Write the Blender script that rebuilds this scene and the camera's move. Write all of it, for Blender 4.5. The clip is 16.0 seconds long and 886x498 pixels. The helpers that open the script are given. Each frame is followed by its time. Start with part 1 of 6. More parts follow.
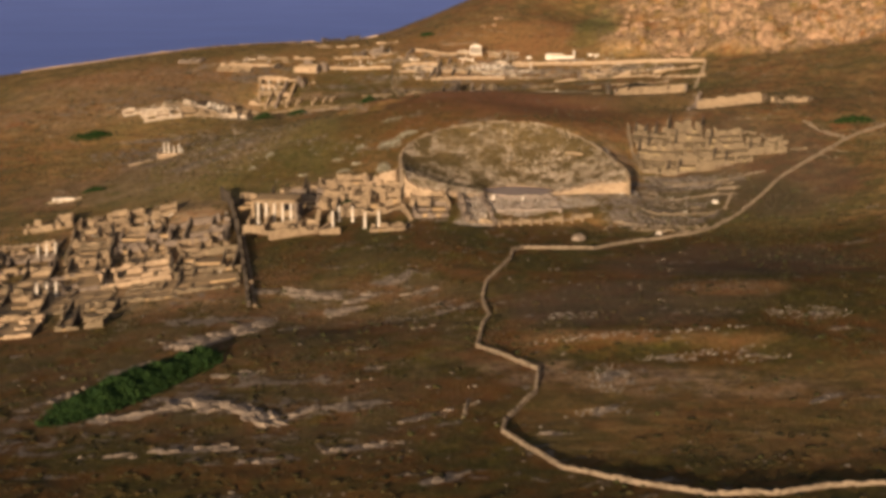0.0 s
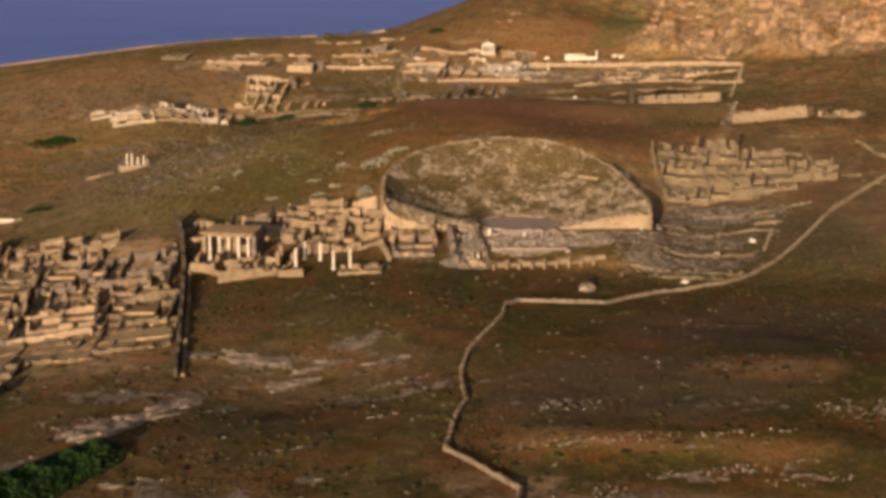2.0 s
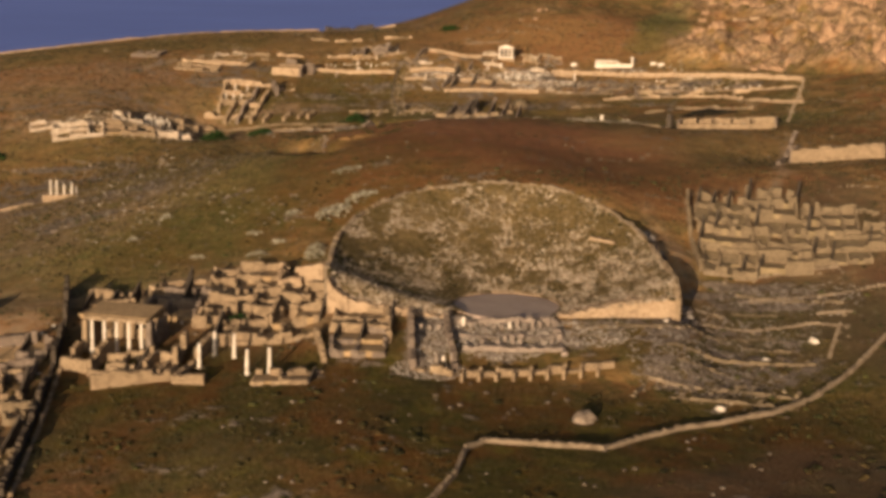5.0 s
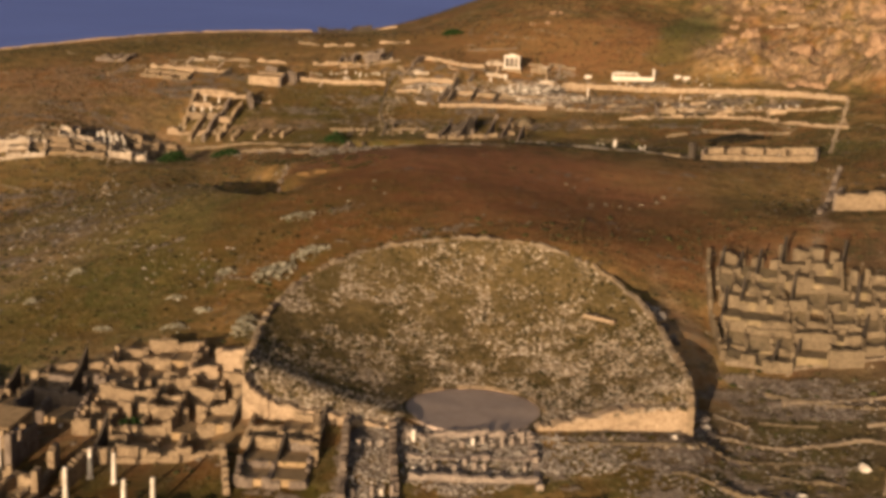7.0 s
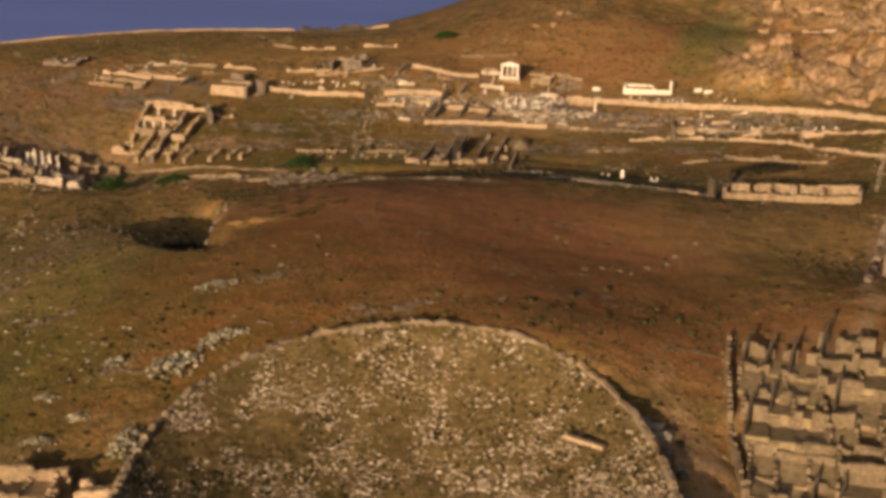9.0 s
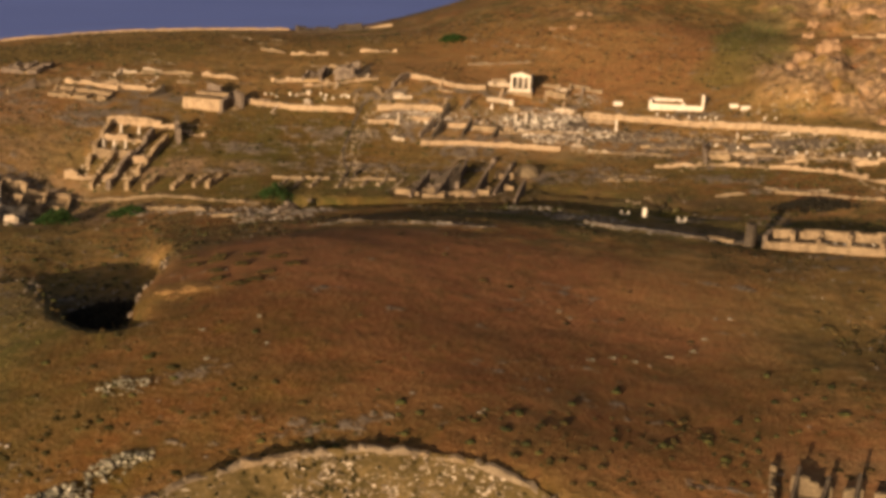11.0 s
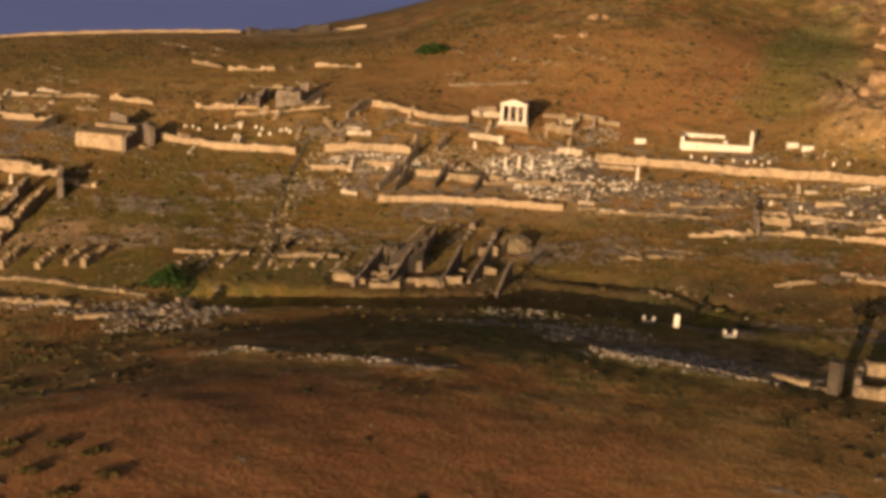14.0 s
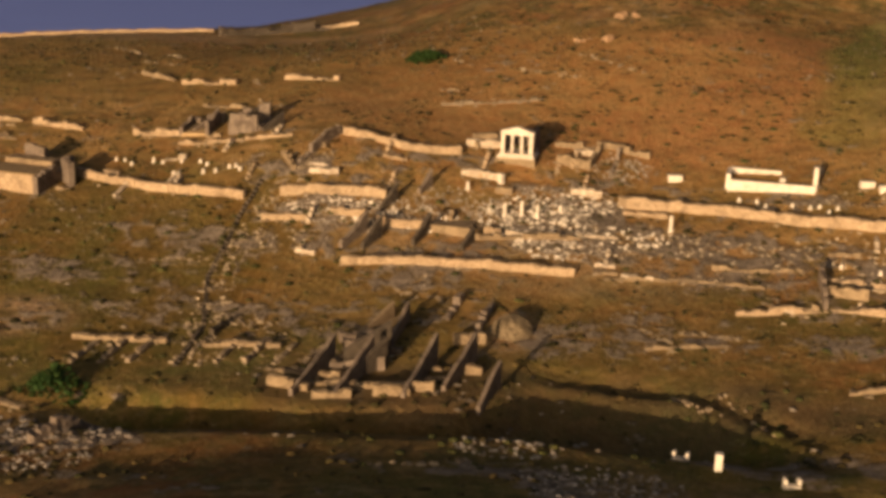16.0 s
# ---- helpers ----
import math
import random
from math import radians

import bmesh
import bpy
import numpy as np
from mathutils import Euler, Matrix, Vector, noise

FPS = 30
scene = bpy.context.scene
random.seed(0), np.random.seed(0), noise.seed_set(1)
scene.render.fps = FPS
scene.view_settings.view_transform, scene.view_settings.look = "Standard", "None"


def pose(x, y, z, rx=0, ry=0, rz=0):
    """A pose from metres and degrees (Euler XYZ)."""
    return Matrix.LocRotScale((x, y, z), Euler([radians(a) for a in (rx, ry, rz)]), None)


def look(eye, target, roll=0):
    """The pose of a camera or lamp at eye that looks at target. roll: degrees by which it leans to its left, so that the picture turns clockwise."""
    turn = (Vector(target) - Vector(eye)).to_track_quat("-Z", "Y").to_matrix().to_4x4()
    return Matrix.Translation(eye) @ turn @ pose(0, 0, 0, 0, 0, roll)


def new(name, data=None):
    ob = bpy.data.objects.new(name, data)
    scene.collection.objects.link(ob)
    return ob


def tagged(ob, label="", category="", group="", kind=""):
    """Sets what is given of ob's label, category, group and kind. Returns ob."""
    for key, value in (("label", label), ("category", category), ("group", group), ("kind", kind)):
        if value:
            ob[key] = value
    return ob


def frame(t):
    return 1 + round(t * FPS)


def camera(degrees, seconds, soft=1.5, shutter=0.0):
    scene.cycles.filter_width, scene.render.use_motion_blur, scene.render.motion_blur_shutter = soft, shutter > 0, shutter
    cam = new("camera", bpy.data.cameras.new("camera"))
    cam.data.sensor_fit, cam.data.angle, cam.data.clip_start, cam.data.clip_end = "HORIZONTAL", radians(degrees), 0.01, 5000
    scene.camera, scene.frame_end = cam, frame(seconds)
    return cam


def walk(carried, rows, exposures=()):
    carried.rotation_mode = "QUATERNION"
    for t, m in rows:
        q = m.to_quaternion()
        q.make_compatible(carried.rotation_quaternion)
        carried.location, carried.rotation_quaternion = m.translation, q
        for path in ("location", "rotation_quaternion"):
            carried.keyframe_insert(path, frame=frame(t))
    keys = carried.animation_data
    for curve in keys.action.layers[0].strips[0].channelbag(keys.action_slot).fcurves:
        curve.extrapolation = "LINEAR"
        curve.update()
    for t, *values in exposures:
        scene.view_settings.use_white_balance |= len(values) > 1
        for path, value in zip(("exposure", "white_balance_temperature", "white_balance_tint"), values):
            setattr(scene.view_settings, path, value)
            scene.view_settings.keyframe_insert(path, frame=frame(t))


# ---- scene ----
cam = camera(34, 16.0, soft=4.0)
FLIGHT = [  # seconds, place, heading, pitch, bank
    (0.0, -19.55, -380.71, 50.95, 0.000, -9.822, -0.076),
    (0.5, -17.19, -365.85, 51.35, 0.322, -9.907, 0.055),
    (1.0, -14.71, -350.77, 52.01, 0.630, -10.040, 0.200),
    (1.5, -12.36, -336.21, 52.35, 0.918, -10.149, 0.313),
    (2.0, -9.73, -321.27, 53.04, 1.249, -10.296, 0.511),
    (2.5, -7.62, -306.86, 53.46, 1.499, -10.408, 0.699),
    (3.0, -5.37, -292.36, 54.33, 1.764, -10.571, 0.949),
    (3.5, -3.32, -278.67, 55.04, 2.037, -10.707, 1.141),
    (6.0, 6.70, -214.54, 60.24, 3.934, -11.496, 1.870),
    (6.5, 8.44, -200.24, 60.97, 4.200, -11.614, 2.048),
    (7.0, 10.20, -185.50, 61.79, 4.426, -11.743, 2.223),
    (7.5, 11.66, -171.48, 62.41, 4.627, -11.864, 2.400),
    (8.0, 13.13, -157.74, 63.55, 4.863, -12.104, 2.473),
    (8.5, 14.29, -144.83, 64.39, 5.088, -12.300, 2.549),
    (9.0, 15.42, -131.69, 65.22, 5.368, -12.488, 2.590),
    (9.5, 16.35, -119.50, 65.84, 5.671, -12.643, 2.624),
    (12.0, 18.19, -60.96, 69.54, 7.142, -13.720, 2.639),
    (12.5, 18.02, -46.95, 69.44, 7.274, -13.834, 2.606),
    (13.0, 17.66, -32.80, 69.53, 7.316, -13.998, 2.648),
    (13.5, 17.39, -19.01, 69.67, 7.389, -14.202, 2.654),
    (14.0, 17.11, -4.84, 70.18, 7.462, -14.504, 2.637),
    (14.5, 16.76, 8.59, 70.25, 7.531, -14.735, 2.626),
    (15.0, 16.11, 22.21, 70.75, 7.654, -15.089, 2.688),
    (15.5, 16.26, 35.21, 71.19, 8.146, -15.485, 2.589),
    (16.0, 18.32, 48.52, 71.18, 9.323, -15.793, 1.978),
]
walk(cam, [(t, pose(x, y, z, 90 + pitch, 0, heading) @ pose(0, 0, 0, 0, 0, bank))
           for t, x, y, z, heading, pitch, bank in FLIGHT], [(0, 0.57, 5700, 10), (3.5, 0.52, 5800, 10), (6, 0.49, 5900, 10), (9.7, 0.51, 6200, 10), (12.5, 0.52, 6550, 10), (16, 0.48, 6650, 10)])
# ---- sky, sun, exposure ----
SUN_FROM = Vector((-0.25, -0.968, 0.0)).normalized()
SUN_UP = radians(6.2)
world = bpy.data.worlds.new("sky")
scene.world = world
world.use_nodes = True
wn = world.node_tree
sky = wn.nodes.new("ShaderNodeTexSky")
sky.sky_type, sky.sun_disc = "NISHITA", False
sky.sun_elevation = SUN_UP
sky.sun_rotation = math.atan2(SUN_FROM.x, SUN_FROM.y)
sky.air_density, sky.dust_density, sky.ozone_density = 0.45, 6.0, 0.3
wn.links.new(sky.outputs[0], wn.nodes["Background"].inputs[0])
wn.nodes["Background"].inputs[1].default_value = 0.08
sun_data = bpy.data.lights.new("sun", "SUN")
sun_data.energy, sun_data.angle, sun_data.color = 5.0, radians(0.6), (1.0, 0.70, 0.43)
sun = new("sun", sun_data)
sun_at = Vector((SUN_FROM.x * math.cos(SUN_UP), SUN_FROM.y * math.cos(SUN_UP), math.sin(SUN_UP)))
sun.matrix_world = look(sun_at * 300, (0, 0, 0))

# ---- lie of the land: heights of a smooth sheet every 60 m, and single knolls and hollows on it ----
LAND = np.array([
    [-17.4, -17.4, -16.8, -15.1, -13.4, -11.5, -5.5, 1.8, 9.9],
    [-15.6, -17.7, -19.0, -17.0, -10.5, -10.0, -3.7, 6.8, 18.7],
    [-14.1, -16.9, -18.2, -14.0, -2.8, -8.5, -1.7, 12.8, 26.2],
    [-12.0, -14.8, -13.1, -4.5, -2.8, -7.3, 4.9, 19.2, 29.9],
    [-8.4, -12.5, -13.1, 6.4, 23.3, 10.4, 12.5, 20.9, 29.3],
    [-5.1, -5.5, -7.2, 5.0, 28.9, 20.1, 16.0, 23.5, 30.4],
    [-1.0, 3.9, 7.8, 1.4, 9.5, 9.1, 22.9, 34.1, 37.4],
    [6.0, 15.2, 22.7, 20.1, 19.2, 17.7, 30.7, 41.4, 46.8],
    [11.5, 22.4, 26.8, 30.6, 36.3, 43.7, 37.7, 46.1, 60.5],
    [8.0, 13.4, 18.9, 31.3, 45.9, 58.3, 58.6, 69.8, 85.5],
    [-2.2, 3.2, 12.1, 26.1, 44.9, 66.6, 83.9, 101.5, 118.9]])
LAND = np.vstack([2 * LAND[0] - LAND[1], LAND, 2 * LAND[-1] - LAND[-2]])   # the slopes run on at both ends
KNOLLS = [(56, 332, 22, -8.0), (13, 101, 22, -3.7), (-45, 30, 22, -2.8), (64, 105, 14, -3.6), (-32, 255, 14, 4.2), (-38, -91, 14, -3.4), (40, -102, 20, 3.2), (37, 26, 14, -2.5), (16, 46, 14, 3.5), (80, 81, 22, 3.7), (-121, 178, 22, 4.1), (-97, 193, 14, -6.1), (-52, 340, 22, -4.2), (2, 169, 15, 1.3), (-5, 257, 5, 1.3), (-54, 400, 30, -4.2), (10, -242, 32, 4.0)]
RIDGE = (-135.0, 335.0, 34.0, 26.0, 3.6)   # middle, half lengths and height of the ridge before the sea


def lattice(x, y, seed):
    """Smooth value noise, 0 to 1, for arrays of places in lattice units."""
    i, j = np.floor(x).astype(np.int64), np.floor(y).astype(np.int64)
    fx, fy = x - i, y - j
    fx, fy = fx * fx * (3 - 2 * fx), fy * fy * (3 - 2 * fy)

    def at(a, b):
        n = (a * 374761393 + b * 668265263 + seed * 974634777) & 0x7FFFFFFF
        n = ((n ^ (n >> 13)) * 1274126177) & 0x7FFFFFFF
        return ((n ^ (n >> 16)) & 0xFFFF) / 65535.0

    low = at(i, j) * (1 - fx) + at(i + 1, j) * fx
    high = at(i, j + 1) * (1 - fx) + at(i + 1, j + 1) * fx
    return low * (1 - fy) + high * fy


def fbm(x, y, size, seed, octaves=3):
    total, weight = 0.0, 0.0
    for k in range(octaves):
        total = total + lattice(x / size * 2 ** k, y / size * 2 ** k, seed + k) / 2 ** k
        weight += 1 / 2 ** k
    return total / weight


def spline_weights(u):
    i = np.floor(u).astype(int)
    f = u - i
    return i, ((1 - f) ** 3 / 6, (3 * f ** 3 - 6 * f ** 2 + 4) / 6, (-3 * f ** 3 + 3 * f ** 2 + 3 * f + 1) / 6, f ** 3 / 6)


def smooth(a, b, v):
    t = np.clip((v - a) / (b - a), 0, 1)
    return t * t * (3 - 2 * t)


CAVEA_MID, CAVEA_IN = (0.5, 4.0), 9.2      # orchestra centre and radius
RIM_Y = 47.2                                 # the rim's reach uphill
SEA = -26.0


def rim_reach(angle):
    """The rim is a horseshoe: fuller on the left side than on the right."""
    c, s = np.cos(angle), np.maximum(np.sin(angle), 0)
    return 30.2 - 0.9 * c + (RIM_Y - 30.2) * s ** np.where(c > 0, 3.0, 1.7)


def rim_at(angle):
    """The rim of the cavea seen from the orchestra's centre; angle 0 points to +x."""
    c, s = np.cos(angle), np.sin(angle)
    r = rim_reach(angle)
    return CAVEA_MID[0] + r * c, CAVEA_MID[1] + r * s


def bowl(x, y):
    """How far a place lies inside the cavea: under 1 inside its rim."""
    u, v = x - CAVEA_MID[0], y - CAVEA_MID[1]
    inside = np.hypot(u, v) / rim_reach(np.arctan2(v, u))
    return np.where(v > 0, inside, np.maximum(np.abs(u) / 30.0, -v / 7.5))


def seat_height(x, y):
    s = np.maximum(np.hypot(x - CAVEA_MID[0], y - CAVEA_MID[1]) - CAVEA_IN, 0)
    z = 0.35 + 0.12 * s + 0.0068 * s * s
    # worn down towards the two front walls
    front = np.interp(x, (-30, -28.4, -26, -21, -15, -8, 9, 13, 20, 30), (5.6, 3.4, 2.3, 1.4, 0.85, 0.4, 0.4, 0.9, 2.7, 3.3))
    line = np.interp(x, (-30, -8.6, 9.2, 13, 20, 30), (-3.4, -4.1, -2.0, -0.9, 1.0, 2.6))
    bank = front + 0.75 * np.maximum(y - line - 0.5, 0)
    h = np.maximum(1.6 - np.abs(z - bank), 0) / 1.6
    return np.minimum(z, bank) - 0.4 * h * h


def patch(x, y, cx, cy, rx, ry, turn=0.0, soft=0.5, seed=5):
    c, s = math.cos(radians(turn)), math.sin(radians(turn))
    u, v = ((x - cx) * c + (y - cy) * s) / rx, (-(x - cx) * s + (y - cy) * c) / ry
    d = np.hypot(u, v) + 0.7 * (fbm(x, y, 0.6 * min(rx, ry) + 3, seed) - 0.5)
    return smooth(1 + soft / 2, 1 - soft / 2, d)


def crag_share(x, y):
    return np.maximum.reduce([patch(x, y, 105, 262, 42, 42, 0, 1.0), patch(x, y, 78, 264, 32, 28, 0, 1.2), patch(x, y, 92, 330, 34, 22, 0, 1.0), patch(x, y, 150, 240, 50, 75), patch(x, y, 120, 330, 55, 40)]) * smooth(43, 54, x) * smooth(0, 9, y - np.interp(x, (40, 60, 90, 120), (253, 247, 226, 200)))


def cliffs(x, y):
    """Rock steps and split faces of the mountain's shoulder, with a level track through them."""
    ledge = fbm(x, y, 24, 61)
    ledge = (np.floor(ledge * 9) + smooth(0.0, 0.14, ledge * 9 % 1)) / 9
    split = np.abs(fbm(x + 0.5 * y, y * 0.35, 6, 66) - 0.5)
    track = np.abs(y - np.interp(x, (40, 70, 78, 86, 95, 109, 116, 180), (300, 303, 304, 303, 299.5, 304.6, 305, 320)))
    return crag_share(x, y) * smooth(2, 7, track) * (18.0 * (ledge - 0.5) + 9.0 * split - 1.0 + 3.0 * (fbm(x, y, 3.4, 67) - 0.5))


def land(x, y, fine=True):
    """Height of the ground."""
    x, y = np.asarray(x, float), np.asarray(y, float)
    (i, a), (j, b) = spline_weights((x + 260) / 60), spline_weights((y + 240) / 60)
    z = 0.0
    for p in range(4):
        for q in range(4):
            z = z + b[p] * a[q] * LAND[np.clip(j - 1 + p, 0, 12), np.clip(i - 1 + q, 0, 8)]
    for kx, ky, size, up in KNOLLS:
        z = z + up * np.exp(-((x - kx) ** 2 + (y - ky) ** 2) / (2 * size * size))
    z = z + RIDGE[4] * np.exp(-((x - RIDGE[0]) / RIDGE[2]) ** 2 / 2 - ((y - RIDGE[1]) / RIDGE[3]) ** 2 / 2)
    # the land falls to the sea all round
    edge = np.maximum.reduce([-235 - x, (y - 440) * smooth(60, -60, x), -420 - y, 0 * x])
    z = z - 0.35 * np.maximum(edge, 0)
    far = np.maximum.reduce([np.abs(x) - 600, y - 800, -900 - y, 0 * x])
    z = np.maximum(z - far * 0.5, SEA - 8)
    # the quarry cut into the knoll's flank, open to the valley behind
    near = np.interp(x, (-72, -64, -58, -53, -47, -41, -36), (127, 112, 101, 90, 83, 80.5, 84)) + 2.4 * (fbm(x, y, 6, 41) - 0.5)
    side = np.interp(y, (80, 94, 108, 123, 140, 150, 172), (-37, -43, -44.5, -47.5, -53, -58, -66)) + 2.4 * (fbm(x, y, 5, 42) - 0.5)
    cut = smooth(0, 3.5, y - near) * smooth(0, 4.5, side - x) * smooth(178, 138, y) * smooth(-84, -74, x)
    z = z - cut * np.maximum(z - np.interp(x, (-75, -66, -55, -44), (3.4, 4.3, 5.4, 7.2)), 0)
    # the knoll's brow
    z = z + 0.55 * np.exp(-((y - 153 + 0.1 * x) / 9) ** 2) * smooth(-46, -30, x) * smooth(48, 30, x)
    # stony banks along the brow
    z = z + 0.45 * np.exp(-((y - np.interp(x, (-30, -21, -13, -7, -2), (152, 148, 146, 144.2, 142.8))) / 1.8) ** 2) * smooth(-34, -29, x) * smooth(3, -1, x)
    z = z + 0.6 * np.exp(-((y - np.interp(x, (8, 11, 15, 23, 32), (170, 165, 158.2, 156.3, 152.3))) / 2.0) ** 2) * smooth(10, 14, x) * smooth(37, 32, x)
    # a trodden bank above the street
    z = z + 1.7 * smooth(-17, -4, y + 0.15 * (x + 83)) * smooth(15, -1, y) * smooth(-96, -89, x) * smooth(-73, -77, x)
    # the hollow behind the knoll
    scarp = np.interp(x, (-50, -38, -24, -20, -2, 4, 22, 30, 38, 60), (192, 191.6, 190, 188, 189, 199.5, 197.5, 191, 184, 178)) + 3 * (fbm(x, y, 7, 45) - 0.5)
    ends = smooth(-50, -38, x) * smooth(56, 36, x)
    z = z + ends * (0.4 * np.exp(-((y - 179 + 0.05 * x) / 4.5) ** 2) - np.interp(x, (-40, -24, 0, 30), (5.2, 4.6, 4.0, 3.6)) * smooth(0.5, np.interp(x, (-10, 6), (-4.5, -13.0)), y - scarp) * smooth(179, 187, y))
    z = z - 1.5 * np.exp(-((y - scarp - 1.4) / 1.1) ** 2) * smooth(2, 8, x) * smooth(40, 30, x)
    # a field bank
    bank = y + 127 + 0.245 * (x - 15) + 5 * (fbm(x, y, 18, 43) - 0.5)
    z = z + 1.5 * np.exp(-(bank / np.where(bank > 0, 11.0, 6.0)) ** 2) * smooth(-10, 4, x) * smooth(52, 36, x)
    # the shelf beneath the stage, the orchestra and the cavea
    w = smooth(1.04, 0.97, bowl(x, y))
    z = z * (1 - w) + np.minimum(z, seat_height(x, y) - 1.4) * w
    # earth heaped against the outside of the theatre's wall
    out = np.maximum(bowl(x, y), 1.0)
    heap = seat_height(CAVEA_MID[0] + (x - CAVEA_MID[0]) / out, CAVEA_MID[1] + (y - CAVEA_MID[1]) / out) - 1.3 - 1.5 * (out - 1) - 0.2 * np.maximum(30 * (out - 1) - 4.5, 0)
    z = np.where((x > 6) & (y > 3), z + np.maximum(heap - z, 0) * smooth(1.0, 1.05, out) * smooth(20, 32, y), z)
    shelf = smooth(36, 28, np.abs(x)) * smooth(-26, -18, y) * smooth(6, -2, y)
    z = z * (1 - shelf) + (0.0 + 0.17 * np.minimum(y + 3, 0)) * shelf
    rocky = (x > 42) & (y > 140)
    if rocky.any():
        z = np.array(z, float)
        z[rocky] = z[rocky] + cliffs(x[rocky], y[rocky])
    if fine:
        z = z + 0.45 * (fbm(x, y, 14, 3) - 0.5) + 0.36 * (fbm(x, y, 3.6, 9, 2) - 0.5)
    return z


def ground_at(x, y):
    return float(land(np.array([float(x)]), np.array([float(y)]))[0])


# ---- materials ----
class Paint:
    """A small builder of node materials on world positions in metres."""

    def __init__(self, name, rough=0.9, metal=0.0, spec=0.1):
        self.m = bpy.data.materials.new(name)
        self.m.use_nodes = True
        self.t = self.m.node_tree
        self.b = self.t.nodes["Principled BSDF"]
        self.b.inputs["Roughness"].default_value = rough
        self.b.inputs["Metallic"].default_value = metal
        self.b.inputs["Specular IOR Level"].default_value = spec
        self.where = self.t.nodes.new("ShaderNodeNewGeometry").outputs["Position"]

    def node(self, kind, **values):
        n = self.t.nodes.new(kind)
        for k, v in values.items():
            n.inputs[k].default_value = v
        return n

    def link(self, a, b):
        self.t.links.new(a, b)

    def noise(self, size, detail=4.0, rough=0.55, stretch=None):
        n = self.node("ShaderNodeTexNoise", Scale=1.0 / size, Detail=detail, Roughness=rough)
        if stretch:
            s = self.node("ShaderNodeMapping", Scale=stretch)
            self.link(self.where, s.inputs[0])
            self.link(s.outputs[0], n.inputs["Vector"])
        else:
            self.link(self.where, n.inputs["Vector"])
        return n.outputs["Fac"]

    def cells(self, size, feature="F1"):
        n = self.node("ShaderNodeTexVoronoi", Scale=1.0 / size)
        n.feature = feature
        self.link(self.where, n.inputs["Vector"])
        return n

    def ramp(self, fac, low, high, a=0.0, b=1.0):
        n = self.node("ShaderNodeMapRange", **{"From Min": low, "From Max": high, "To Min": a, "To Max": b})
        self.link(fac, n.inputs["Value"])
        return n.outputs[0]

    def times(self, a, b, how="MULTIPLY"):
        n = self.t.nodes.new("ShaderNodeMath")
        n.operation = how
        for k, v in enumerate((a, b)):
            if isinstance(v, (int, float)):
                n.inputs[k].default_value = v
            else:
                self.link(v, n.inputs[k])
        return n.outputs[0]

    def mix(self, fac, a, b, how="MIX"):
        n = self.t.nodes.new("ShaderNodeMix")
        n.data_type, n.blend_type = "RGBA", how
        for k, v in ((0, fac), (6, a), (7, b)):
            if isinstance(v, (int, float)):
                n.inputs[k].default_value = v
            elif isinstance(v, tuple):
                n.inputs[k].default_value = (*v, 1)
            else:
                self.link(v, n.inputs[k])
        return n.outputs[2]

    def attribute(self, name):
        n = self.t.nodes.new("ShaderNodeAttribute")
        n.attribute_name = name
        return n.outputs["Fac"]

    def island(self):
        return self.t.nodes.new("ShaderNodeNewGeometry").outputs["Random Per Island"]

    def each(self):
        return self.t.nodes.new("ShaderNodeObjectInfo").outputs["Random"]

    def done(self, colour, height=None, strength=0.5, depth=0.1):
        self.link(colour, self.b.inputs["Base Color"])
        if height is not None:
            n = self.node("ShaderNodeBump", Strength=strength, Distance=depth)
            self.link(height, n.inputs["Height"])
            self.link(n.outputs[0], self.b.inputs["Normal"])
        return self.m


def masonry(name, light, dark, joint, stone=0.45):
    """Rubble walling: uneven stones, dark joints, weathering in streaks and patches."""
    p = Paint(name, 0.92)
    c = p.cells(stone)
    e = p.cells(stone, "DISTANCE_TO_EDGE").outputs["Distance"]
    tone = p.mix(c.outputs["Color"], dark, light)
    tone = p.mix(p.ramp(p.noise(0.5, 5), 0.35, 0.7), tone, dark, "MIX")
    tone = p.mix(p.ramp(p.noise(5, 4), 0.5, 0.72, 0, 0.55), tone, light)
    deep = tuple(0.55 * v for v in dark)
    tone = p.mix(p.ramp(p.noise(1.7, 4, 0.6), 0.5, 0.64, 0, 0.7), tone, deep)
    tone = p.mix(p.ramp(p.each(), 0, 1, 0.0, 0.4), tone, dark)
    tone = p.mix(p.ramp(e, 0.0, 0.07, 0.75, 0.0), tone, joint)
    return p.done(tone, p.times(p.ramp(e, 0, 0.15), p.noise(0.3, 4), "ADD"), 0.7, 0.08)


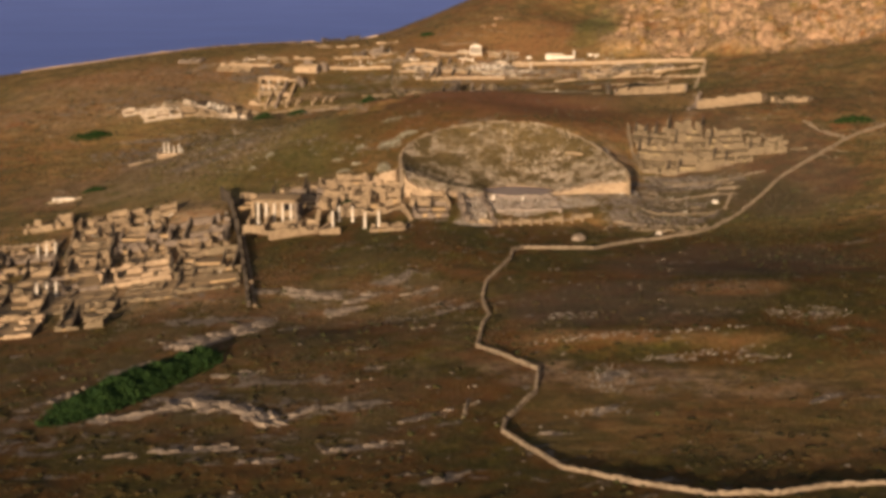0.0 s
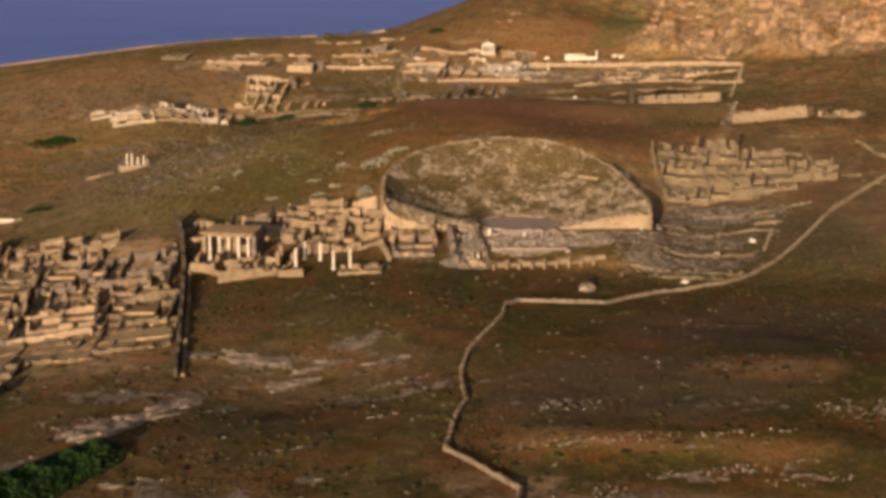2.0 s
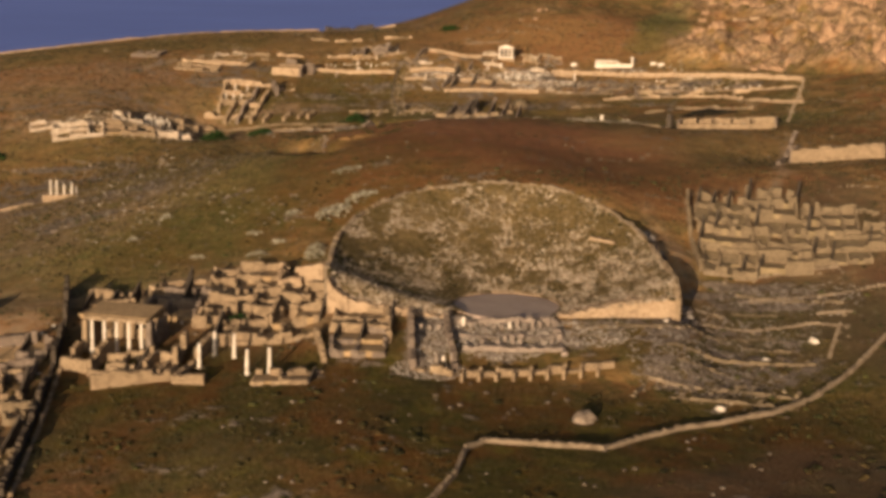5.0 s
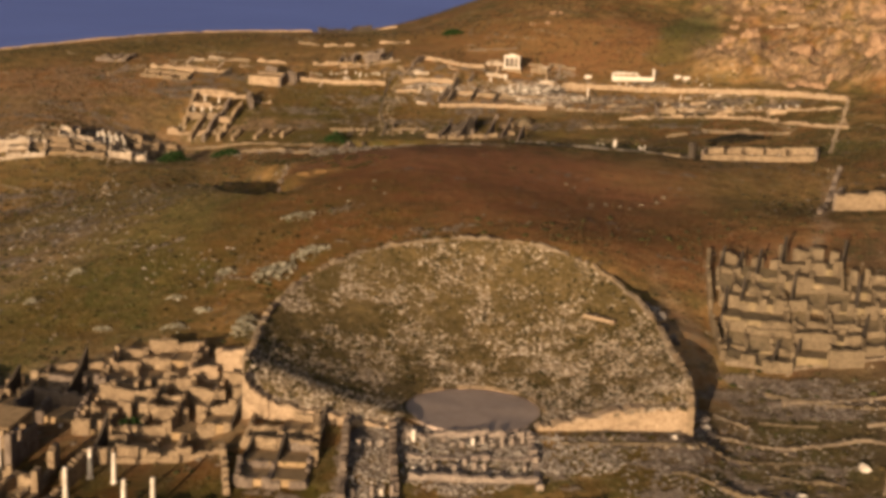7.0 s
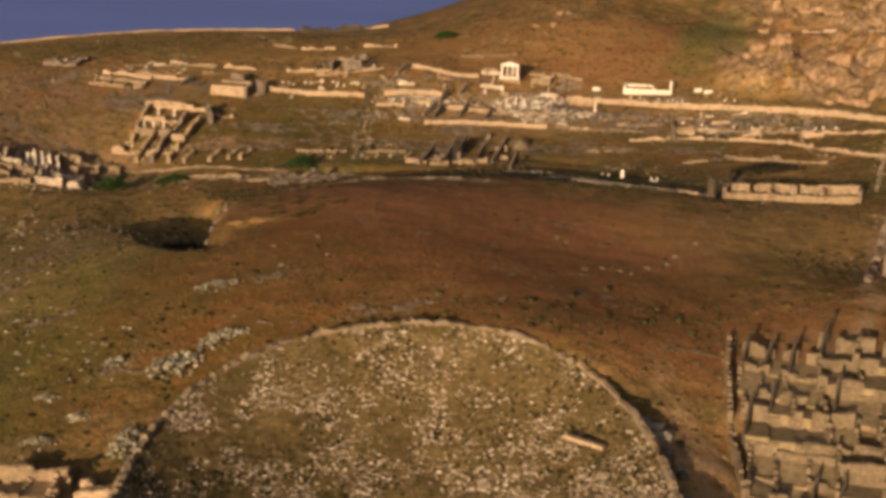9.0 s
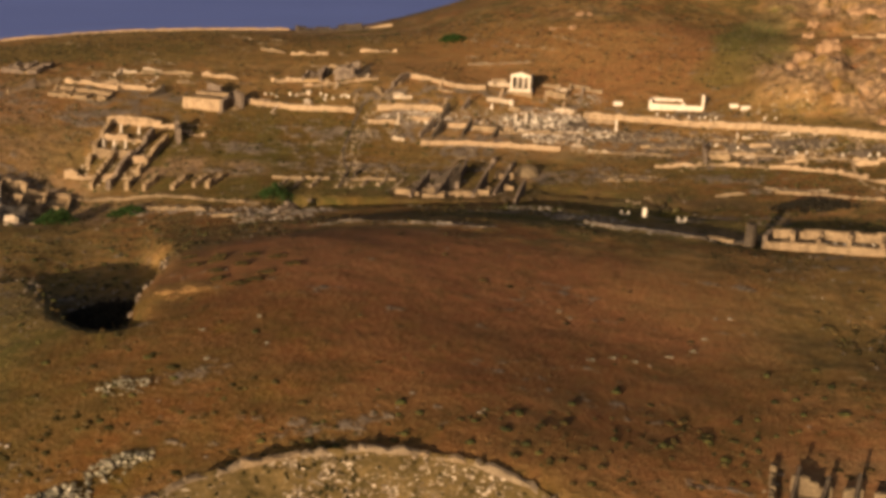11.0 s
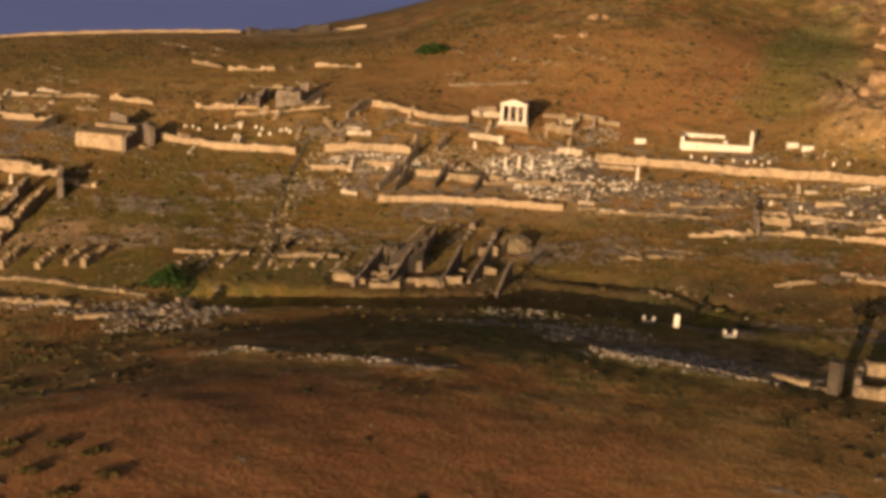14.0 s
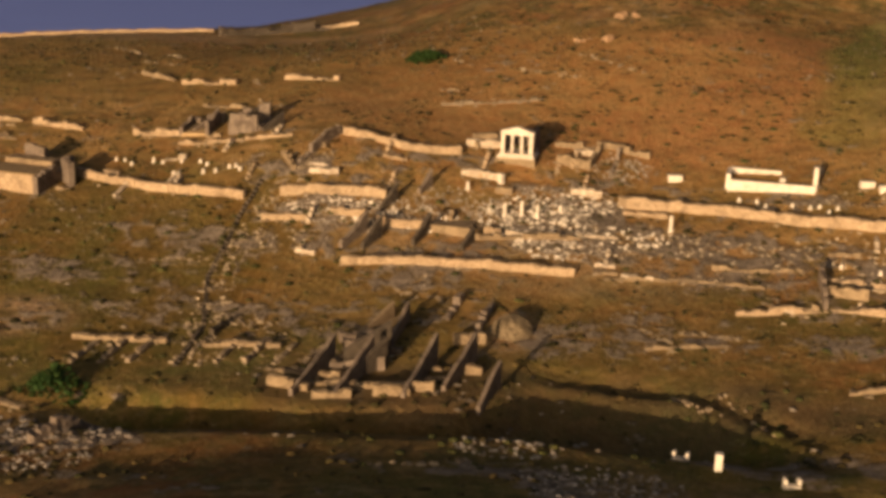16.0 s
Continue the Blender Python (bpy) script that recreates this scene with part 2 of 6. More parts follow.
def make_ground():
    p = Paint("dry_hillside", 0.95, spec=0.12)
    big, mid, small, tiny = p.noise(34, 5, 0.6), p.noise(9, 5, 0.62), p.noise(2.6, 5, 0.65), p.noise(0.7, 4, 0.7)
    bed = p.noise(8, 6, 0.68, (0.35, 1.0, 1.0))
    russet, olive, straw, soil, pale = (0.25, 0.104, 0.034), (0.135, 0.10, 0.024), (0.37, 0.215, 0.075), (0.30, 0.155, 0.065), (0.50, 0.38, 0.24)
    c = p.mix(p.ramp(big, 0.38, 0.62), russet, olive)
    c = p.mix(p.ramp(mid, 0.5, 0.6, 0, 0.75), c, straw)
    c = p.mix(p.ramp(p.noise(5.5, 5, 0.65), 0.5, 0.58, 0, 0.8), c, (0.092, 0.084, 0.022))
    c = p.mix(p.ramp(p.noise(6, 5, 0.7, (0.3, 1.0, 1.0)), 0.5, 0.66, 0, 0.6), c, (0.11, 0.08, 0.025))
    c = p.mix(p.ramp(p.noise(3.4, 5, 0.7, (0.3, 1.0, 1.0)), 0.56, 0.7, 0, 0.7), c, (0.42, 0.29, 0.14))
    c = p.mix(p.attribute("red"), c, p.mix(p.ramp(small, 0.4, 0.65), (0.31, 0.122, 0.053), (0.245, 0.106, 0.038)))
    c = p.mix(p.attribute("green"), c, p.mix(p.ramp(small, 0.35, 0.65), (0.088, 0.097, 0.022), (0.155, 0.142, 0.034)))
    c = p.mix(p.attribute("gold"), c, p.mix(p.ramp(small, 0.4, 0.65), (0.34, 0.175, 0.052), (0.44, 0.275, 0.10)))
    c = p.mix(p.attribute("bare"), c, p.mix(p.ramp(small, 0.35, 0.7), soil, pale))
    # thick growth: broad clumps of olive, rust and dark green
    dense = p.mix(p.ramp(p.noise(13, 5, 0.6), 0.44, 0.56), (0.102, 0.044, 0.007), (0.044, 0.040, 0.0055))
    dense = p.mix(p.ramp(p.noise(5.2, 5, 0.62), 0.5, 0.62, 0, 0.85), dense, p.mix(p.ramp(mid, 0.42, 0.56), (0.118, 0.096, 0.010), (0.025, 0.022, 0.005)))
    dense = p.mix(p.ramp(p.noise(19, 4, 0.6), 0.54, 0.64, 0, 0.55), dense, (0.15, 0.058, 0.016))
    c = p.mix(p.attribute("dense"), c, dense)
    rock = p.mix(p.ramp(small, 0.35, 0.65), (0.28, 0.175, 0.095), (0.50, 0.325, 0.185))
    rock = p.mix(p.ramp(p.noise(1.4, 5, 0.7, (1, 1, 0.3)), 0.45, 0.58, 0, 0.85), rock, (0.125, 0.085, 0.055))
    c = p.mix(p.times(p.attribute("rock"), p.ramp(p.noise(7, 5, 0.65), 0.4, 0.5)), c, rock)
    # tufts: dark and pale flecks, sparser in the thick growth and on the dull and red ground
    loose = p.times(p.ramp(p.attribute("dull"), 0, 1, 1, 0.3), p.ramp(p.attribute("red"), 0, 1, 1, 0.45))
    thin = p.times(p.ramp(p.attribute("dense"), 0, 1, 1, 0.35), loose)
    c = p.mix(p.times(p.ramp(p.noise(1.7, 5, 0.7), 0.5, 0.6, 0, 0.4), loose), c, p.mix(p.attribute("dense"), (0.36, 0.215, 0.085), (0.15, 0.095, 0.022)))
    c = p.mix(p.times(p.ramp(p.noise(3.1, 5, 0.7, (0.6, 1.0, 1.0)), 0.5, 0.6, 0, 0.5), loose), c, (0.075, 0.052, 0.016))
    c = p.mix(p.times(p.ramp(small, 0.53, 0.68, 0, 0.55), loose), c, (0.055, 0.046, 0.015))
    c = p.mix(p.times(p.ramp(tiny, 0.57, 0.72, 0, 0.42), thin), c, (0.42, 0.32, 0.17))
    c = p.mix(p.times(p.ramp(p.noise(1.1, 3, 0.7), 0.6, 0.7, 0, 0.3), loose), c, (0.06, 0.052, 0.018))
    # dull ground: greyer, darker earth, also painting the shade behind the field bank
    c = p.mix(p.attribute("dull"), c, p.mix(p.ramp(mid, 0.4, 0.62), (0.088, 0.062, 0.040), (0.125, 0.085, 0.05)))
    # bedrock at the surface: pale grey ledges in streaks, with grass in the cracks
    ledge = p.mix(p.ramp(small, 0.36, 0.64), (0.10, 0.078, 0.055), (0.26, 0.20, 0.145))
    ledge = p.mix(p.ramp(tiny, 0.5, 0.66, 0, 0.7), ledge, (0.075, 0.06, 0.04))
    shown = p.ramp(p.times(p.times(p.attribute("ledge"), 1.25), p.times(p.ramp(bed, 0.3, 0.7, -0.55, 0.55), p.ramp(small, 0.3, 0.7, -0.4, 0.4), "ADD"), "ADD"), 0.42, 0.62)
    c = p.mix(shown, c, ledge)
    return p.done(c, p.times(p.times(mid, 1.0), p.times(p.times(small, tiny, "ADD"), p.times(shown, 0.6), "ADD"), "ADD"), 0.75, 0.6)


def make_water():
    p = Paint("sea_water", 0.55, spec=0.12)
    p.b.inputs["IOR"].default_value = 1.33
    waves = p.noise(9, 5, 0.6, (1, 0.35, 1))
    c = p.mix(p.ramp(p.noise(300, 3), 0.35, 0.65), (0.215, 0.28, 0.66), (0.235, 0.305, 0.71))
    return p.done(c, waves, 0.35, 0.6)


def make_plain(name, low, high, size, rough=0.9, bump=0.4, fleck=None):
    p = Paint(name, rough)
    c = p.mix(p.ramp(p.noise(size, 5, 0.65), 0.35, 0.65), low, high)
    c = p.mix(p.ramp(p.noise(size * 6, 4), 0.4, 0.65, 0, 0.5), c, low)
    if fleck:
        c = p.mix(p.ramp(p.noise(size * 0.4, 3, 0.7), 0.58, 0.7, 0, 0.8), c, fleck)
    return p.done(c, p.noise(size * 0.5, 5, 0.7), bump, 0.12)


def make_mixed(name, colours, rough=0.9, size=0.6):
    """Loose pieces in one mesh: each island takes its own tone."""
    p = Paint(name, rough)
    r = p.island()
    c = p.mix(p.ramp(r, 0.0, 0.5), colours[0], colours[1])
    c = p.mix(p.ramp(r, 0.5, 1.0), c, colours[2])
    c = p.mix(p.ramp(p.noise(size, 4), 0.4, 0.7, 0, 0.6), c, colours[0])
    return p.done(c, p.noise(size * 0.5, 4, 0.7), 0.5, 0.08)


GROUND = make_ground()
WATER = make_water()
STONE = masonry("ochre_rubble_masonry", (0.42, 0.31, 0.185), (0.24, 0.17, 0.10), (0.08, 0.055, 0.035))
DUN = masonry("dun_rubble_masonry", (0.285, 0.215, 0.13), (0.165, 0.122, 0.072), (0.06, 0.045, 0.028), 0.5)
PALE = masonry("pale_terrace_masonry", (0.54, 0.40, 0.25), (0.34, 0.24, 0.145), (0.16, 0.105, 0.06), 0.6)
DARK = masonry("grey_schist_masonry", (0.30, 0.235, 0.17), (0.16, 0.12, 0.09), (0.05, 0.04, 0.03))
FIELD = masonry("drystone_fieldwall", (0.38, 0.29, 0.195), (0.22, 0.165, 0.105), (0.09, 0.065, 0.04), 0.35)
MARBLE = make_plain("weathered_marble", (0.50, 0.42, 0.32), (0.74, 0.66, 0.54), 0.8, 0.75, 0.2)
FLOOR = make_plain("beaten_earth_floor", (0.25, 0.17, 0.085), (0.42, 0.29, 0.155), 1.2, 0.95, 0.4, (0.11, 0.09, 0.035))
TERRACE = make_plain("stony_terrace_earth", (0.17, 0.128, 0.066), (0.32, 0.235, 0.135), 1.0, 0.95, 0.6, (0.09, 0.08, 0.03))
ORCH = make_plain("grey_beaten_gravel", (0.42, 0.315, 0.235), (0.49, 0.375, 0.29), 1.5, 0.95, 0.1, (0.42, 0.35, 0.28))
SEATS = make_plain("weedy_ruined_seating", (0.075, 0.056, 0.018), (0.20, 0.135, 0.052), 1.3, 0.95, 0.9, (0.36, 0.265, 0.16))
ROCK = make_plain("granite_outcrop", (0.165, 0.125, 0.09), (0.32, 0.25, 0.18), 2.2, 0.95, 0.9, (0.10, 0.08, 0.05))
LEAF = make_mixed("dark_shrub_leaves", ((0.010, 0.024, 0.005), (0.02, 0.042, 0.009), (0.038, 0.066, 0.014)), 0.7)
SCRUB = make_mixed("dry_scrub_stems", ((0.032, 0.028, 0.010), (0.058, 0.045, 0.015), (0.10, 0.066, 0.024)), 0.9)
GREY_SHRUB = make_mixed("silvery_shrub_leaves", ((0.12, 0.105, 0.065), (0.28, 0.25, 0.17), (0.50, 0.45, 0.34)), 0.9)
RUBBLE = make_mixed("pale_stone_rubble", ((0.24, 0.175, 0.10), (0.40, 0.31, 0.20), (0.62, 0.52, 0.38)), 0.9)
LIME = masonry("white_limewashed_masonry", (0.66, 0.55, 0.42), (0.42, 0.33, 0.23), (0.16, 0.11, 0.07), 0.6)
# darkest stone; its tone also stands in for shade on fins and recesses
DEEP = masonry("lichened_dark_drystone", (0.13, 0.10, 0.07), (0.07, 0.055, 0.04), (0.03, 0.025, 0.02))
GREY_RUBBLE = make_mixed("grey_stone_rubble", ((0.15, 0.12, 0.09), (0.27, 0.22, 0.17), (0.50, 0.44, 0.36)), 0.9)
LOW_BUSH = make_mixed("low_bush_stems", ((0.024, 0.022, 0.008), (0.042, 0.036, 0.011), (0.066, 0.042, 0.014)), 0.9)
SEAT_STONE = make_mixed("broken_seat_stone", ((0.10, 0.075, 0.045), (0.28, 0.21, 0.135), (0.62, 0.52, 0.40)), 0.9)
GREEN_TUFT = make_mixed("olive_tuft_leaves", ((0.032, 0.034, 0.012), (0.055, 0.055, 0.016), (0.085, 0.078, 0.022)), 0.9)
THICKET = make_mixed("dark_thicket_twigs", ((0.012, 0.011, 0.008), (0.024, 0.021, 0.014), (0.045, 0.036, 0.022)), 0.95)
WOOD = make_plain("dark_wood", (0.05, 0.035, 0.02), (0.10, 0.07, 0.04), 0.5, 0.8, 0.3)


# ---- builders ----
def mesh_of(name, verts, faces, material, flat=True):
    me = bpy.data.meshes.new(name)
    me.from_pydata([tuple(map(float, v)) for v in verts], [], faces)
    me.materials.append(material)
    if not flat:
        me.polygons.foreach_set("use_smooth", [True] * len(me.polygons))
    me.update()
    return me


def thing(name, label, category, group="", kind="", at=(0, 0, 0)):
    ob = new(name)
    ob.location = at
    ob.empty_display_size = 0.5
    return tagged(ob, label, category, group, kind)


def part(name, verts, faces, material, parent, label="", flat=True, kind=""):
    ob = new(name, mesh_of(name, verts, faces, material, flat))
    if parent is not None:
        ob.parent = parent
        ob.matrix_parent_inverse = Matrix.Translation(parent.location).inverted()
    return tagged(ob, label, kind=kind)


def single(name, verts, faces, material, label, category, group="", kind="", flat=True):
    ob = new(name, mesh_of(name, verts, faces, material, flat))
    return tagged(ob, label, category, group, kind)


def box_data(x0, x1, y0, y1, z0, z1):
    v = [(x, y, z) for z in (z0, z1) for y in (y0, y1) for x in (x0, x1)]
    f = [(0, 2, 3, 1), (4, 5, 7, 6), (0, 1, 5, 4), (2, 6, 7, 3), (0, 4, 6, 2), (1, 3, 7, 5)]
    return v, f


def turned(verts, angle, at):
    c, s = math.cos(angle), math.sin(angle)
    return [(at[0] + c * x - s * y, at[1] + s * x + c * y, at[2] + z) for x, y, z in verts]


def joined(pieces):
    verts, faces = [], []
    for v, f in pieces:
        n = len(verts)
        verts += list(v)
        faces += [tuple(i + n for i in q) for q in f]
    return verts, faces


def run_data(points, height, thick, seed=0, ragged=0.35, step=0.9, sink=0.6, level=False, base=None, whole=False):
    """A wall along points (x, y) that follows the ground, with a worn, uneven top. height: one figure or one for each point."""
    rng = random.Random(seed)
    heights = [height] * len(points) if isinstance(height, (int, float)) else list(height)
    line = []
    for (a, b), (ha, hb) in zip(zip(points, points[1:]), zip(heights, heights[1:])):
        n = max(1, round(math.dist(a, b) / step))
        line += [(a[0] + (b[0] - a[0]) * k / n, a[1] + (b[1] - a[1]) * k / n, ha + (hb - ha) * k / n) for k in range(n)]
    line.append((*points[-1], heights[-1]))
    xs, ys = np.array([p[0] for p in line]), np.array([p[1] for p in line])
    zs = land(xs, ys)
    if level:
        zs = zs * 0 + (zs.mean() if base is None else base)
    low = np.minimum(zs, land(xs, ys)) - sink
    verts, faces = [], []
    broken, left = 1.0, 0
    for k in range(len(line) - 1):
        (ax, ay, ha), (bx, by, hb) = line[k], line[k + 1]
        d = math.hypot(bx - ax, by - ay) or 1
        nx, ny = -(by - ay) / d, (bx - ax) / d
        if left <= 0:
            broken, left = rng.uniform(0.88, 1.05) if whole else rng.choice((1.05, 1.0, 0.95, 0.85, 0.7, 0.5, 0.3)), rng.uniform(1.0, 4.0)
        left -= d
        rise = max(0.18, (ha + hb) / 2 * broken + ragged * rng.uniform(-0.8, 0.45))
        tilt = rng.uniform(-0.35, 0.35) * ragged
        w = thick / 2 * rng.uniform(0.86, 1.14)
        lean = rng.uniform(-0.08, 0.08) * thick
        cap = rng.uniform(0.0, 0.14)
        for x, y, n, up in ((ax, ay, k, tilt), (bx, by, k + 1, -tilt)):
            top = max(zs[n] + 0.12, 0.5 * (zs[k] + zs[k + 1]) + rise + up)
            for side, z in ((1.1, low[n]), (1.0, top - 0.06), (0.72, top), (-0.7, top - cap), (-1.0, top - 0.08 - cap), (-1.1, low[n])):
                verts.append((x + nx * (side * w + lean), y + ny * (side * w + lean), z))
        p, q = 12 * k, 12 * k + 6
        faces += [(p + m, p + m + 1, q + m + 1, q + m) for m in range(5)]
        if k:
            faces += [(p - 6 + m, p - 5 + m, p + m + 1, p + m) for m in range(5)]
    e = len(verts) - 6
    faces += [(0, 5, 4, 3, 2, 1), (e, e + 1, e + 2, e + 3, e + 4, e + 5)]
    return verts, faces


def wedge_data(a, b, low, high, thick, seed=0, sink=0.8):
    """A solid upright wall whose worn top climbs evenly from a to b."""
    rng = random.Random(seed)
    n = max(3, round(math.dist(a, b) / 1.2))
    d = math.dist(a, b)
    nx, ny = -(b[1] - a[1]) / d * thick / 2, (b[0] - a[0]) / d * thick / 2
    xs, ys = np.linspace(a[0], b[0], n + 1), np.linspace(a[1], b[1], n + 1)
    zs = land(xs, ys)
    verts, faces = [], []
    for k, (x, y, z) in enumerate(zip(xs, ys, zs)):
        f = k / n
        top = max(0.5 * (zs[0] + zs[-1]) * (1 - f) + 0.5 * (zs[0] + zs[-1]) * f, z) + low + (high - low) * f + rng.uniform(-0.14, 0.14)
        for s, t in ((-1.1, z - sink), (-1, top - 0.1), (-0.6, top), (0.6, top - rng.uniform(0, 0.06)), (1, top - 0.12), (1.1, z - sink)):
            verts.append((x + nx * s, y + ny * s, t))
        if k:
            p, q = 6 * (k - 1), 6 * k
            faces += [(p + m, q + m, q + m + 1, p + m + 1) for m in range(5)]
    e = 6 * n
    return verts, faces + [(0, 1, 2, 3, 4, 5), (e + 5, e + 4, e + 3, e + 2, e + 1, e)]


def blob_data(x, y, z, rx, ry, rz, seed, sides=7, rings=4, rough=0.25, turn=0.0):
    """A rough boulder or clump."""
    rng = random.Random(seed)
    verts = [(0, 0, rz * rng.uniform(0.85, 1.1))]
    for k in range(1, rings):
        a = math.pi * 0.62 * k / (rings - 1)
        for m in range(sides):
            t = 2 * math.pi * (m + 0.5 * (k % 2)) / sides
            g = rng.uniform(1 - rough, 1 + rough)
            verts.append((rx * g * math.sin(a) * math.cos(t), ry * g * math.sin(a) * math.sin(t), rz * g * math.cos(a)))
    faces = [(0, 1 + m, 1 + (m + 1) % sides) for m in range(sides)]
    for k in range(rings - 2):
        p, q = 1 + k * sides, 1 + (k + 1) * sides
        faces += [(p + m, q + m, q + (m + 1) % sides, p + (m + 1) % sides) for m in range(sides)]
    return turned(verts, turn, (x, y, z)), faces


def lathe_data(profile, sides=12):
    verts, faces = [], []
    for r, z in profile:
        verts += [(r * math.cos(2 * math.pi * m / sides), r * math.sin(2 * math.pi * m / sides), z) for m in range(sides)]
    for k in range(len(profile) - 1):
        p, q = k * sides, (k + 1) * sides
        faces += [(p + m, p + (m + 1) % sides, q + (m + 1) % sides, q + m) for m in range(sides)]
    faces += [tuple(reversed(range(sides))), tuple(range(len(verts) - sides, len(verts)))]
    return verts, faces


# ---- ground and sea ----
def spaced(core, step, outer):
    """Grid lines, close in the core and wider apart outside it."""
    a, b = core
    lines = list(np.arange(a, b + 0.1, step))
    gap = step
    while lines[-1] < outer:
        gap *= 1.22
        lines.append(lines[-1] + gap)
    gap = step
    while lines[0] > -outer:
        gap *= 1.22
        lines.insert(0, lines[0] - gap)
    return np.array(lines)


# rock ledges in the slope: place, length, width, height, turn
LEDGES = [
    (-61.5, -104, 24, 4.6, 1.2, 56), (-57, -97, 9, 5.0, 1.1, 50), (-68, -108, 12, 4.0, 0.8, 40), (-85, -143, 18, 1.8, 0.8, 66), (-77, -126, 14, 1.6, 0.7, 60),
    (-67, -155, 18, 3.4, 1.0, 24), (-56, -153, 14, 4.6, 1.3, -22), (-48, -161, 11, 5.2, 1.4, -50), (-42, -159, 8, 2.6, 0.9, 58), (-55, -134, 8, 2.6, 0.8, 5),
    (-54, -74, 13, 3.4, 0.7, -8), (-47, -77.5, 10, 3.6, 0.8, -15), (-39.5, -86.5, 9, 3.2, 0.8, 20), (-37, -81, 6, 3.4, 0.7, 30), (-31.5, -74, 9, 1.6, 0.5, 0), (-23, -82, 7, 2.6, 0.6, 10),
    (-22, -92.5, 11, 1.8, 0.6, 12), (-18, -98, 8, 1.6, 0.5, 15), (-22, -110, 9, 1.8, 0.7, 25), (-34, -156, 8, 2.2, 0.7, 10), (-50, -100, 6, 2.0, 0.6, 20), (-31, -135, 6, 1.6, 0.5, 15),
    (-56, -176, 11, 3.0, 1.0, 10), (-32, -178, 13, 2.4, 0.9, 15), (-22, -164, 10, 1.8, 0.6, 35), (-69, -178, 9, 2.6, 0.8, 15), (-20, -194, 8, 2.0, 0.7, 45), (-44, -182, 9, 2.2, 0.7, 5),
    (9, -146, 5, 3.0, 0.5, 40), (6, -164, 8, 2.0, 0.5, 45), (20, -139, 9, 1.4, 0.4, -25), (33, -139, 9, 1.4, 0.4, -38), (-3.5, -175, 5, 2.0, 0.6, 0), (-35, -123, 7, 1.6, 0.5, 15), (-25, 149.8, 12, 1.6, 0.4, -26), (-15, 146.4, 10, 1.4, 0.35, -13), (-6, 143.9, 12, 1.6, 0.4, -17), (19, 157, 11, 2.0, 0.45, -15), (27.5, 154.4, 11, 1.8, 0.4, -22), (9.6, 167, 9, 1.8, 0.4, -62), (-76, 104, 18, 1.8, 0.4, 62), (-86, 92, 14, 1.6, 0.4, 55), (-66, 88, 10, 1.4, 0.3, 50), (-92, 62, 14, 3.0, 0.4, 35), (-58, 60, 8, 1.4, 0.3, 30), (40, -163, 5, 2.4, 0.5, 30), (50, -119, 8, 2.0, 0.4, 20)]


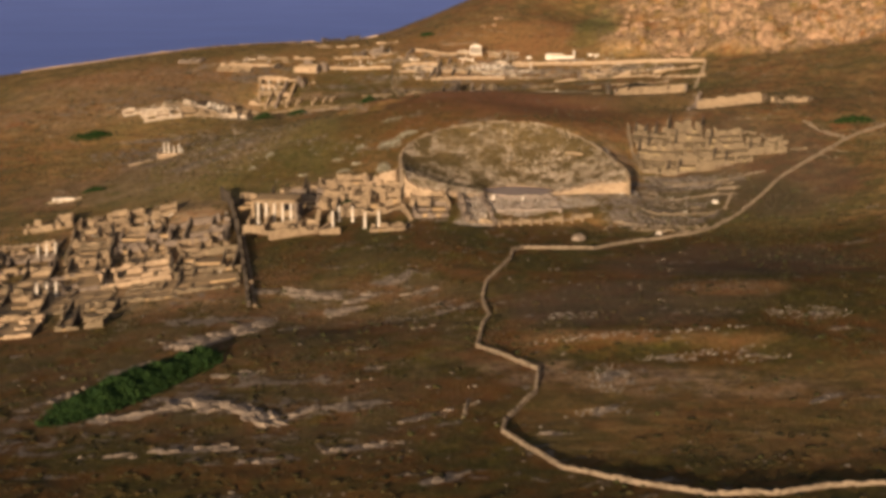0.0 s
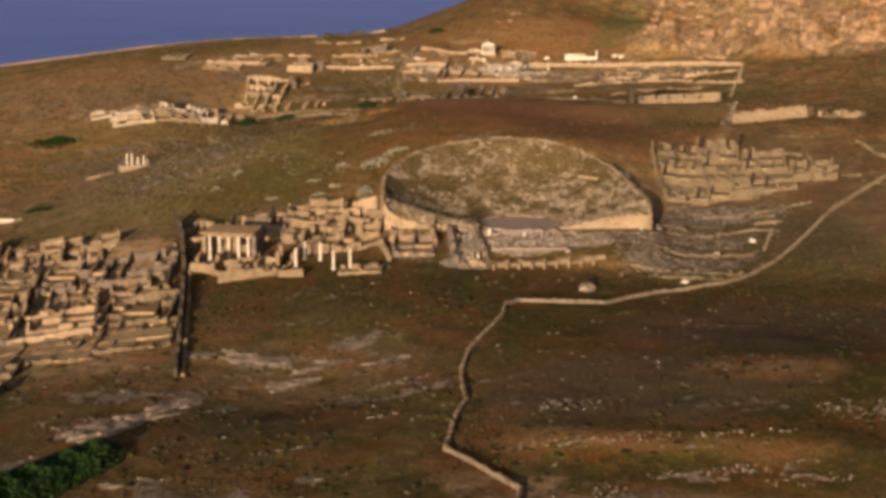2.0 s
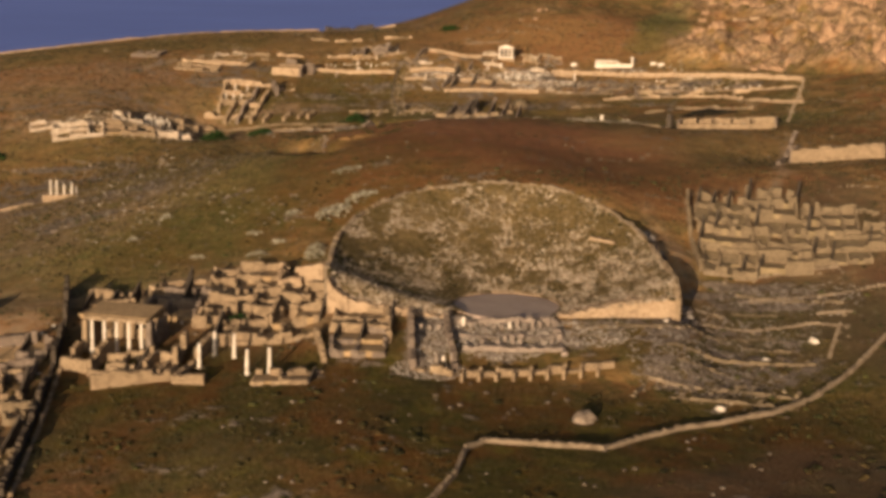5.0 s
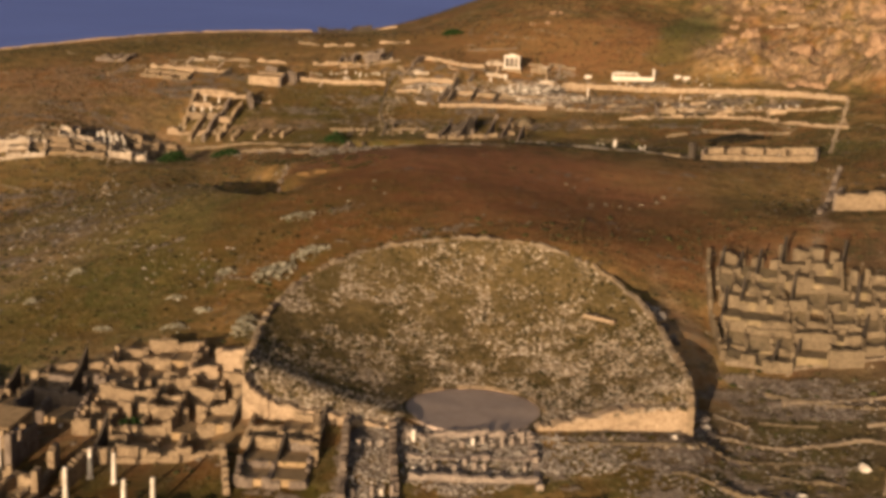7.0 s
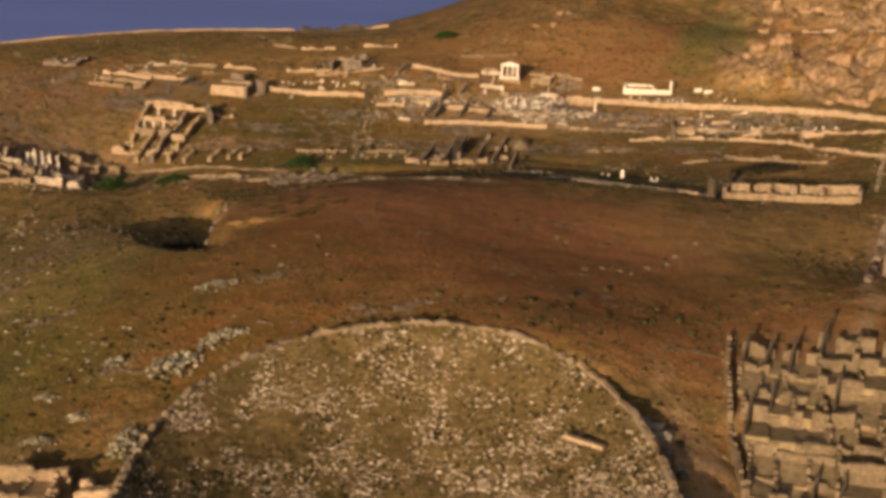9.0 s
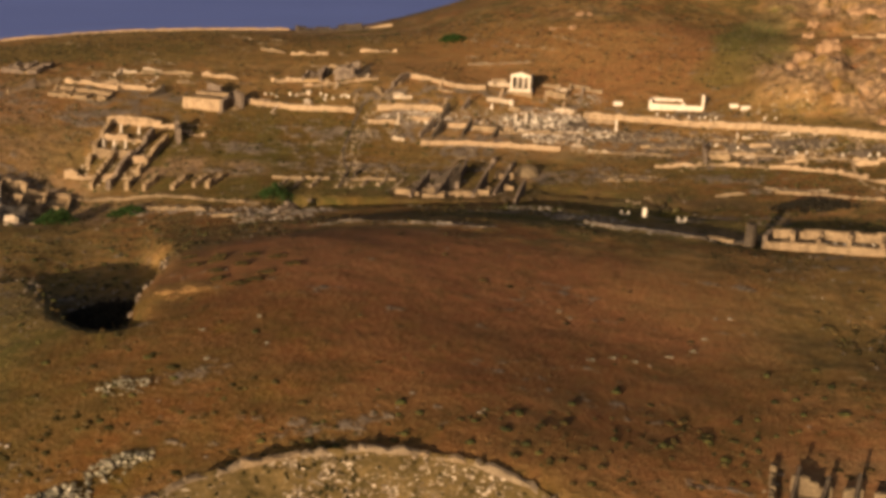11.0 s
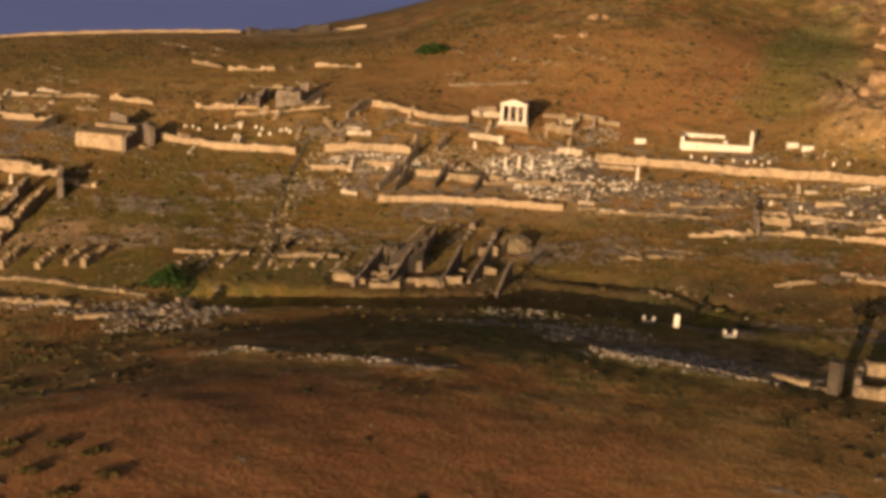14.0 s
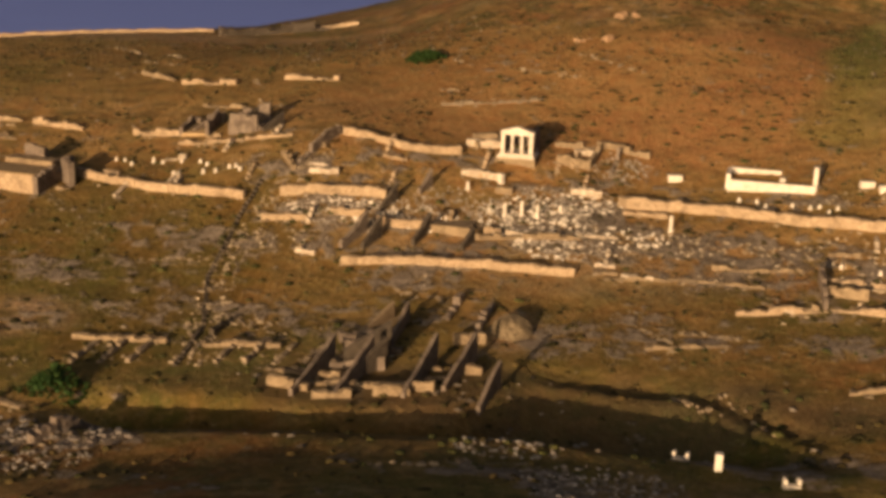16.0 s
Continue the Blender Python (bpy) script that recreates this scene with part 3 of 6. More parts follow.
def build_ground():
    xs, ys = spaced((-195, 185), 1.5, 4600), spaced((-225, 350), 1.5, 4600)
    gx, gy = np.meshgrid(xs, ys)
    gz = land(gx, gy)
    rows, cols = gx.shape
    # the rocky shoulder of the mountain
    crag = np.maximum(crag_share(gx, gy), 0.3 * patch(gx, gy, 8, 318, 11, 6, 20))
    low = patch(gx, gy, -55, -120, 55, 60)
    stony = np.maximum.reduce([0.3 * patch(gx, gy, -45, -85, 32, 16, -10),
                               0.55 * patch(gx, gy, -110, 70, 40, 40), 0.5 * patch(gx, gy, -150, 200, 50, 50), 0.6 * patch(gx, gy, 28, 165, 20, 9, -10), 0.9 * patch(gx, gy, -70, 208, 14, 6),
                               0.7 * patch(gx, gy, 15, -150, 30, 8, -20), 1.0 * crag, 0.2 * low])
    red = np.maximum.reduce([0.8 * patch(gx, gy, -5, 100, 44, 40), 0.6 * patch(gx, gy, 18, 66, 34, 22), 0.7 * patch(gx, gy, 12, 284, 56, 26), 0.4 * patch(gx, gy, -40, 62, 25, 14), 0.45 * patch(gx, gy, 37, -99, 13, 8), 0.5 * patch(gx, gy, 15, -129, 22, 3.4, -14), 0.5 * patch(gx, gy, -6, -64, 8, 8),
                             0.5 * patch(gx, gy, -150, 235, 40, 16), 0.35 * patch(gx, gy, 30, -80, 50, 40)])
    green = np.maximum.reduce([1.0 * patch(gx, gy, 51, 296, 10, 34, -14), 0.7 * patch(gx, gy, 5, -70, 14, 26), 0.7 * patch(gx, gy, -20, -50, 40, 20), 0.6 * patch(gx, gy, -62, 210, 30, 22),
                               0.75 * patch(gx, gy, -85, 75, 42, 62), 0.6 * patch(gx, gy, 40, 165, 45, 14), 0.45 * patch(gx, gy, 0, 192, 48, 13), 0.85 * patch(gx, gy, 46, -4, 26, 26), 0.7 * patch(gx, gy, -38.5, 222, 2.6, 28, 4), 0.1 * patch(gx, gy, 60, 110, 26, 18),
                               0.5 * patch(gx, gy, 40, -40, 60, 16, 30), 0.5 * patch(gx, gy, -120, 290, 60, 14), 0.4 * patch(gx, gy, -115, 160, 34, 30), 0.55 * patch(gx, gy, -56, 228, 16, 20), 0.5 * patch(gx, gy, 36, 216, 14, 7), 0.45 * patch(gx, gy, -12, 205, 18, 4), 0.4 * patch(gx, gy, 18, 224, 12, 4), 0.5 * patch(gx, gy, 70, 236, 16, 12)])
    gold = np.maximum.reduce([0.6 * patch(gx, gy, -32, 290, 60, 26), 0.2 * patch(gx, gy, 10, 210, 40, 9), 0.36 * patch(gx, gy, -20, 258, 115, 42), 0.22 * patch(gx, gy, -125, 190, 55, 110), 0.8 * patch(gx, gy, -83, -6, 9, 8), 0.15 * patch(gx, gy, 28, -165, 40, 26), 0.95 * patch(gx, gy, -36.5, 93.5, 5, 4.5), 0.4 * patch(gx, gy, 52, 118, 34, 28), 0.4 * patch(gx, gy, -140, 325, 90, 26), 0.2 * patch(gx, gy, -90, 105, 40, 56),
                              0.4 * patch(gx, gy, -50, -170, 40, 30)])
    # the first patch paints shade on the quarry floor, the second behind the field bank
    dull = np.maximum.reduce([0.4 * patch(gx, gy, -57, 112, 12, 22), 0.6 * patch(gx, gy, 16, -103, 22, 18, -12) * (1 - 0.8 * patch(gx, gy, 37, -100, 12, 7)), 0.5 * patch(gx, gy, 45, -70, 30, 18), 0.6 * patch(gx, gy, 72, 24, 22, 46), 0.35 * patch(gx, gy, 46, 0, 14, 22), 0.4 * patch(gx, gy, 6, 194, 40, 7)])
    dense = np.maximum(smooth(-8, -34, gy + 0.25 * gx + 16 * (fbm(gx, gy, 22, 91) - 0.5)), np.maximum(0.35 * patch(gx, gy, 20, 172, 50, 14, -8), np.maximum(0.4 * patch(gx, gy, -30, 174, 34, 12), np.maximum(0.6 * patch(gx, gy, 3, 190, 46, 11), np.maximum(0.55 * patch(gx, gy, 42, -4, 26, 26), np.maximum(0.5 * patch(gx, gy, -50, 40, 26, 24), 0.6 * patch(gx, gy, -34, 66, 24, 28))))))) * smooth(-6, 6, gx + 62 + 0.2 * (gy + 84) + 60 * smooth(-76, -100, gy))
    dense = np.maximum.reduce([dense, 0.62 * patch(gx, gy, -58, 220, 34, 30), 0.3 * patch(gx, gy, -14, 165, 18, 10), 0.3 * patch(gx, gy, 20, 212, 70, 16), 0.3 * patch(gx, gy, -70, 300, 70, 20), 0.38 * patch(gx, gy, -4, 70, 52, 24)])
    dense = dense * (1 - 0.5 * patch(gx, gy, 15, -129, 22, 3.4, -14)) * (1 - 0.55 * patch(gx, gy, 32, -168, 40, 24)) * (1 - 0.7 * patch(gx, gy, 37, -100, 12, 7))
    bare = np.maximum.reduce([0.5 * patch(gx, gy, -90, -30, 26, 56, 11), 0.7 * patch(gx, gy, -50, 2, 20, 24), 0.8 * patch(gx, gy, -83, -6, 9, 7), 0.25 * patch(gx, gy, 50, 46, 15, 22), 0.6 * patch(gx, gy, 33, 22, 3.5, 26, 12),
                              0.55 * patch(gx, gy, 36, -100, 7, 3.4), 0.2 * patch(gx, gy, 15, -127.5, 24, 1.6, -14), 0.45 * patch(gx, gy, -140, 336, 90, 9), 0.9 * patch(gx, gy, 0.6, 211, 3.2, 5), 0.5 * patch(gx, gy, -98, 188, 26, 14), 0.35 * patch(gx, gy, 5, 232, 34, 10), 0.5 * patch(gx, gy, -64, 208, 10, 5)])
    ledge = np.zeros_like(gx)
    for k, (x, y, length, width, tall, turn) in enumerate(LEDGES):
        ledge = np.maximum(ledge, 0.74 * patch(gx, gy, x, y, 0.48 * length, 0.5 * width + 0.3, turn, 1.0, 300 + k))
    ledge = np.maximum.reduce([ledge, 0.16 * patch(gx, gy, -40, -84, 36, 15, -8), 0.24 * patch(gx, gy, -60, -160, 40, 26), 0.24 * patch(gx, gy, -66, -100, 14, 12), 0.62 * patch(gx, gy, 1, -12, 13, 9), 0.6 * patch(gx, gy, -11.5, -13, 4, 11), 0.5 * patch(gx, gy, 47, 18, 14, 7), 0.42 * patch(gx, gy, 24, -6, 10, 5), 0.4 * patch(gx, gy, 36, -12, 16, 14), 0.55 * patch(gx, gy, 32, 180, 18, 5, -8), 0.25 * patch(gx, gy, -5, 228, 80, 32), 0.36 * patch(gx, gy, -118, 118, 26, 34, -20), 0.34 * patch(gx, gy, -128, 190, 34, 22), 0.3 * patch(gx, gy, -100, 240, 34, 14), 0.3 * patch(gx, gy, -88, 96, 22, 40, -30), 0.62 * patch(gx, gy, 1, 241, 10, 7), 0.5 * patch(gx, gy, 30, 235, 26, 4, -8), 0.5 * patch(gx, gy, 62, 226, 24, 5, -22), 0.4 * patch(gx, gy, -22, 236, 12, 4), 0.5 * patch(gx, gy, 26, 161, 14, 5, -14), 0.4 * patch(gx, gy, 10, 172, 10, 4), 0.35 * patch(gx, gy, -46, 178, 16, 4)])
    # trodden footpaths
    for pts in (((52, 62), (55, 66.3), (59.3, 76.4), (59.2, 87.4), (62.9, 97.5), (65, 110), (67.8, 122.8)), ((31, -8), (33.5, 4), (35, 16), (33.6, 28), (32, 38))):
        for (ax, ay), (bx, by) in zip(pts, pts[1:]):
            f = np.clip(((gx - ax) * (bx - ax) + (gy - ay) * (by - ay)) / ((bx - ax) ** 2 + (by - ay) ** 2), 0, 1)
            bare = np.maximum(bare, 0.75 * smooth(2.0, 0.6, np.hypot(gx - ax - f * (bx - ax), gy - ay - f * (by - ay))))
    verts = np.stack([gx, gy, gz], -1).reshape(-1, 3)
    n = np.arange(rows * cols).reshape(rows, cols)
    quads = np.stack([n[:-1, :-1], n[:-1, 1:], n[1:, 1:], n[1:, :-1]], -1).reshape(-1, 4)
    me = bpy.data.meshes.new("ground")
    me.vertices.add(len(verts))
    me.vertices.foreach_set("co", verts.ravel())
    me.loops.add(quads.size)
    me.loops.foreach_set("vertex_index", quads.ravel().astype(np.int32))
    me.polygons.add(len(quads))
    me.polygons.foreach_set("loop_start", np.arange(0, quads.size, 4, dtype=np.int32))
    me.polygons.foreach_set("use_smooth", (crag[:-1, :-1] < 0.35).ravel())
    me.update(calc_edges=True)
    for name, values in (("dense", 0.92 * dense), ("dull", dull), ("red", red), ("green", green), ("gold", gold), ("bare", bare), ("rock", stony), ("ledge", ledge)):
        me.attributes.new(name, "FLOAT", "POINT").data.foreach_set("value", values.ravel().astype(np.float32))
    me.materials.append(GROUND)
    return tagged(new("ground", me), "dry brown and olive hillside with rocks and stubble", "ground", kind="structure")


def build_sea():
    verts, faces = [], []
    rings = [0, 300, 700, 1200, 1700, 2200, 2700, 3200, 3700, 4200, 4800]
    sides = 96
    for r in rings:
        rise = 96.0 * max(0.0, (r - 1500) / 3300) ** 2
        verts += [(r * math.cos(2 * math.pi * m / sides), r * math.sin(2 * math.pi * m / sides), SEA + rise) for m in range(sides)]
    for k in range(1, len(rings) - 1):
        p, q = k * sides, (k + 1) * sides
        faces += [(p + m, q + m, q + (m + 1) % sides, p + (m + 1) % sides) for m in range(sides)]
    faces.append(tuple(range(sides, 2 * sides)))
    single("sea", verts, faces, WATER, "deep blue evening sea beyond the ridge", "sea", kind="structure", flat=False)


build_ground()
build_sea()


# ---- the theatre ----
def build_theatre():
    th = thing("ancient_theatre", "ruined ancient Greek theatre with weedy stone seating", "theatre", at=(0.5, 4.0, 0.0))
    a0, a1, na, nr = radians(-37), radians(226), 190, 74
    verts, faces = [], []
    for i in range(na + 1):
        t = a0 + (a1 - a0) * i / na
        ox, oy = rim_at(np.array(t))
        ox, oy = float(ox), float(oy)
        if math.sin(t) < 0 and oy < CAVEA_MID[1] - (7.6 if math.cos(t) < 0 else 2.2):
            ox, oy = (-30.0, -3.6) if math.cos(t) < 0 else (30.2, 1.8)
        ix, iy = CAVEA_MID[0] + CAVEA_IN * math.cos(t), CAVEA_MID[1] + CAVEA_IN * math.sin(t)
        span = math.dist((ox, oy), (ix, iy))
        for k in range(nr + 1):
            f = k / nr
            x, y = ix + (ox - ix) * f, iy + (oy - iy) * f
            d = span * f
            row = 0.95
            edge = min(1.0, (d / row % 1) * 4) - d / row % 1
            worn = float(fbm(np.array([x]), np.array([y]), 2.2, 71, 2)[0]) - 0.5
            z = float(seat_height(x, y)) + 0.22 * edge + 0.45 * worn
            verts.append((x, y, z))
    for i in range(na):
        for k in range(nr):
            p = i * (nr + 1) + k
            faces.append((p, p + 1, p + nr + 2, p + nr + 1))
    part("seating", verts, faces, SEATS, th, "weed-grown eroded stone seat rows", flat=False)
    disc = [(CAVEA_MID[0], CAVEA_MID[1], 0.12)]
    for m in range(64):
        t = 2 * math.pi * m / 64
        disc.append((CAVEA_MID[0] + (CAVEA_IN + 0.4) * math.cos(t), CAVEA_MID[1] + (CAVEA_IN + 0.4) * math.sin(t), 0.1 + 0.05 * math.sin(5 * t)))
    disc += [(x * 1.0, y * 1.0, -1.6) for x, y, z in disc[1:]]
    faces = [(0, 1 + m, 1 + (m + 1) % 64) for m in range(64)] + [(1 + m, 65 + m, 65 + (m + 1) % 64, 1 + (m + 1) % 64) for m in range(64)]
    part("orchestra", disc, faces, ORCH, th, "flat grey gravel orchestra floor")
    # kerb of pale blocks round the orchestra
    for k in range(15):
        t = radians(10 + k * 11.5)
        if k in (3, 9, 12):
            continue
        v, f = box_data(-0.88, 0.88, -0.22, 0.22, 0, 0.4)
        part("seat_of_honour", turned(v, t + math.pi / 2, (CAVEA_MID[0] + 9.6 * math.cos(t), CAVEA_MID[1] + 9.6 * math.sin(t), 0.15)), f, PALE, th)

    def slope_wall(name, a, b, top_a, top_b, thick, material, label, low_a=-2.8, low_b=-2.2, seed=1):
        rng = random.Random(seed)
        n = max(8, int(math.dist(a, b) / 0.8))
        d = math.dist(a, b)
        nx, ny = -(b[1] - a[1]) / d, (b[0] - a[0]) / d
        verts, faces = [], []
        for k in range(n + 1):
            f = k / n
            x, y = a[0] + (b[0] - a[0]) * f, a[1] + (b[1] - a[1]) * f
            low, top = low_a + (low_b - low_a) * f, top_a + (top_b - top_a) * f + rng.uniform(-0.35, 0.3)
            for s, z in ((-1.1, low), (-1, top - 0.15), (-0.7, top), (0.7, top + rng.uniform(-0.2, 0.1)), (1, top - 0.15), (1.1, low)):
                verts.append((x + nx * s * thick / 2, y + ny * s * thick / 2, z))
            if k:
                p, q = 6 * (k - 1), 6 * k
                faces += [(p + m, q + m, q + m + 1, p + m + 1) for m in range(5)]
        e = 6 * n
        faces += [(0, 1, 2, 3, 4, 5), (e + 5, e + 4, e + 3, e + 2, e + 1, e)]
        part(name, verts, faces, material, th, label)

    for a, b, ta, tb, k in (((-29.6, -3.4), (-28.0, -3.5), 5.6, 3.5, 11), ((-28.0, -3.5), (-26, -3.7), 3.5, 2.4, 10), ((-26, -3.7), (-21, -3.8), 2.4, 1.5, 12), ((-21, -3.8), (-15, -3.9), 1.5, 0.9, 13), ((-15, -3.9), (-9.2, -4.1), 0.8, 0.0, 14),
                            ((29.5, 2.5), (20, 1.0), 3.2, 2.6, 15), ((20, 1.0), (13, -0.9), 2.8, 1.0, 16), ((13, -0.9), (9.2, -2.0), 1.0, 0.5, 17)):
        slope_wall("retaining_wall", a, b, ta, tb, 2.2, PALE, "sloping pale ashlar retaining wall", -4.0, -4.0, k)
    slope_wall("corner_pier", (-36.4, 12.0), (-31.8, 10.2), 4.2, 5.2, 2.4, PALE, "pale block corner pier", 0.9, 0.9, 18)
    # the shaded recess below the pier, put in as near-black walling
    slope_wall("pier_base", (-36.0, 12.4), (-31.6, 10.6), 1.0, 1.0, 1.8, DEEP, "dark wall standing in for the shaded recess below the pier", -4.5, -4.5, 19)
    # rim wall, in lengths
    bits = 26
    for m in range(bits):
        t0, t1 = radians(-6) + radians(192) * m / bits, radians(-6) + radians(192) * (m + 1) / bits
        (x0, y0), (x1, y1) = (tuple(map(float, rim_at(np.array(t)))) for t in (t0, t1))
        z0, z1 = float(seat_height(x0, y0)), float(seat_height(x1, y1))
        g0, g1 = ground_at(x0 * 1.03, y0 * 1.03) - 1, ground_at(x1 * 1.03, y1 * 1.03) - 1
        sag = [0.15, 0.4][m % 2]
        slope_wall("rim_wall", (x0, y0), (x1, y1), z0 + sag, z1 + sag, 0.9, FIELD if m % 3 else STONE, "", min(g0, z0 - 2), min(g1, z1 - 2), 30 + m)
    # the long pale slab that lies on the seats
    v, f = box_data(-2.6, 2.6, -0.4, 0.4, 0, 0.5)
    part("fallen_slab", turned([(x, y, z - 0.05 * x) for x, y, z in v], radians(-28), (17.8, 29.6, 7.2)), f, PALE, th, "long pale fallen slab")
    # loose seat blocks
    rng = random.Random(8)
    pieces = []
    for _ in range(30000):
        t, f = rng.uniform(radians(-13), radians(200)), math.sqrt(rng.uniform(0.02, 0.98))
        ox, oy = map(float, rim_at(np.array(t)))
        if math.sin(t) < 0:
            oy = max(oy, CAVEA_MID[1] - 2)
        x, y = CAVEA_MID[0] + (ox - CAVEA_MID[0]) * f, CAVEA_MID[1] + (oy - CAVEA_MID[1]) * f
        if math.hypot(x - CAVEA_MID[0], y - CAVEA_MID[1]) < CAVEA_IN + 0.6:
            continue
        if float(fbm(np.array([x]), np.array([y]), 5.0, 77, 3)[0]) < rng.uniform(0.3, 0.58):
            continue
        w, dd, hh = rng.uniform(0.05, 0.22), rng.uniform(0.05, 0.13), rng.uniform(0.03, 0.17)
        v, q = box_data(-w, w, -dd, dd, -0.3, hh)
        v = [(a + 0.12 * rng.uniform(-1, 1), b + 0.1 * rng.uniform(-1, 1), c + 0.1 * rng.uniform(-1, 1)) for a, b, c in v]
        pieces.append((turned(v, t + math.pi / 2 + rng.uniform(-0.5, 0.5), (x, y, float(seat_height(x, y)) + 0.02)), q))
    # scree down to the front walls
    for _ in range(3400):
        x = rng.choice((-1, -1, 1)) * rng.uniform(8.5, 29.5)
        y = rng.uniform(-3.6, 3.4) if x < 0 else rng.uniform(-1.6, 6.0) + 0.12 * (x - 10)
        w, dd, hh = rng.uniform(0.06, 0.26), rng.uniform(0.06, 0.16), rng.uniform(0.04, 0.2)
        v, q = box_data(-w, w, -dd, dd, -0.3, hh)
        v = [(a + 0.1 * rng.uniform(-1, 1), b + 0.1 * rng.uniform(-1, 1), c + 0.1 * rng.uniform(-1, 1)) for a, b, c in v]
        if math.hypot(x - CAVEA_MID[0], y - CAVEA_MID[1]) > CAVEA_IN + 0.6:
            pieces.append((turned(v, rng.uniform(0, 3), (x, y, float(seat_height(x, y)) + 0.02)), q))
    part("seat_rubble", *joined(pieces), SEAT_STONE, th, "scattered broken seat blocks", kind="stuff")
    # weeds between the rows
    pieces = []
    for k in range(5200):
        t, f = rng.uniform(radians(-8), radians(196)), math.sqrt(rng.uniform(0.06, 0.97))
        ox, oy = map(float, rim_at(np.array(t)))
        x, y = CAVEA_MID[0] + (ox - CAVEA_MID[0]) * f, CAVEA_MID[1] + (oy - CAVEA_MID[1]) * f
        if math.hypot(x - CAVEA_MID[0], y - CAVEA_MID[1]) < CAVEA_IN + 0.8 or float(fbm(np.array([x]), np.array([y]), 7.0, 78, 3)[0]) < rng.uniform(0.3, 0.6):
            continue
        r = rng.uniform(0.15, 0.42)
        pieces.append(blob_data(x, y, float(seat_height(x, y)) - 0.05, r, r * 0.8, r * 0.9, k, 5, 3, 0.35, t))
    part("weed", *joined(pieces), LOW_BUSH, th, "olive and brown weeds between the seat rows", kind="stuff")
    return th


build_theatre()


# ---- ruined houses ----
def frame_of(origin, angle):
    c, s = math.cos(radians(angle)), math.sin(radians(angle))
    return lambda u, v: (origin[0] + u * c - v * s, origin[1] + u * s + v * c)


def door_split(a, b, rng, gap=1.1):
    """Cut a doorway out of a stretch of wall."""
    d = math.dist(a, b)
    if d < 3.2:
        return [(a, b)]
    f = rng.uniform(0.3, 0.7)
    g = gap / 2 / d

    def at(t):
        return (a[0] + (b[0] - a[0]) * t, a[1] + (b[1] - a[1]) * t)

    return [(a, at(f - g)), (at(f + g), b)]


def house(origin, angle, wide, deep, height, seed, label, group, material=None, keep=0.8, floor=0.6, name="ruined_house", thick=0.6, cross=1.0, spine=1.0, sound=0.4, fins=0.0, doors=0.3, terraced=False, ground=None):
    """Roofless rooms on a grid; wide and deep list the rooms' sizes. Each stretch of wall is a part."""
    rng = random.Random(seed)
    at = frame_of(origin, angle)
    us, vs = [0.0], [0.0]
    for w in wide:
        us.append(us[-1] + w)
    for d in deep:
        vs.append(vs[-1] + d)
    cx, cy = at(us[-1] / 2, vs[-1] / 2)
    ob = thing(name, label, "ruin", group, at=(cx, cy, ground_at(cx, cy)))
    material = material or STONE
    for i, u in enumerate(us):
        for j in range(len(deep)):
            outer = i in (0, len(us) - 1)
            if rng.random() < (0.94 if outer else keep):
                a, b = at(u + rng.uniform(-0.25, 0.25), vs[j]), at(u + rng.uniform(-0.25, 0.25), vs[j + 1])
                hh = height * rng.uniform(0.55, 1.1)
                fin = rng.random() < fins
                for p, q in (door_split(a, b, rng) if rng.random() < 0.35 and not fin else [(a, b)]):
                    low, high = (hh * rng.uniform(0.2, 0.5), hh * rng.uniform(1.3, 1.9)) if fin else (hh * rng.uniform(0.7, 1), hh * rng.uniform(0.8, 1.15))
                    data = wedge_data(p, (q[0] + 0.9, q[1]), low, high, 0.42, rng.randrange(9999)) if fin else run_data([p, q], [low, high], thick * spine, rng.randrange(9999), 0.3, whole=rng.random() < sound)
                    # fins get the darkest stone to paint in their shaded sides
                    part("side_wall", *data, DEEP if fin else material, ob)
    for j, v in enumerate(vs):
        for i in range(len(wide)):
            outer = j in (0, len(vs) - 1)
            if rng.random() < (0.92 if outer else keep):
                a, b = at(us[i], v + rng.uniform(-0.25, 0.25)), at(us[i + 1], v + rng.uniform(-0.25, 0.25))
                hh = height * cross * rng.uniform(0.6, 1.1)
                for p, q in (door_split(a, b, rng) if rng.random() < doors else [(a, b)]):
                    part("cross_wall", *run_data([p, q], [hh * rng.uniform(0.75, 1.1), hh * rng.uniform(0.75, 1.1)], thick, rng.randrange(9999), 0.25, whole=rng.random() < sound), material, ob)
    if floor:
        for i in range(len(wide)):
            for j in range(len(deep)):
                if rng.random() < floor:
                    n = 4
                    pts = [at(us[i] + wide[i] * a / n, vs[j] + deep[j] * b / n) for b in range(n + 1) for a in range(n + 1)]
                    zz = land(np.array([p[0] for p in pts]), np.array([p[1] for p in pts]))
                    lift = max(zz) - zz.mean()
                    flat = 0.92 if terraced else 0.25
                    verts = [(p[0], p[1], (1 - flat) * z + flat * (zz.mean() + lift * (0.95 if terraced else 0.5)) + (0.1 if terraced else 0.3)) for p, z in zip(pts, zz)]
                    quads = [(b * (n + 1) + a, b * (n + 1) + a + 1, (b + 1) * (n + 1) + a + 1, (b + 1) * (n + 1) + a) for a in range(n) for b in range(n)]
                    base = len(verts)
                    verts += [(x, y, z - 1.5) for x, y, z in verts]
                    ring = [a for a in range(n)] + [b * (n + 1) + n for b in range(n)] + [n * (n + 1) + n - a for a in range(n)] + [(n - b) * (n + 1) for b in range(n)]
                    quads += [(ring[k], base + ring[k], base + ring[(k + 1) % len(ring)], ring[(k + 1) % len(ring)]) for k in range(len(ring))]
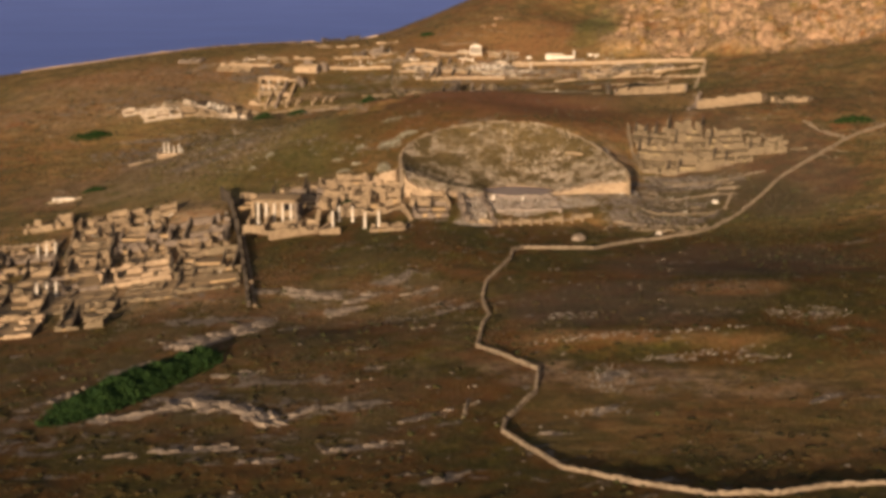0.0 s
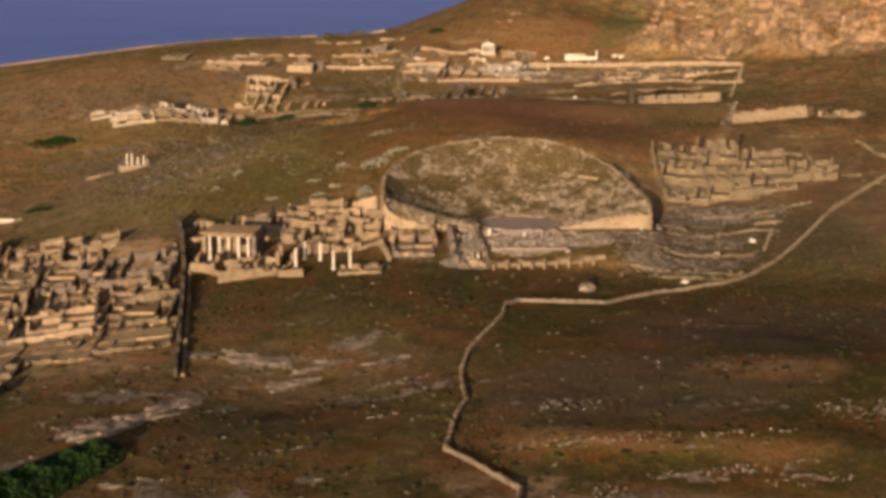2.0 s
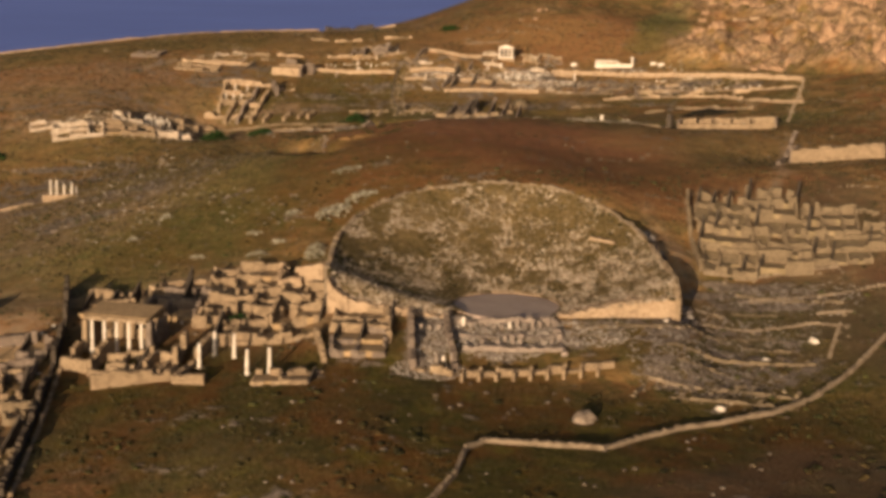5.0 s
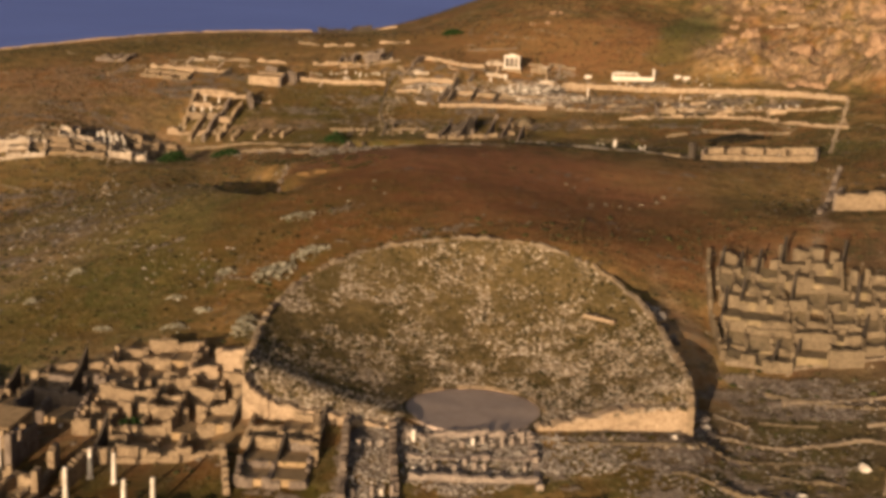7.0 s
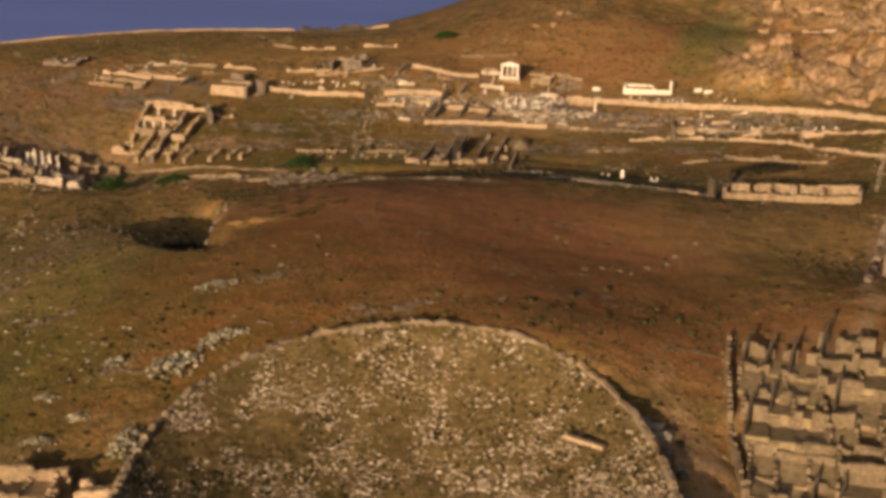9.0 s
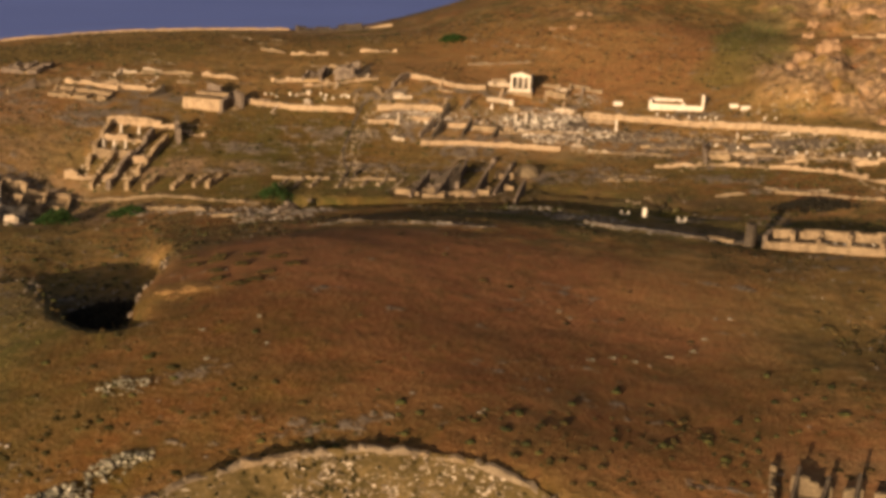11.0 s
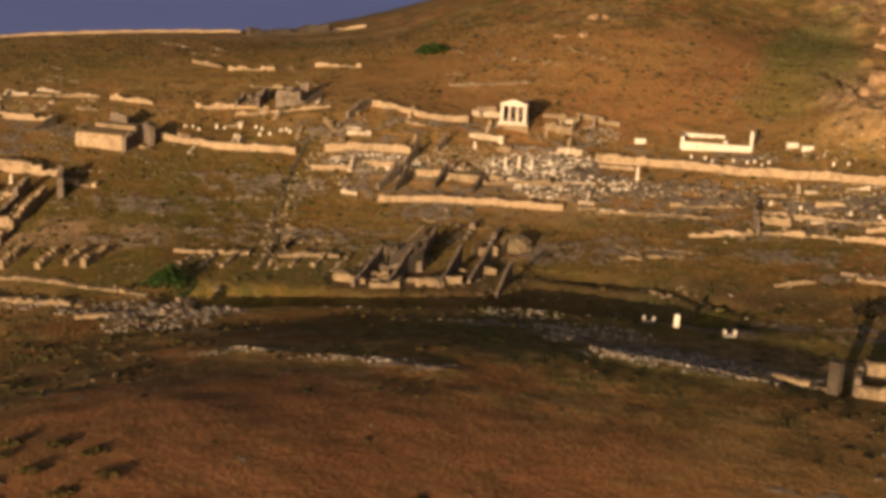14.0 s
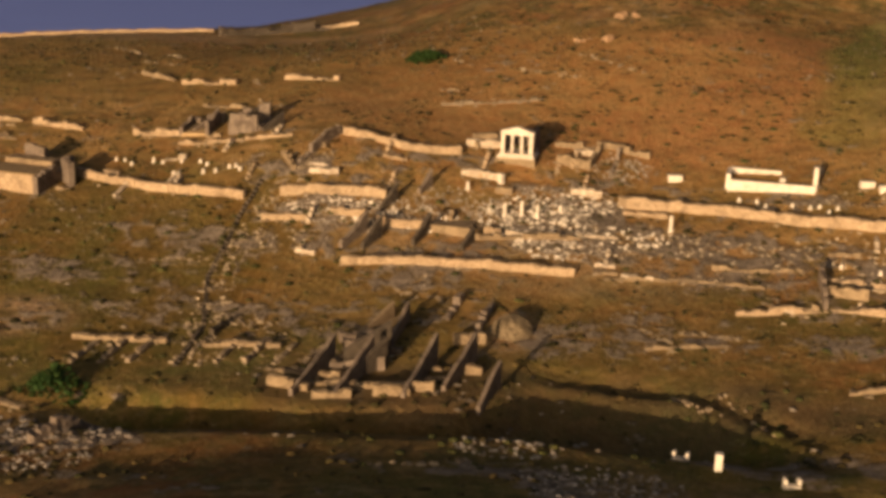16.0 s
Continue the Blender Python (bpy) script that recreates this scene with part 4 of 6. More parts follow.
                    part("floor_slab", verts, quads, ground or FLOOR, ob)
    return ob


COLUMN_PARTS = {}


def column(x, y, tall, radius=0.28, label="white marble column standing in the ruins", group="standing columns", z=None, capital=True):
    key = (tall, radius, capital)
    if key not in COLUMN_PARTS:
        shaft = lathe_data([(radius, 0.22), (radius * 1.02, 0.5), (radius * 0.96, tall * 0.6), (radius * 0.84, tall - 0.3), (radius * 0.9, tall - 0.28)], 12)
        base = lathe_data([(radius * 1.5, -0.7), (radius * 1.5, 0.1), (radius * 1.3, 0.22), (radius, 0.25)], 12)
        pieces = [mesh_of("shaft", *shaft, MARBLE), mesh_of("base", *base, MARBLE)]
        if capital:
            v, f = lathe_data([(radius * 0.85, tall - 0.3), (radius * 1.35, tall - 0.12), (radius * 1.4, tall - 0.1), (radius * 1.4, tall)], 12)
            pieces.append(mesh_of("capital", v, f, MARBLE))
        COLUMN_PARTS[key] = pieces
    ob = thing("column", label, "column", group, at=(x, y, ground_at(x, y) if z is None else z))
    for me in COLUMN_PARTS[key]:
        p = new(me.name.split(".")[0], me)
        p.parent = ob
    return ob


WALL_LINES = []


def wall_line(points, height, thick, label, group, seed, material=None, name="ruined_wall", category="wall", ragged=0.3, step=1.0, whole=False):
    WALL_LINES.append(points)
    height = height * 0.78 if isinstance(height, (int, float)) else [0.78 * t for t in height]
    return single(name, *run_data(points, height, thick, seed, ragged, step, whole=whole), material or STONE, label, category, group)


TOWN = "houses of the old quarter"
QUARTER = -61.0, -82.0


def old_quarter():
    """Blocks of roofless rooms left of the long street wall."""
    rng = random.Random(21)
    slant = 11.5
    at = frame_of(QUARTER, slant)
    n = 0
    for bi in range(5):
        for bj in range(7):
            u1 = -0.9 - bi * 14.2
            v0 = 1.5 + bj * 14.4 - (bi * 1.5)
            if bi <= 1 and bj == 0:
                continue
            if bj == 6 and bi > 0:
                continue
            if bi == 0 and bj > 4:
                continue
            wide = [rng.choice((3.2, 4.4, 6.2)) for _ in range(3)]
            deep = [rng.choice((4.0, 4.8, 5.6)) for _ in range(3)]
            x, y = at(u1 - sum(wide), v0 + rng.uniform(-0.6, 0.6))
            front = bj == 1 and bi < 3
            mat = DUN if front else (STONE, DUN, STONE, DARK)[n % 4] if n % 5 else PALE
            house((x, y), slant + rng.uniform(-9, 5), wide, deep, 1.1 if front else rng.uniform(1.3, 2.3), 100 + n,
                  ("roofless ochre stone house with crumbling room walls", "low ruined rubble house with earth floors", "tall-walled roofless stone house in ruins")[n % 3], TOWN, mat, 0.5, 0.9, cross=0.95, sound=0.2 if front else 0.8, fins=0.45, doors=0.5, terraced=n % 3 == 1 and not front)
            n += 1
    # the long dark wall along the street
    st = thing("street_wall", "long dark schist street wall with crumbled top", "wall", at=(-68, -40, ground_at(-68, -40)))
    pts = [(-60.2, -84), (-63.2, -66), (-67.0, -44), (-71.0, -22), (-75.3, -2), (-80.5, 15)]
    for k, (a, b) in enumerate(zip(pts, pts[1:])):
        part("wall_stretch", *run_data([a, b], (1.9, 1.9, 2.4, 3.2, 3.2)[k], 0.7, 900 + k, 0.3), DEEP, st)
    pts = [(x + 1.3, y) for x, y in pts]
    for k, (a, b) in enumerate(zip(pts[:4], pts[1:4])):
        part("inner_face", *run_data([a, b], (0.4, 0.5, 0.9)[k], 0.6, 950 + k, 0.3), STONE, st)
    # courts with columns
    for cx, cy, nx, ny, tall in ((-120, -27, 3, 2, 3.4), (-110, -64.6, 3, 2, 3.2), (-96.5, -10, 2, 1, 2.2)):
        f = frame_of((cx, cy), slant)
        for i in range(nx):
            for j in range(ny):
                if 0 < i < nx - 1 and 0 < j < ny - 1:
                    continue
                x, y = f(i * 2.1, j * 2.6)
                column(x, y, tall, 0.21, "white marble column of a house court", "court columns")
    for k, (x, y, a) in enumerate(((-97, 4, 4), (-110, 4, 8), (-126, 8, -4), (-134, -30, 12), (-139, -60, 12))):
        house((x - 6, y - 5), slant, [4, 4.5, 4], [4, 4.4], 2.2, 300 + k, "low ruined rubble house with earth floors", TOWN, STONE, 0.7)


def portico_house():
    ob = thing("portico_house", "ruined house with a tall portico of white columns", "ruin", at=(-62, -14, -5))
    at = frame_of((-67.4, -15.2), -9)
    for k in range(5):
        x, y = at(0.8 + k * 2.15, 0)
        z = -5.3
        v, f = lathe_data([(0.3, 0.2), (0.3, 2.5), (0.25, 4.7)], 12)
        shaft = part("column", [(x + a, y + b, z + c) for a, b, c in v], f, MARBLE, ob, "white marble portico column")
        for piece, profile in (("base", [(0.42, -1.5), (0.42, 0.1), (0.32, 0.22)]), ("capital", [(0.25, 4.68), (0.42, 4.8), (0.42, 5.0)])):
            v, f = lathe_data(profile, 12)
            part(piece, [(x + a, y + b, z + c) for a, b, c in v], f, MARBLE, shaft)
    v, f = box_data(-0.4, 10.4, -0.55, 0.6, 5.0, 5.65)
    part("architrave", turned(v, radians(-9), (-67.4, -15.2, -5.3)), f, STONE, ob)
    v, f = box_data(-0.5, 10.6, 0.2, 6.4, 5.3, 5.75)
    v = [(a, b, c + 0.12 * b) for a, b, c in v]
    part("terrace_roof", turned(v, radians(-9), (-67.4, -15.2, -5.3)), f, FLOOR, ob, "flat earthen terrace roof")
    for a, b, tall, tone in (((-0.6, 0), (-0.6, 7), 5.4, STONE), ((10.6, 0), (10.6, 7), 5.2, DARK), ((-0.6, 6.6), (10.6, 6.6), 5.6, STONE)):
        p, q = at(*a), at(*b)
        part("side_wall", *run_data([p, q], tall, 0.8, int(10 * tall), 0.2), tone, ob)
    for a, b, tall in (((2.0, -3.2), (8.6, -3.6), 1.2), ((-1.0, -7.4), (4.0, -8.4), 2.0), ((4.6, -9.5), (14.0, -10.5), 2.2), ((-1.0, -7.4), (-0.8, -1.0), 2.2), ((4.4, -8.6), (4.8, -1.6), 3.0)):
        p, q = at(*a), at(*b)
        part("court_wall", *run_data([p, q], tall, 0.7, int(100 * tall), 0.3), STONE, ob)


def middle_quarter():
    """The houses between the portico and the theatre."""
    portico_house()
    g = "houses below the theatre"
    house((-61.5, -2.0), -6, [4.0, 4.6], [5.0, 5.4], 3.2, 401, "tall dark roofless stone house", g, DARK, 0.9, sound=0.85, fins=0.15, doors=0.45, terraced=True)
    house((-51.8, -6.2), -3, [4.4, 4.2, 4.0], [4.6, 4.4, 4.4], 2.8, 402, "roofless ochre stone house with thick walls", g, STONE, 0.92, sound=0.85, fins=0.15, doors=0.45, terraced=True)
    house((-38.6, -7.6), 1, [4.0, 4.0], [4.6, 4.8, 4.6], 3.0, 403, "tall-walled roofless stone house in ruins", g, STONE, 0.92, sound=0.85, fins=0.15, doors=0.45, terraced=True)
    house((-53.0, 9.4), 4, [4.6, 4.2, 4.2], [4.6, 5.4], 2.4, 404, "roofless ochre stone house with crumbling room walls", g, STONE, 0.88, sound=0.85, fins=0.15, doors=0.45, terraced=True)
    house((-40.2, 8.4), 6, [4.0], [4.4, 5.0], 3.2, 405, "narrow tall ruined house of pale stone", g, PALE, 0.9, sound=0.85, fins=0.15, doors=0.45, terraced=True)
    house((-73.8, 0.0), 4, [4.2, 4.0, 3.6], [4.6, 4.4], 2.0, 406, "low ruined rubble house with earth floors", g, STONE, 0.8, sound=0.85, fins=0.15, doors=0.45, terraced=True)
    house((-62.0, 10.0), 6, [4.4, 4.0], [4.2], 1.9, 407, "low ruined rubble house with earth floors", g, STONE, 0.8, sound=0.85, fins=0.15, doors=0.45, terraced=True)
    house((-27.8, -12.4), 2, [4.4, 4.6], [3.6, 4.4], 1.8, 408, "low ruined rubble house with earth floors", g, STONE, 0.9, sound=0.85, fins=0.15, doors=0.45, terraced=True)
    house((-26.6, -21.2), 4, [4.2, 4.2], [4.2, 4.2], 1.6, 409, "low ruined rubble house with earth floors", g, DARK, 0.8, sound=0.85, fins=0.15, doors=0.45, terraced=True)
    house((-60.5, -27.0), -8, [4.2, 4.0], [4.0, 4.2], 2.2, 410, "low ruined rubble house with earth floors", g, STONE, 0.85, sound=0.85, fins=0.15, doors=0.45, terraced=True)
    house((-37.0, -32.0), 3, [4.0, 4.2], [3.6], 1.2, 411, "low ruined rubble house with earth floors", g, STONE, 0.85, sound=0.85, fins=0.15, doors=0.45, terraced=True)
    house((-47.4, -13.2), -2, [3.6, 4.0, 3.8], [4.4], 2.4, 412, "roofless ochre stone house with crumbling room walls", g, STONE, 0.9, sound=0.85, fins=0.15, doors=0.45, terraced=True)
    court = thing("column_court", "paved ruined court with low stone walls", "ruin", g, at=(-40, -20, ground_at(-40, -20)))
    for a, b, tall in (((-47.6, -14.2), (-30.5, -13.4), 2.6), ((-30.2, -13.4), (-27.4, -23.0), 2.2), ((-49.4, -29.6), (-46.6, -15.0), 2.6), ((-49.8, -30.2), (-44.6, -31.0), 1.6),
                       ((-33.0, -29.6), (-27.2, -26.4), 1.4), ((-57.8, -20.0), (-51.0, -22.6), 2.4), ((-62.2, -31.0), (-50.4, -28.8), 2.4), ((-55.6, -28.6), (-54.2, -20.8), 2.2), ((-50.6, -27.8), (-51.2, -15.0), 3.2)):
        part("low_wall", *run_data([a, b], tall, 0.75, int(-10 * a[0]), 0.3), STONE, court)
    for x, y in ((-45.7, -18.6), (-42.3, -19.8), (-38.8, -27.2), (-35.4, -26.8), (-47.0, -24.0)):
        column(x, y, 4.2, 0.3, "slender white column of a ruined court", "court columns", capital=False)


def upper_insula():
    """The block of rooms uphill of the theatre: terraces of sound front walls between sloping side walls."""
    g = "rooms of the upper block"
    rng = random.Random(505)
    k = 0
    for x, y0, y1 in ((36.8, 27.0, 60), (47.2, 27.8, 61), (57.8, 29.5, 55), (68.0, 34, 49)):
        y = y0
        while y < y1 - 5:
            wide, deep = rng.choice(([3.2, 4.0, 2.9], [5.2, 4.8], [2.8, 3.2, 4.2])), [rng.uniform(4.4, 6.2) for _ in range(2)]
            house((x + rng.uniform(-0.4, 0.4), y), rng.uniform(-10, -2), wide, deep, rng.uniform(2.6, 3.3) if k % 2 else rng.uniform(1.7, 2.6), 510 + k,
                  ("terraced roofless rooms with high rubble walls", "ruined stone rooms stepping up the slope")[k % 2], g, DUN, 0.86, 0.9, thick=0.55, cross=0.95, spine=0.9, sound=0.6, fins=0.3, doors=0.75, terraced=k % 2 > 0, ground=TERRACE)
            y += sum(deep) + 0.3
            k += 1
    for k, (a, b, t) in enumerate((((72, 36), (78.5, 33.6), 1.2), ((74, 43), (81, 40.6), 1.0), ((79, 34), (80.4, 41), 1.0), ((80.5, 35.6), (85, 33.8), 0.8), ((68, 55.6), (74, 50.5), 1.0), ((75, 49), (76.4, 43), 1.1))):
        wall_line([a, b], t, 0.6, "low broken wall at the edge of the upper block", g, 580 + k, DUN)
    wall_line([(36.2, 26.5), (35.6, 40), (35.9, 52), (36.9, 60.6)], [2.0, 2.8, 3.0, 3.0], 0.6, "tall pale outer wall of the upper block", g, 571, DUN, ragged=0.15)


old_quarter()
middle_quarter()
upper_insula()


# ---- stage ruins and the terraces beside it ----
def scatter_blocks(spots, count, size, seed, material, name, label, parent=None, squash=0.6):
    """Loose stones inside ellipses (x, y, rx, ry); one joined mesh."""
    rng = random.Random(seed)
    pts = []
    total = sum(rx * ry for _, _, rx, ry in spots)
    for cx, cy, rx, ry in spots:
        for _ in range(int(count * rx * ry / total)):
            t, r = rng.uniform(0, 2 * math.pi), math.sqrt(rng.random())
            pts.append((cx + rx * r * math.cos(t), cy + ry * r * math.sin(t)))
    zs = land(np.array([p[0] for p in pts]), np.array([p[1] for p in pts]))
    verts, faces = [], []
    for (x, y), z in zip(pts, zs):
        w, d, h = (size * rng.uniform(0.5, 1.3) * f for f in (1, 0.7, squash))
        v, f = box_data(-w, w, -d, d, -0.4, h)
        v = [(a * rng.uniform(0.65, 1.15), b * rng.uniform(0.65, 1.15), c * rng.uniform(0.7, 1.15)) for a, b, c in v]
        n = len(verts)
        verts += turned(v, rng.uniform(0, 3.14), (x, y, z))
        faces += [tuple(i + n for i in q) for q in f]
    if parent is None:
        return single(name, verts, faces, material, label, "stones", kind="stuff")
    return part(name, verts, faces, material, parent, label, kind="stuff")


def stage_ruins():
    ob = thing("stage_building", "ruined stage building with rows of broken pillars", "ruin", at=(0, -12, -2.5))
    for a, b, tall, m in (((-15.6, -4), (-13.4, -24), 1.9, DARK), ((-9.6, -4.6), (-6.8, -24), 1.4, DARK), ((-7.5, -6.6), (8.5, -4.4), 0.8, GREY_STONE), ((8.5, -4.4), (10.2, -18), 0.8, GREY_STONE),
                          ((-6.0, -17), (10.0, -16), 0.8, GREY_STONE), ((-6.8, -12), (9.0, -10.4), 0.6, GREY_STONE), ((-13.2, -24.2), (-7.0, -25.6), 1.2, STONE)):
        part("foundation_wall", *run_data([a, b], tall, 0.9, int(31 * abs(a[0])), 0.3), m, ob)
    rng = random.Random(17)
    for row, (y0, x0, x1, n) in enumerate(((-7.6, -6.4, 7.6, 12), (-14.0, -5.6, 9.4, 13), (-19.8, -12.4, -7.6, 5), (-9.0, -14.6, -10.4, 4))):
        for k in range(n):
            if rng.random() < 0.3:
                continue
            x, y = x0 + (x1 - x0) * k / (n - 1), y0 + 0.1 * (x0 + (x1 - x0) * k / (n - 1)) + rng.uniform(-0.8, 0.8)
            tall = rng.uniform(0.3, 1.6)
            v, f = box_data(-0.22, 0.22, -0.2, 0.2, -0.6, tall)
            v = [(a + (0.08 * rng.uniform(-1, 1) if c > 0 else 0), b, c) for a, b, c in v]
            part("pillar", turned(v, rng.uniform(-0.2, 0.2), (x, y, ground_at(x, y))), f, MARBLE if rng.random() < 0.3 else GREY_STONE, ob)
    # sawtooth terrace of vaulted cisterns in front
    for k in range(9):
        x, y = -5.6 + k * 2.6, -28.2 + k * 0.62
        part("buttress", *run_data([(x, y), (x + 0.3, y + 2.4)], 1.5, 0.5, 60 + k, 0.15), STONE, ob)
        part("terrace_face", *run_data([(x + 0.2, y + 2.2), (x + 2.7, y + 2.8)], 1.2, 0.7, 80 + k, 0.15), STONE, ob)
    scatter_blocks([(0, -12, 9, 8), (14, -9, 7, 5), (-11.5, -14, 3.5, 9), (4, -4.5, 14, 1.0), (-11, -24, 6, 4)], 2600, 0.22, 5, GREY_RUBBLE, "rubble", "grey broken building stone", ob)
    for a, b, tall in (((-27, -3.4), (-19.8, -5.4), 1.4), ((-26, -7.6), (-19.6, -8.6), 1.2), ((-25.4, -11.4), (-19.2, -10.6), 1.0), ((-19.4, -4.6), (-18.0, -16), 1.6)):
        part("parados_wall", *run_data([a, b], tall, 0.8, int(-7 * a[1]), 0.25), STONE, ob)


def terraces():
    g = "terrace walls beside the theatre"
    lab = "low crumbling terrace wall of pale fieldstone"
    lines = [([(54.4, 8.5), (61.1, 8.3)], 0.8), ([(39.5, -6.4), (47.8, -8.2)], 0.6),
             ([(26.7, -11.3), (33.0, -11.8), (40.0, -13.1), (50.3, -14.0)], 1.1), ([(23.3, -22.5), (29.2, -24.5), (35.0, -25.5)], 0.8), ([(25.9, -28.7), (35.2, -30.4), (43.9, -31.9)], 1.0),
             ([(37.1, -25.2), (40.6, -26.6), (45.0, -27.8)], 0.8), ([(57.6, 3.6), (53.0, -11.0)], 0.6), ([(45.8, -25.7), (43.2, -32.4)], 0.8), ([(38, -22), (33, -30)], 0.6), ([(29.2, -24.5), (27.4, -28.8)], 0.6),
             ([(35, -25.5), (33.4, -30.2)], 0.6), ([(40.6, -26.6), (38.8, -31.0)], 0.6), ([(36.8, 26.3), (50, 27.4), (62, 28.4)], 1.2), ([(20.4, -29.6), (22.6, -23.8)], 0.7), ([(28.0, -16.5), (36.0, -18.0)], 0.7),
             ([(44, 17), (58, 16.5), (70, 19)], 0.7), ([(12.5, -6.0), (30.5, -3.6)], 0.5),
             ([(42, 19.5), (51, 15.4), (60, 12.4)], 0.6), ([(33.7, 4.4), (43, 2.0), (52.6, 4.0), (58.9, 1.8)], 0.7), ([(30.6, -1.4), (38, -2.6), (46, -2.0)], 0.5), ([(40, 10.4), (48, 9.0)], 0.5), ([(34, 12.2), (38.4, 8.2)], 0.5)]
    for k, (pts, tall) in enumerate(lines):
        wall_line(pts, tall * 0.75, 0.6, lab, g, 700 + k, FIELD if k % 3 == 0 else DUN, "terrace_wall", "wall", 0.25)
    scatter_blocks([(45, 19, 9, 5), (33, 8, 6, 7), (40, 0, 14, 8), (30, -15, 10, 9), (20, -6, 9, 6), (55, 14, 9, 7), (33, -20, 12, 9), (52, 18, 14, 6)], 1500, 0.21, 15, DARK_STONE, "fallen_stone", "pale grey fallen stones in weeds")
    for k, (x, y, r) in enumerate(((29.7, 3.0, 1.1), (24.0, 4.0, 0.8), (51.7, -4.2, 1.3), (42.8, -11.6, 0.9), (12.6, -41.0, 1.6), (27.5, -2.0, 0.7), (33.0, -33.0, 1.1))):
        r = r if k == 4 else 0.6 * r
        v, f = blob_data(x, y, ground_at(x, y), r * 1.3, r, r * 0.9, 60 + k, 9, 5, 0.18, k)
        single("boulder", v, f, MARBLE if k != 4 else ROCK, "large pale boulder lying on the slope", "boulder", "loose boulders")
    scatter_blocks([(16, -128, 20, 1.6), (28, -137, 8, 1.4), (34, -141, 6, 2), (8, -148, 4, 8), (48, -119, 8, 4), (5, -112, 5, 3), (20, -138, 7, 1.4), (5, -165, 5, 2)], 520, 0.17, 29, GREY_RUBBLE, "slope_stone", "pale grey stones along an old field bank")
    scatter_blocks([(-72, 55, 20, 16), (-88, 80, 22, 22), (-100, 120, 20, 30), (-50, 48, 10, 10), (-66, 130, 18, 14)], 480, 0.26, 19, GREY_RUBBLE, "slope_stone", "pale grey stones over the olive slope")
    scatter_blocks([(-100, -40, 34, 34), (-90, -8, 16, 8), (-46, 0, 18, 12)], 110, 0.42, 23, MARBLE, "fallen_marble", "white marble blocks fallen among the ruins")
    scatter_blocks([(-25, 149.8, 7, 1.2), (-10, 145.2, 10, 1.2), (21, 156.6, 9, 1.6), (9.4, 167, 2, 5), (30, 153.4, 6, 1.2), (-44, 172, 8, 3), (24, 158, 12, 4)], 620, 0.2, 33, GREY_RUBBLE, "slope_stone", "pale grey stones along the hill's brow")
    # dark stones in the trench behind the rim
    pieces = []
    rng = random.Random(3)
    for k in range(90):
        t = radians(rng.uniform(-2, 58))
        x, y = map(float, rim_at(np.array(t)))
        x, y = x * 1.0 + rng.uniform(1.0, 3.2), y + rng.uniform(-0.5, 1.5)
        r = rng.uniform(0.3, 0.9)
        pieces.append(blob_data(x, y, ground_at(x, y), r * 1.3, r, r, k, 6, 3, 0.3, k))
    single("trench_rubble", *joined(pieces), DARK_STONE, "dark tumbled stones along the theatre wall", "stones", kind="stuff")


GREY_STONE = masonry("grey_pillar_stone", (0.42, 0.34, 0.26), (0.27, 0.21, 0.16), (0.12, 0.09, 0.07))
DARK_STONE = make_mixed("dark_tumbled_stone", ((0.10, 0.08, 0.065), (0.17, 0.14, 0.115), (0.32, 0.28, 0.23)), 0.9)
stage_ruins()
terraces()


# ---- the field wall, rocks and shrubs below ----
def field_wall():
    ob = thing("field_wall", "long winding drystone field wall across the slope", "wall", at=(-11, -100, ground_at(-11, -100)))
    pts = [(60, -200), (46, -202.5), (36.9, -203.5), (30.5, -203.9), (22.8, -206.4), (14.4, -205.3), (5.9, -199.8), (-3.0, -191.5), (-10.7, -173.9), (-10.2, -168.9), (-7.3, -160.9), (-4.7, -154.6), (-3.3, -141.4), (-6.9, -136.1), (-13.4, -126.5),
           (-12.1, -112.9), (-10.6, -106), (-11.3, -99.8), (-11.6, -92.5), (-10.5, -82.5), (-7.7, -73.7), (-4.6, -63.9), (-3.7, -55.6), (-1.2, -52.0), (7.6, -52.3), (14.7, -52.7), (20.0, -47.6), (26.7, -42.2), (33.3, -38.6), (40.4, -34.6),
           (48.0, -27.4), (55.2, -17.8), (63.0, -4.8), (71.7, 10.4), (79.2, 19.0), (86.9, 27.3), (95, 36), (104, 44), (118, 52)]
    for k in range(0, len(pts) - 1, 2):
        part("wall_stretch", *run_data(pts[k:k + 3], 0.75, 0.55, 40 + k, 0.2, 0.8, whole=True), FIELD, ob)
    wall_line([(98, 38), (92, 50), (90, 60)], 0.9, 0.8, "short drystone field wall on the slope", "short field walls", 77, FIELD, "field_wall")
    wall_line([(-16.5, -166), (-15.5, -156)], 0.3, 0.5, "short drystone field wall on the slope", "short field walls", 78, FIELD, "field_wall")


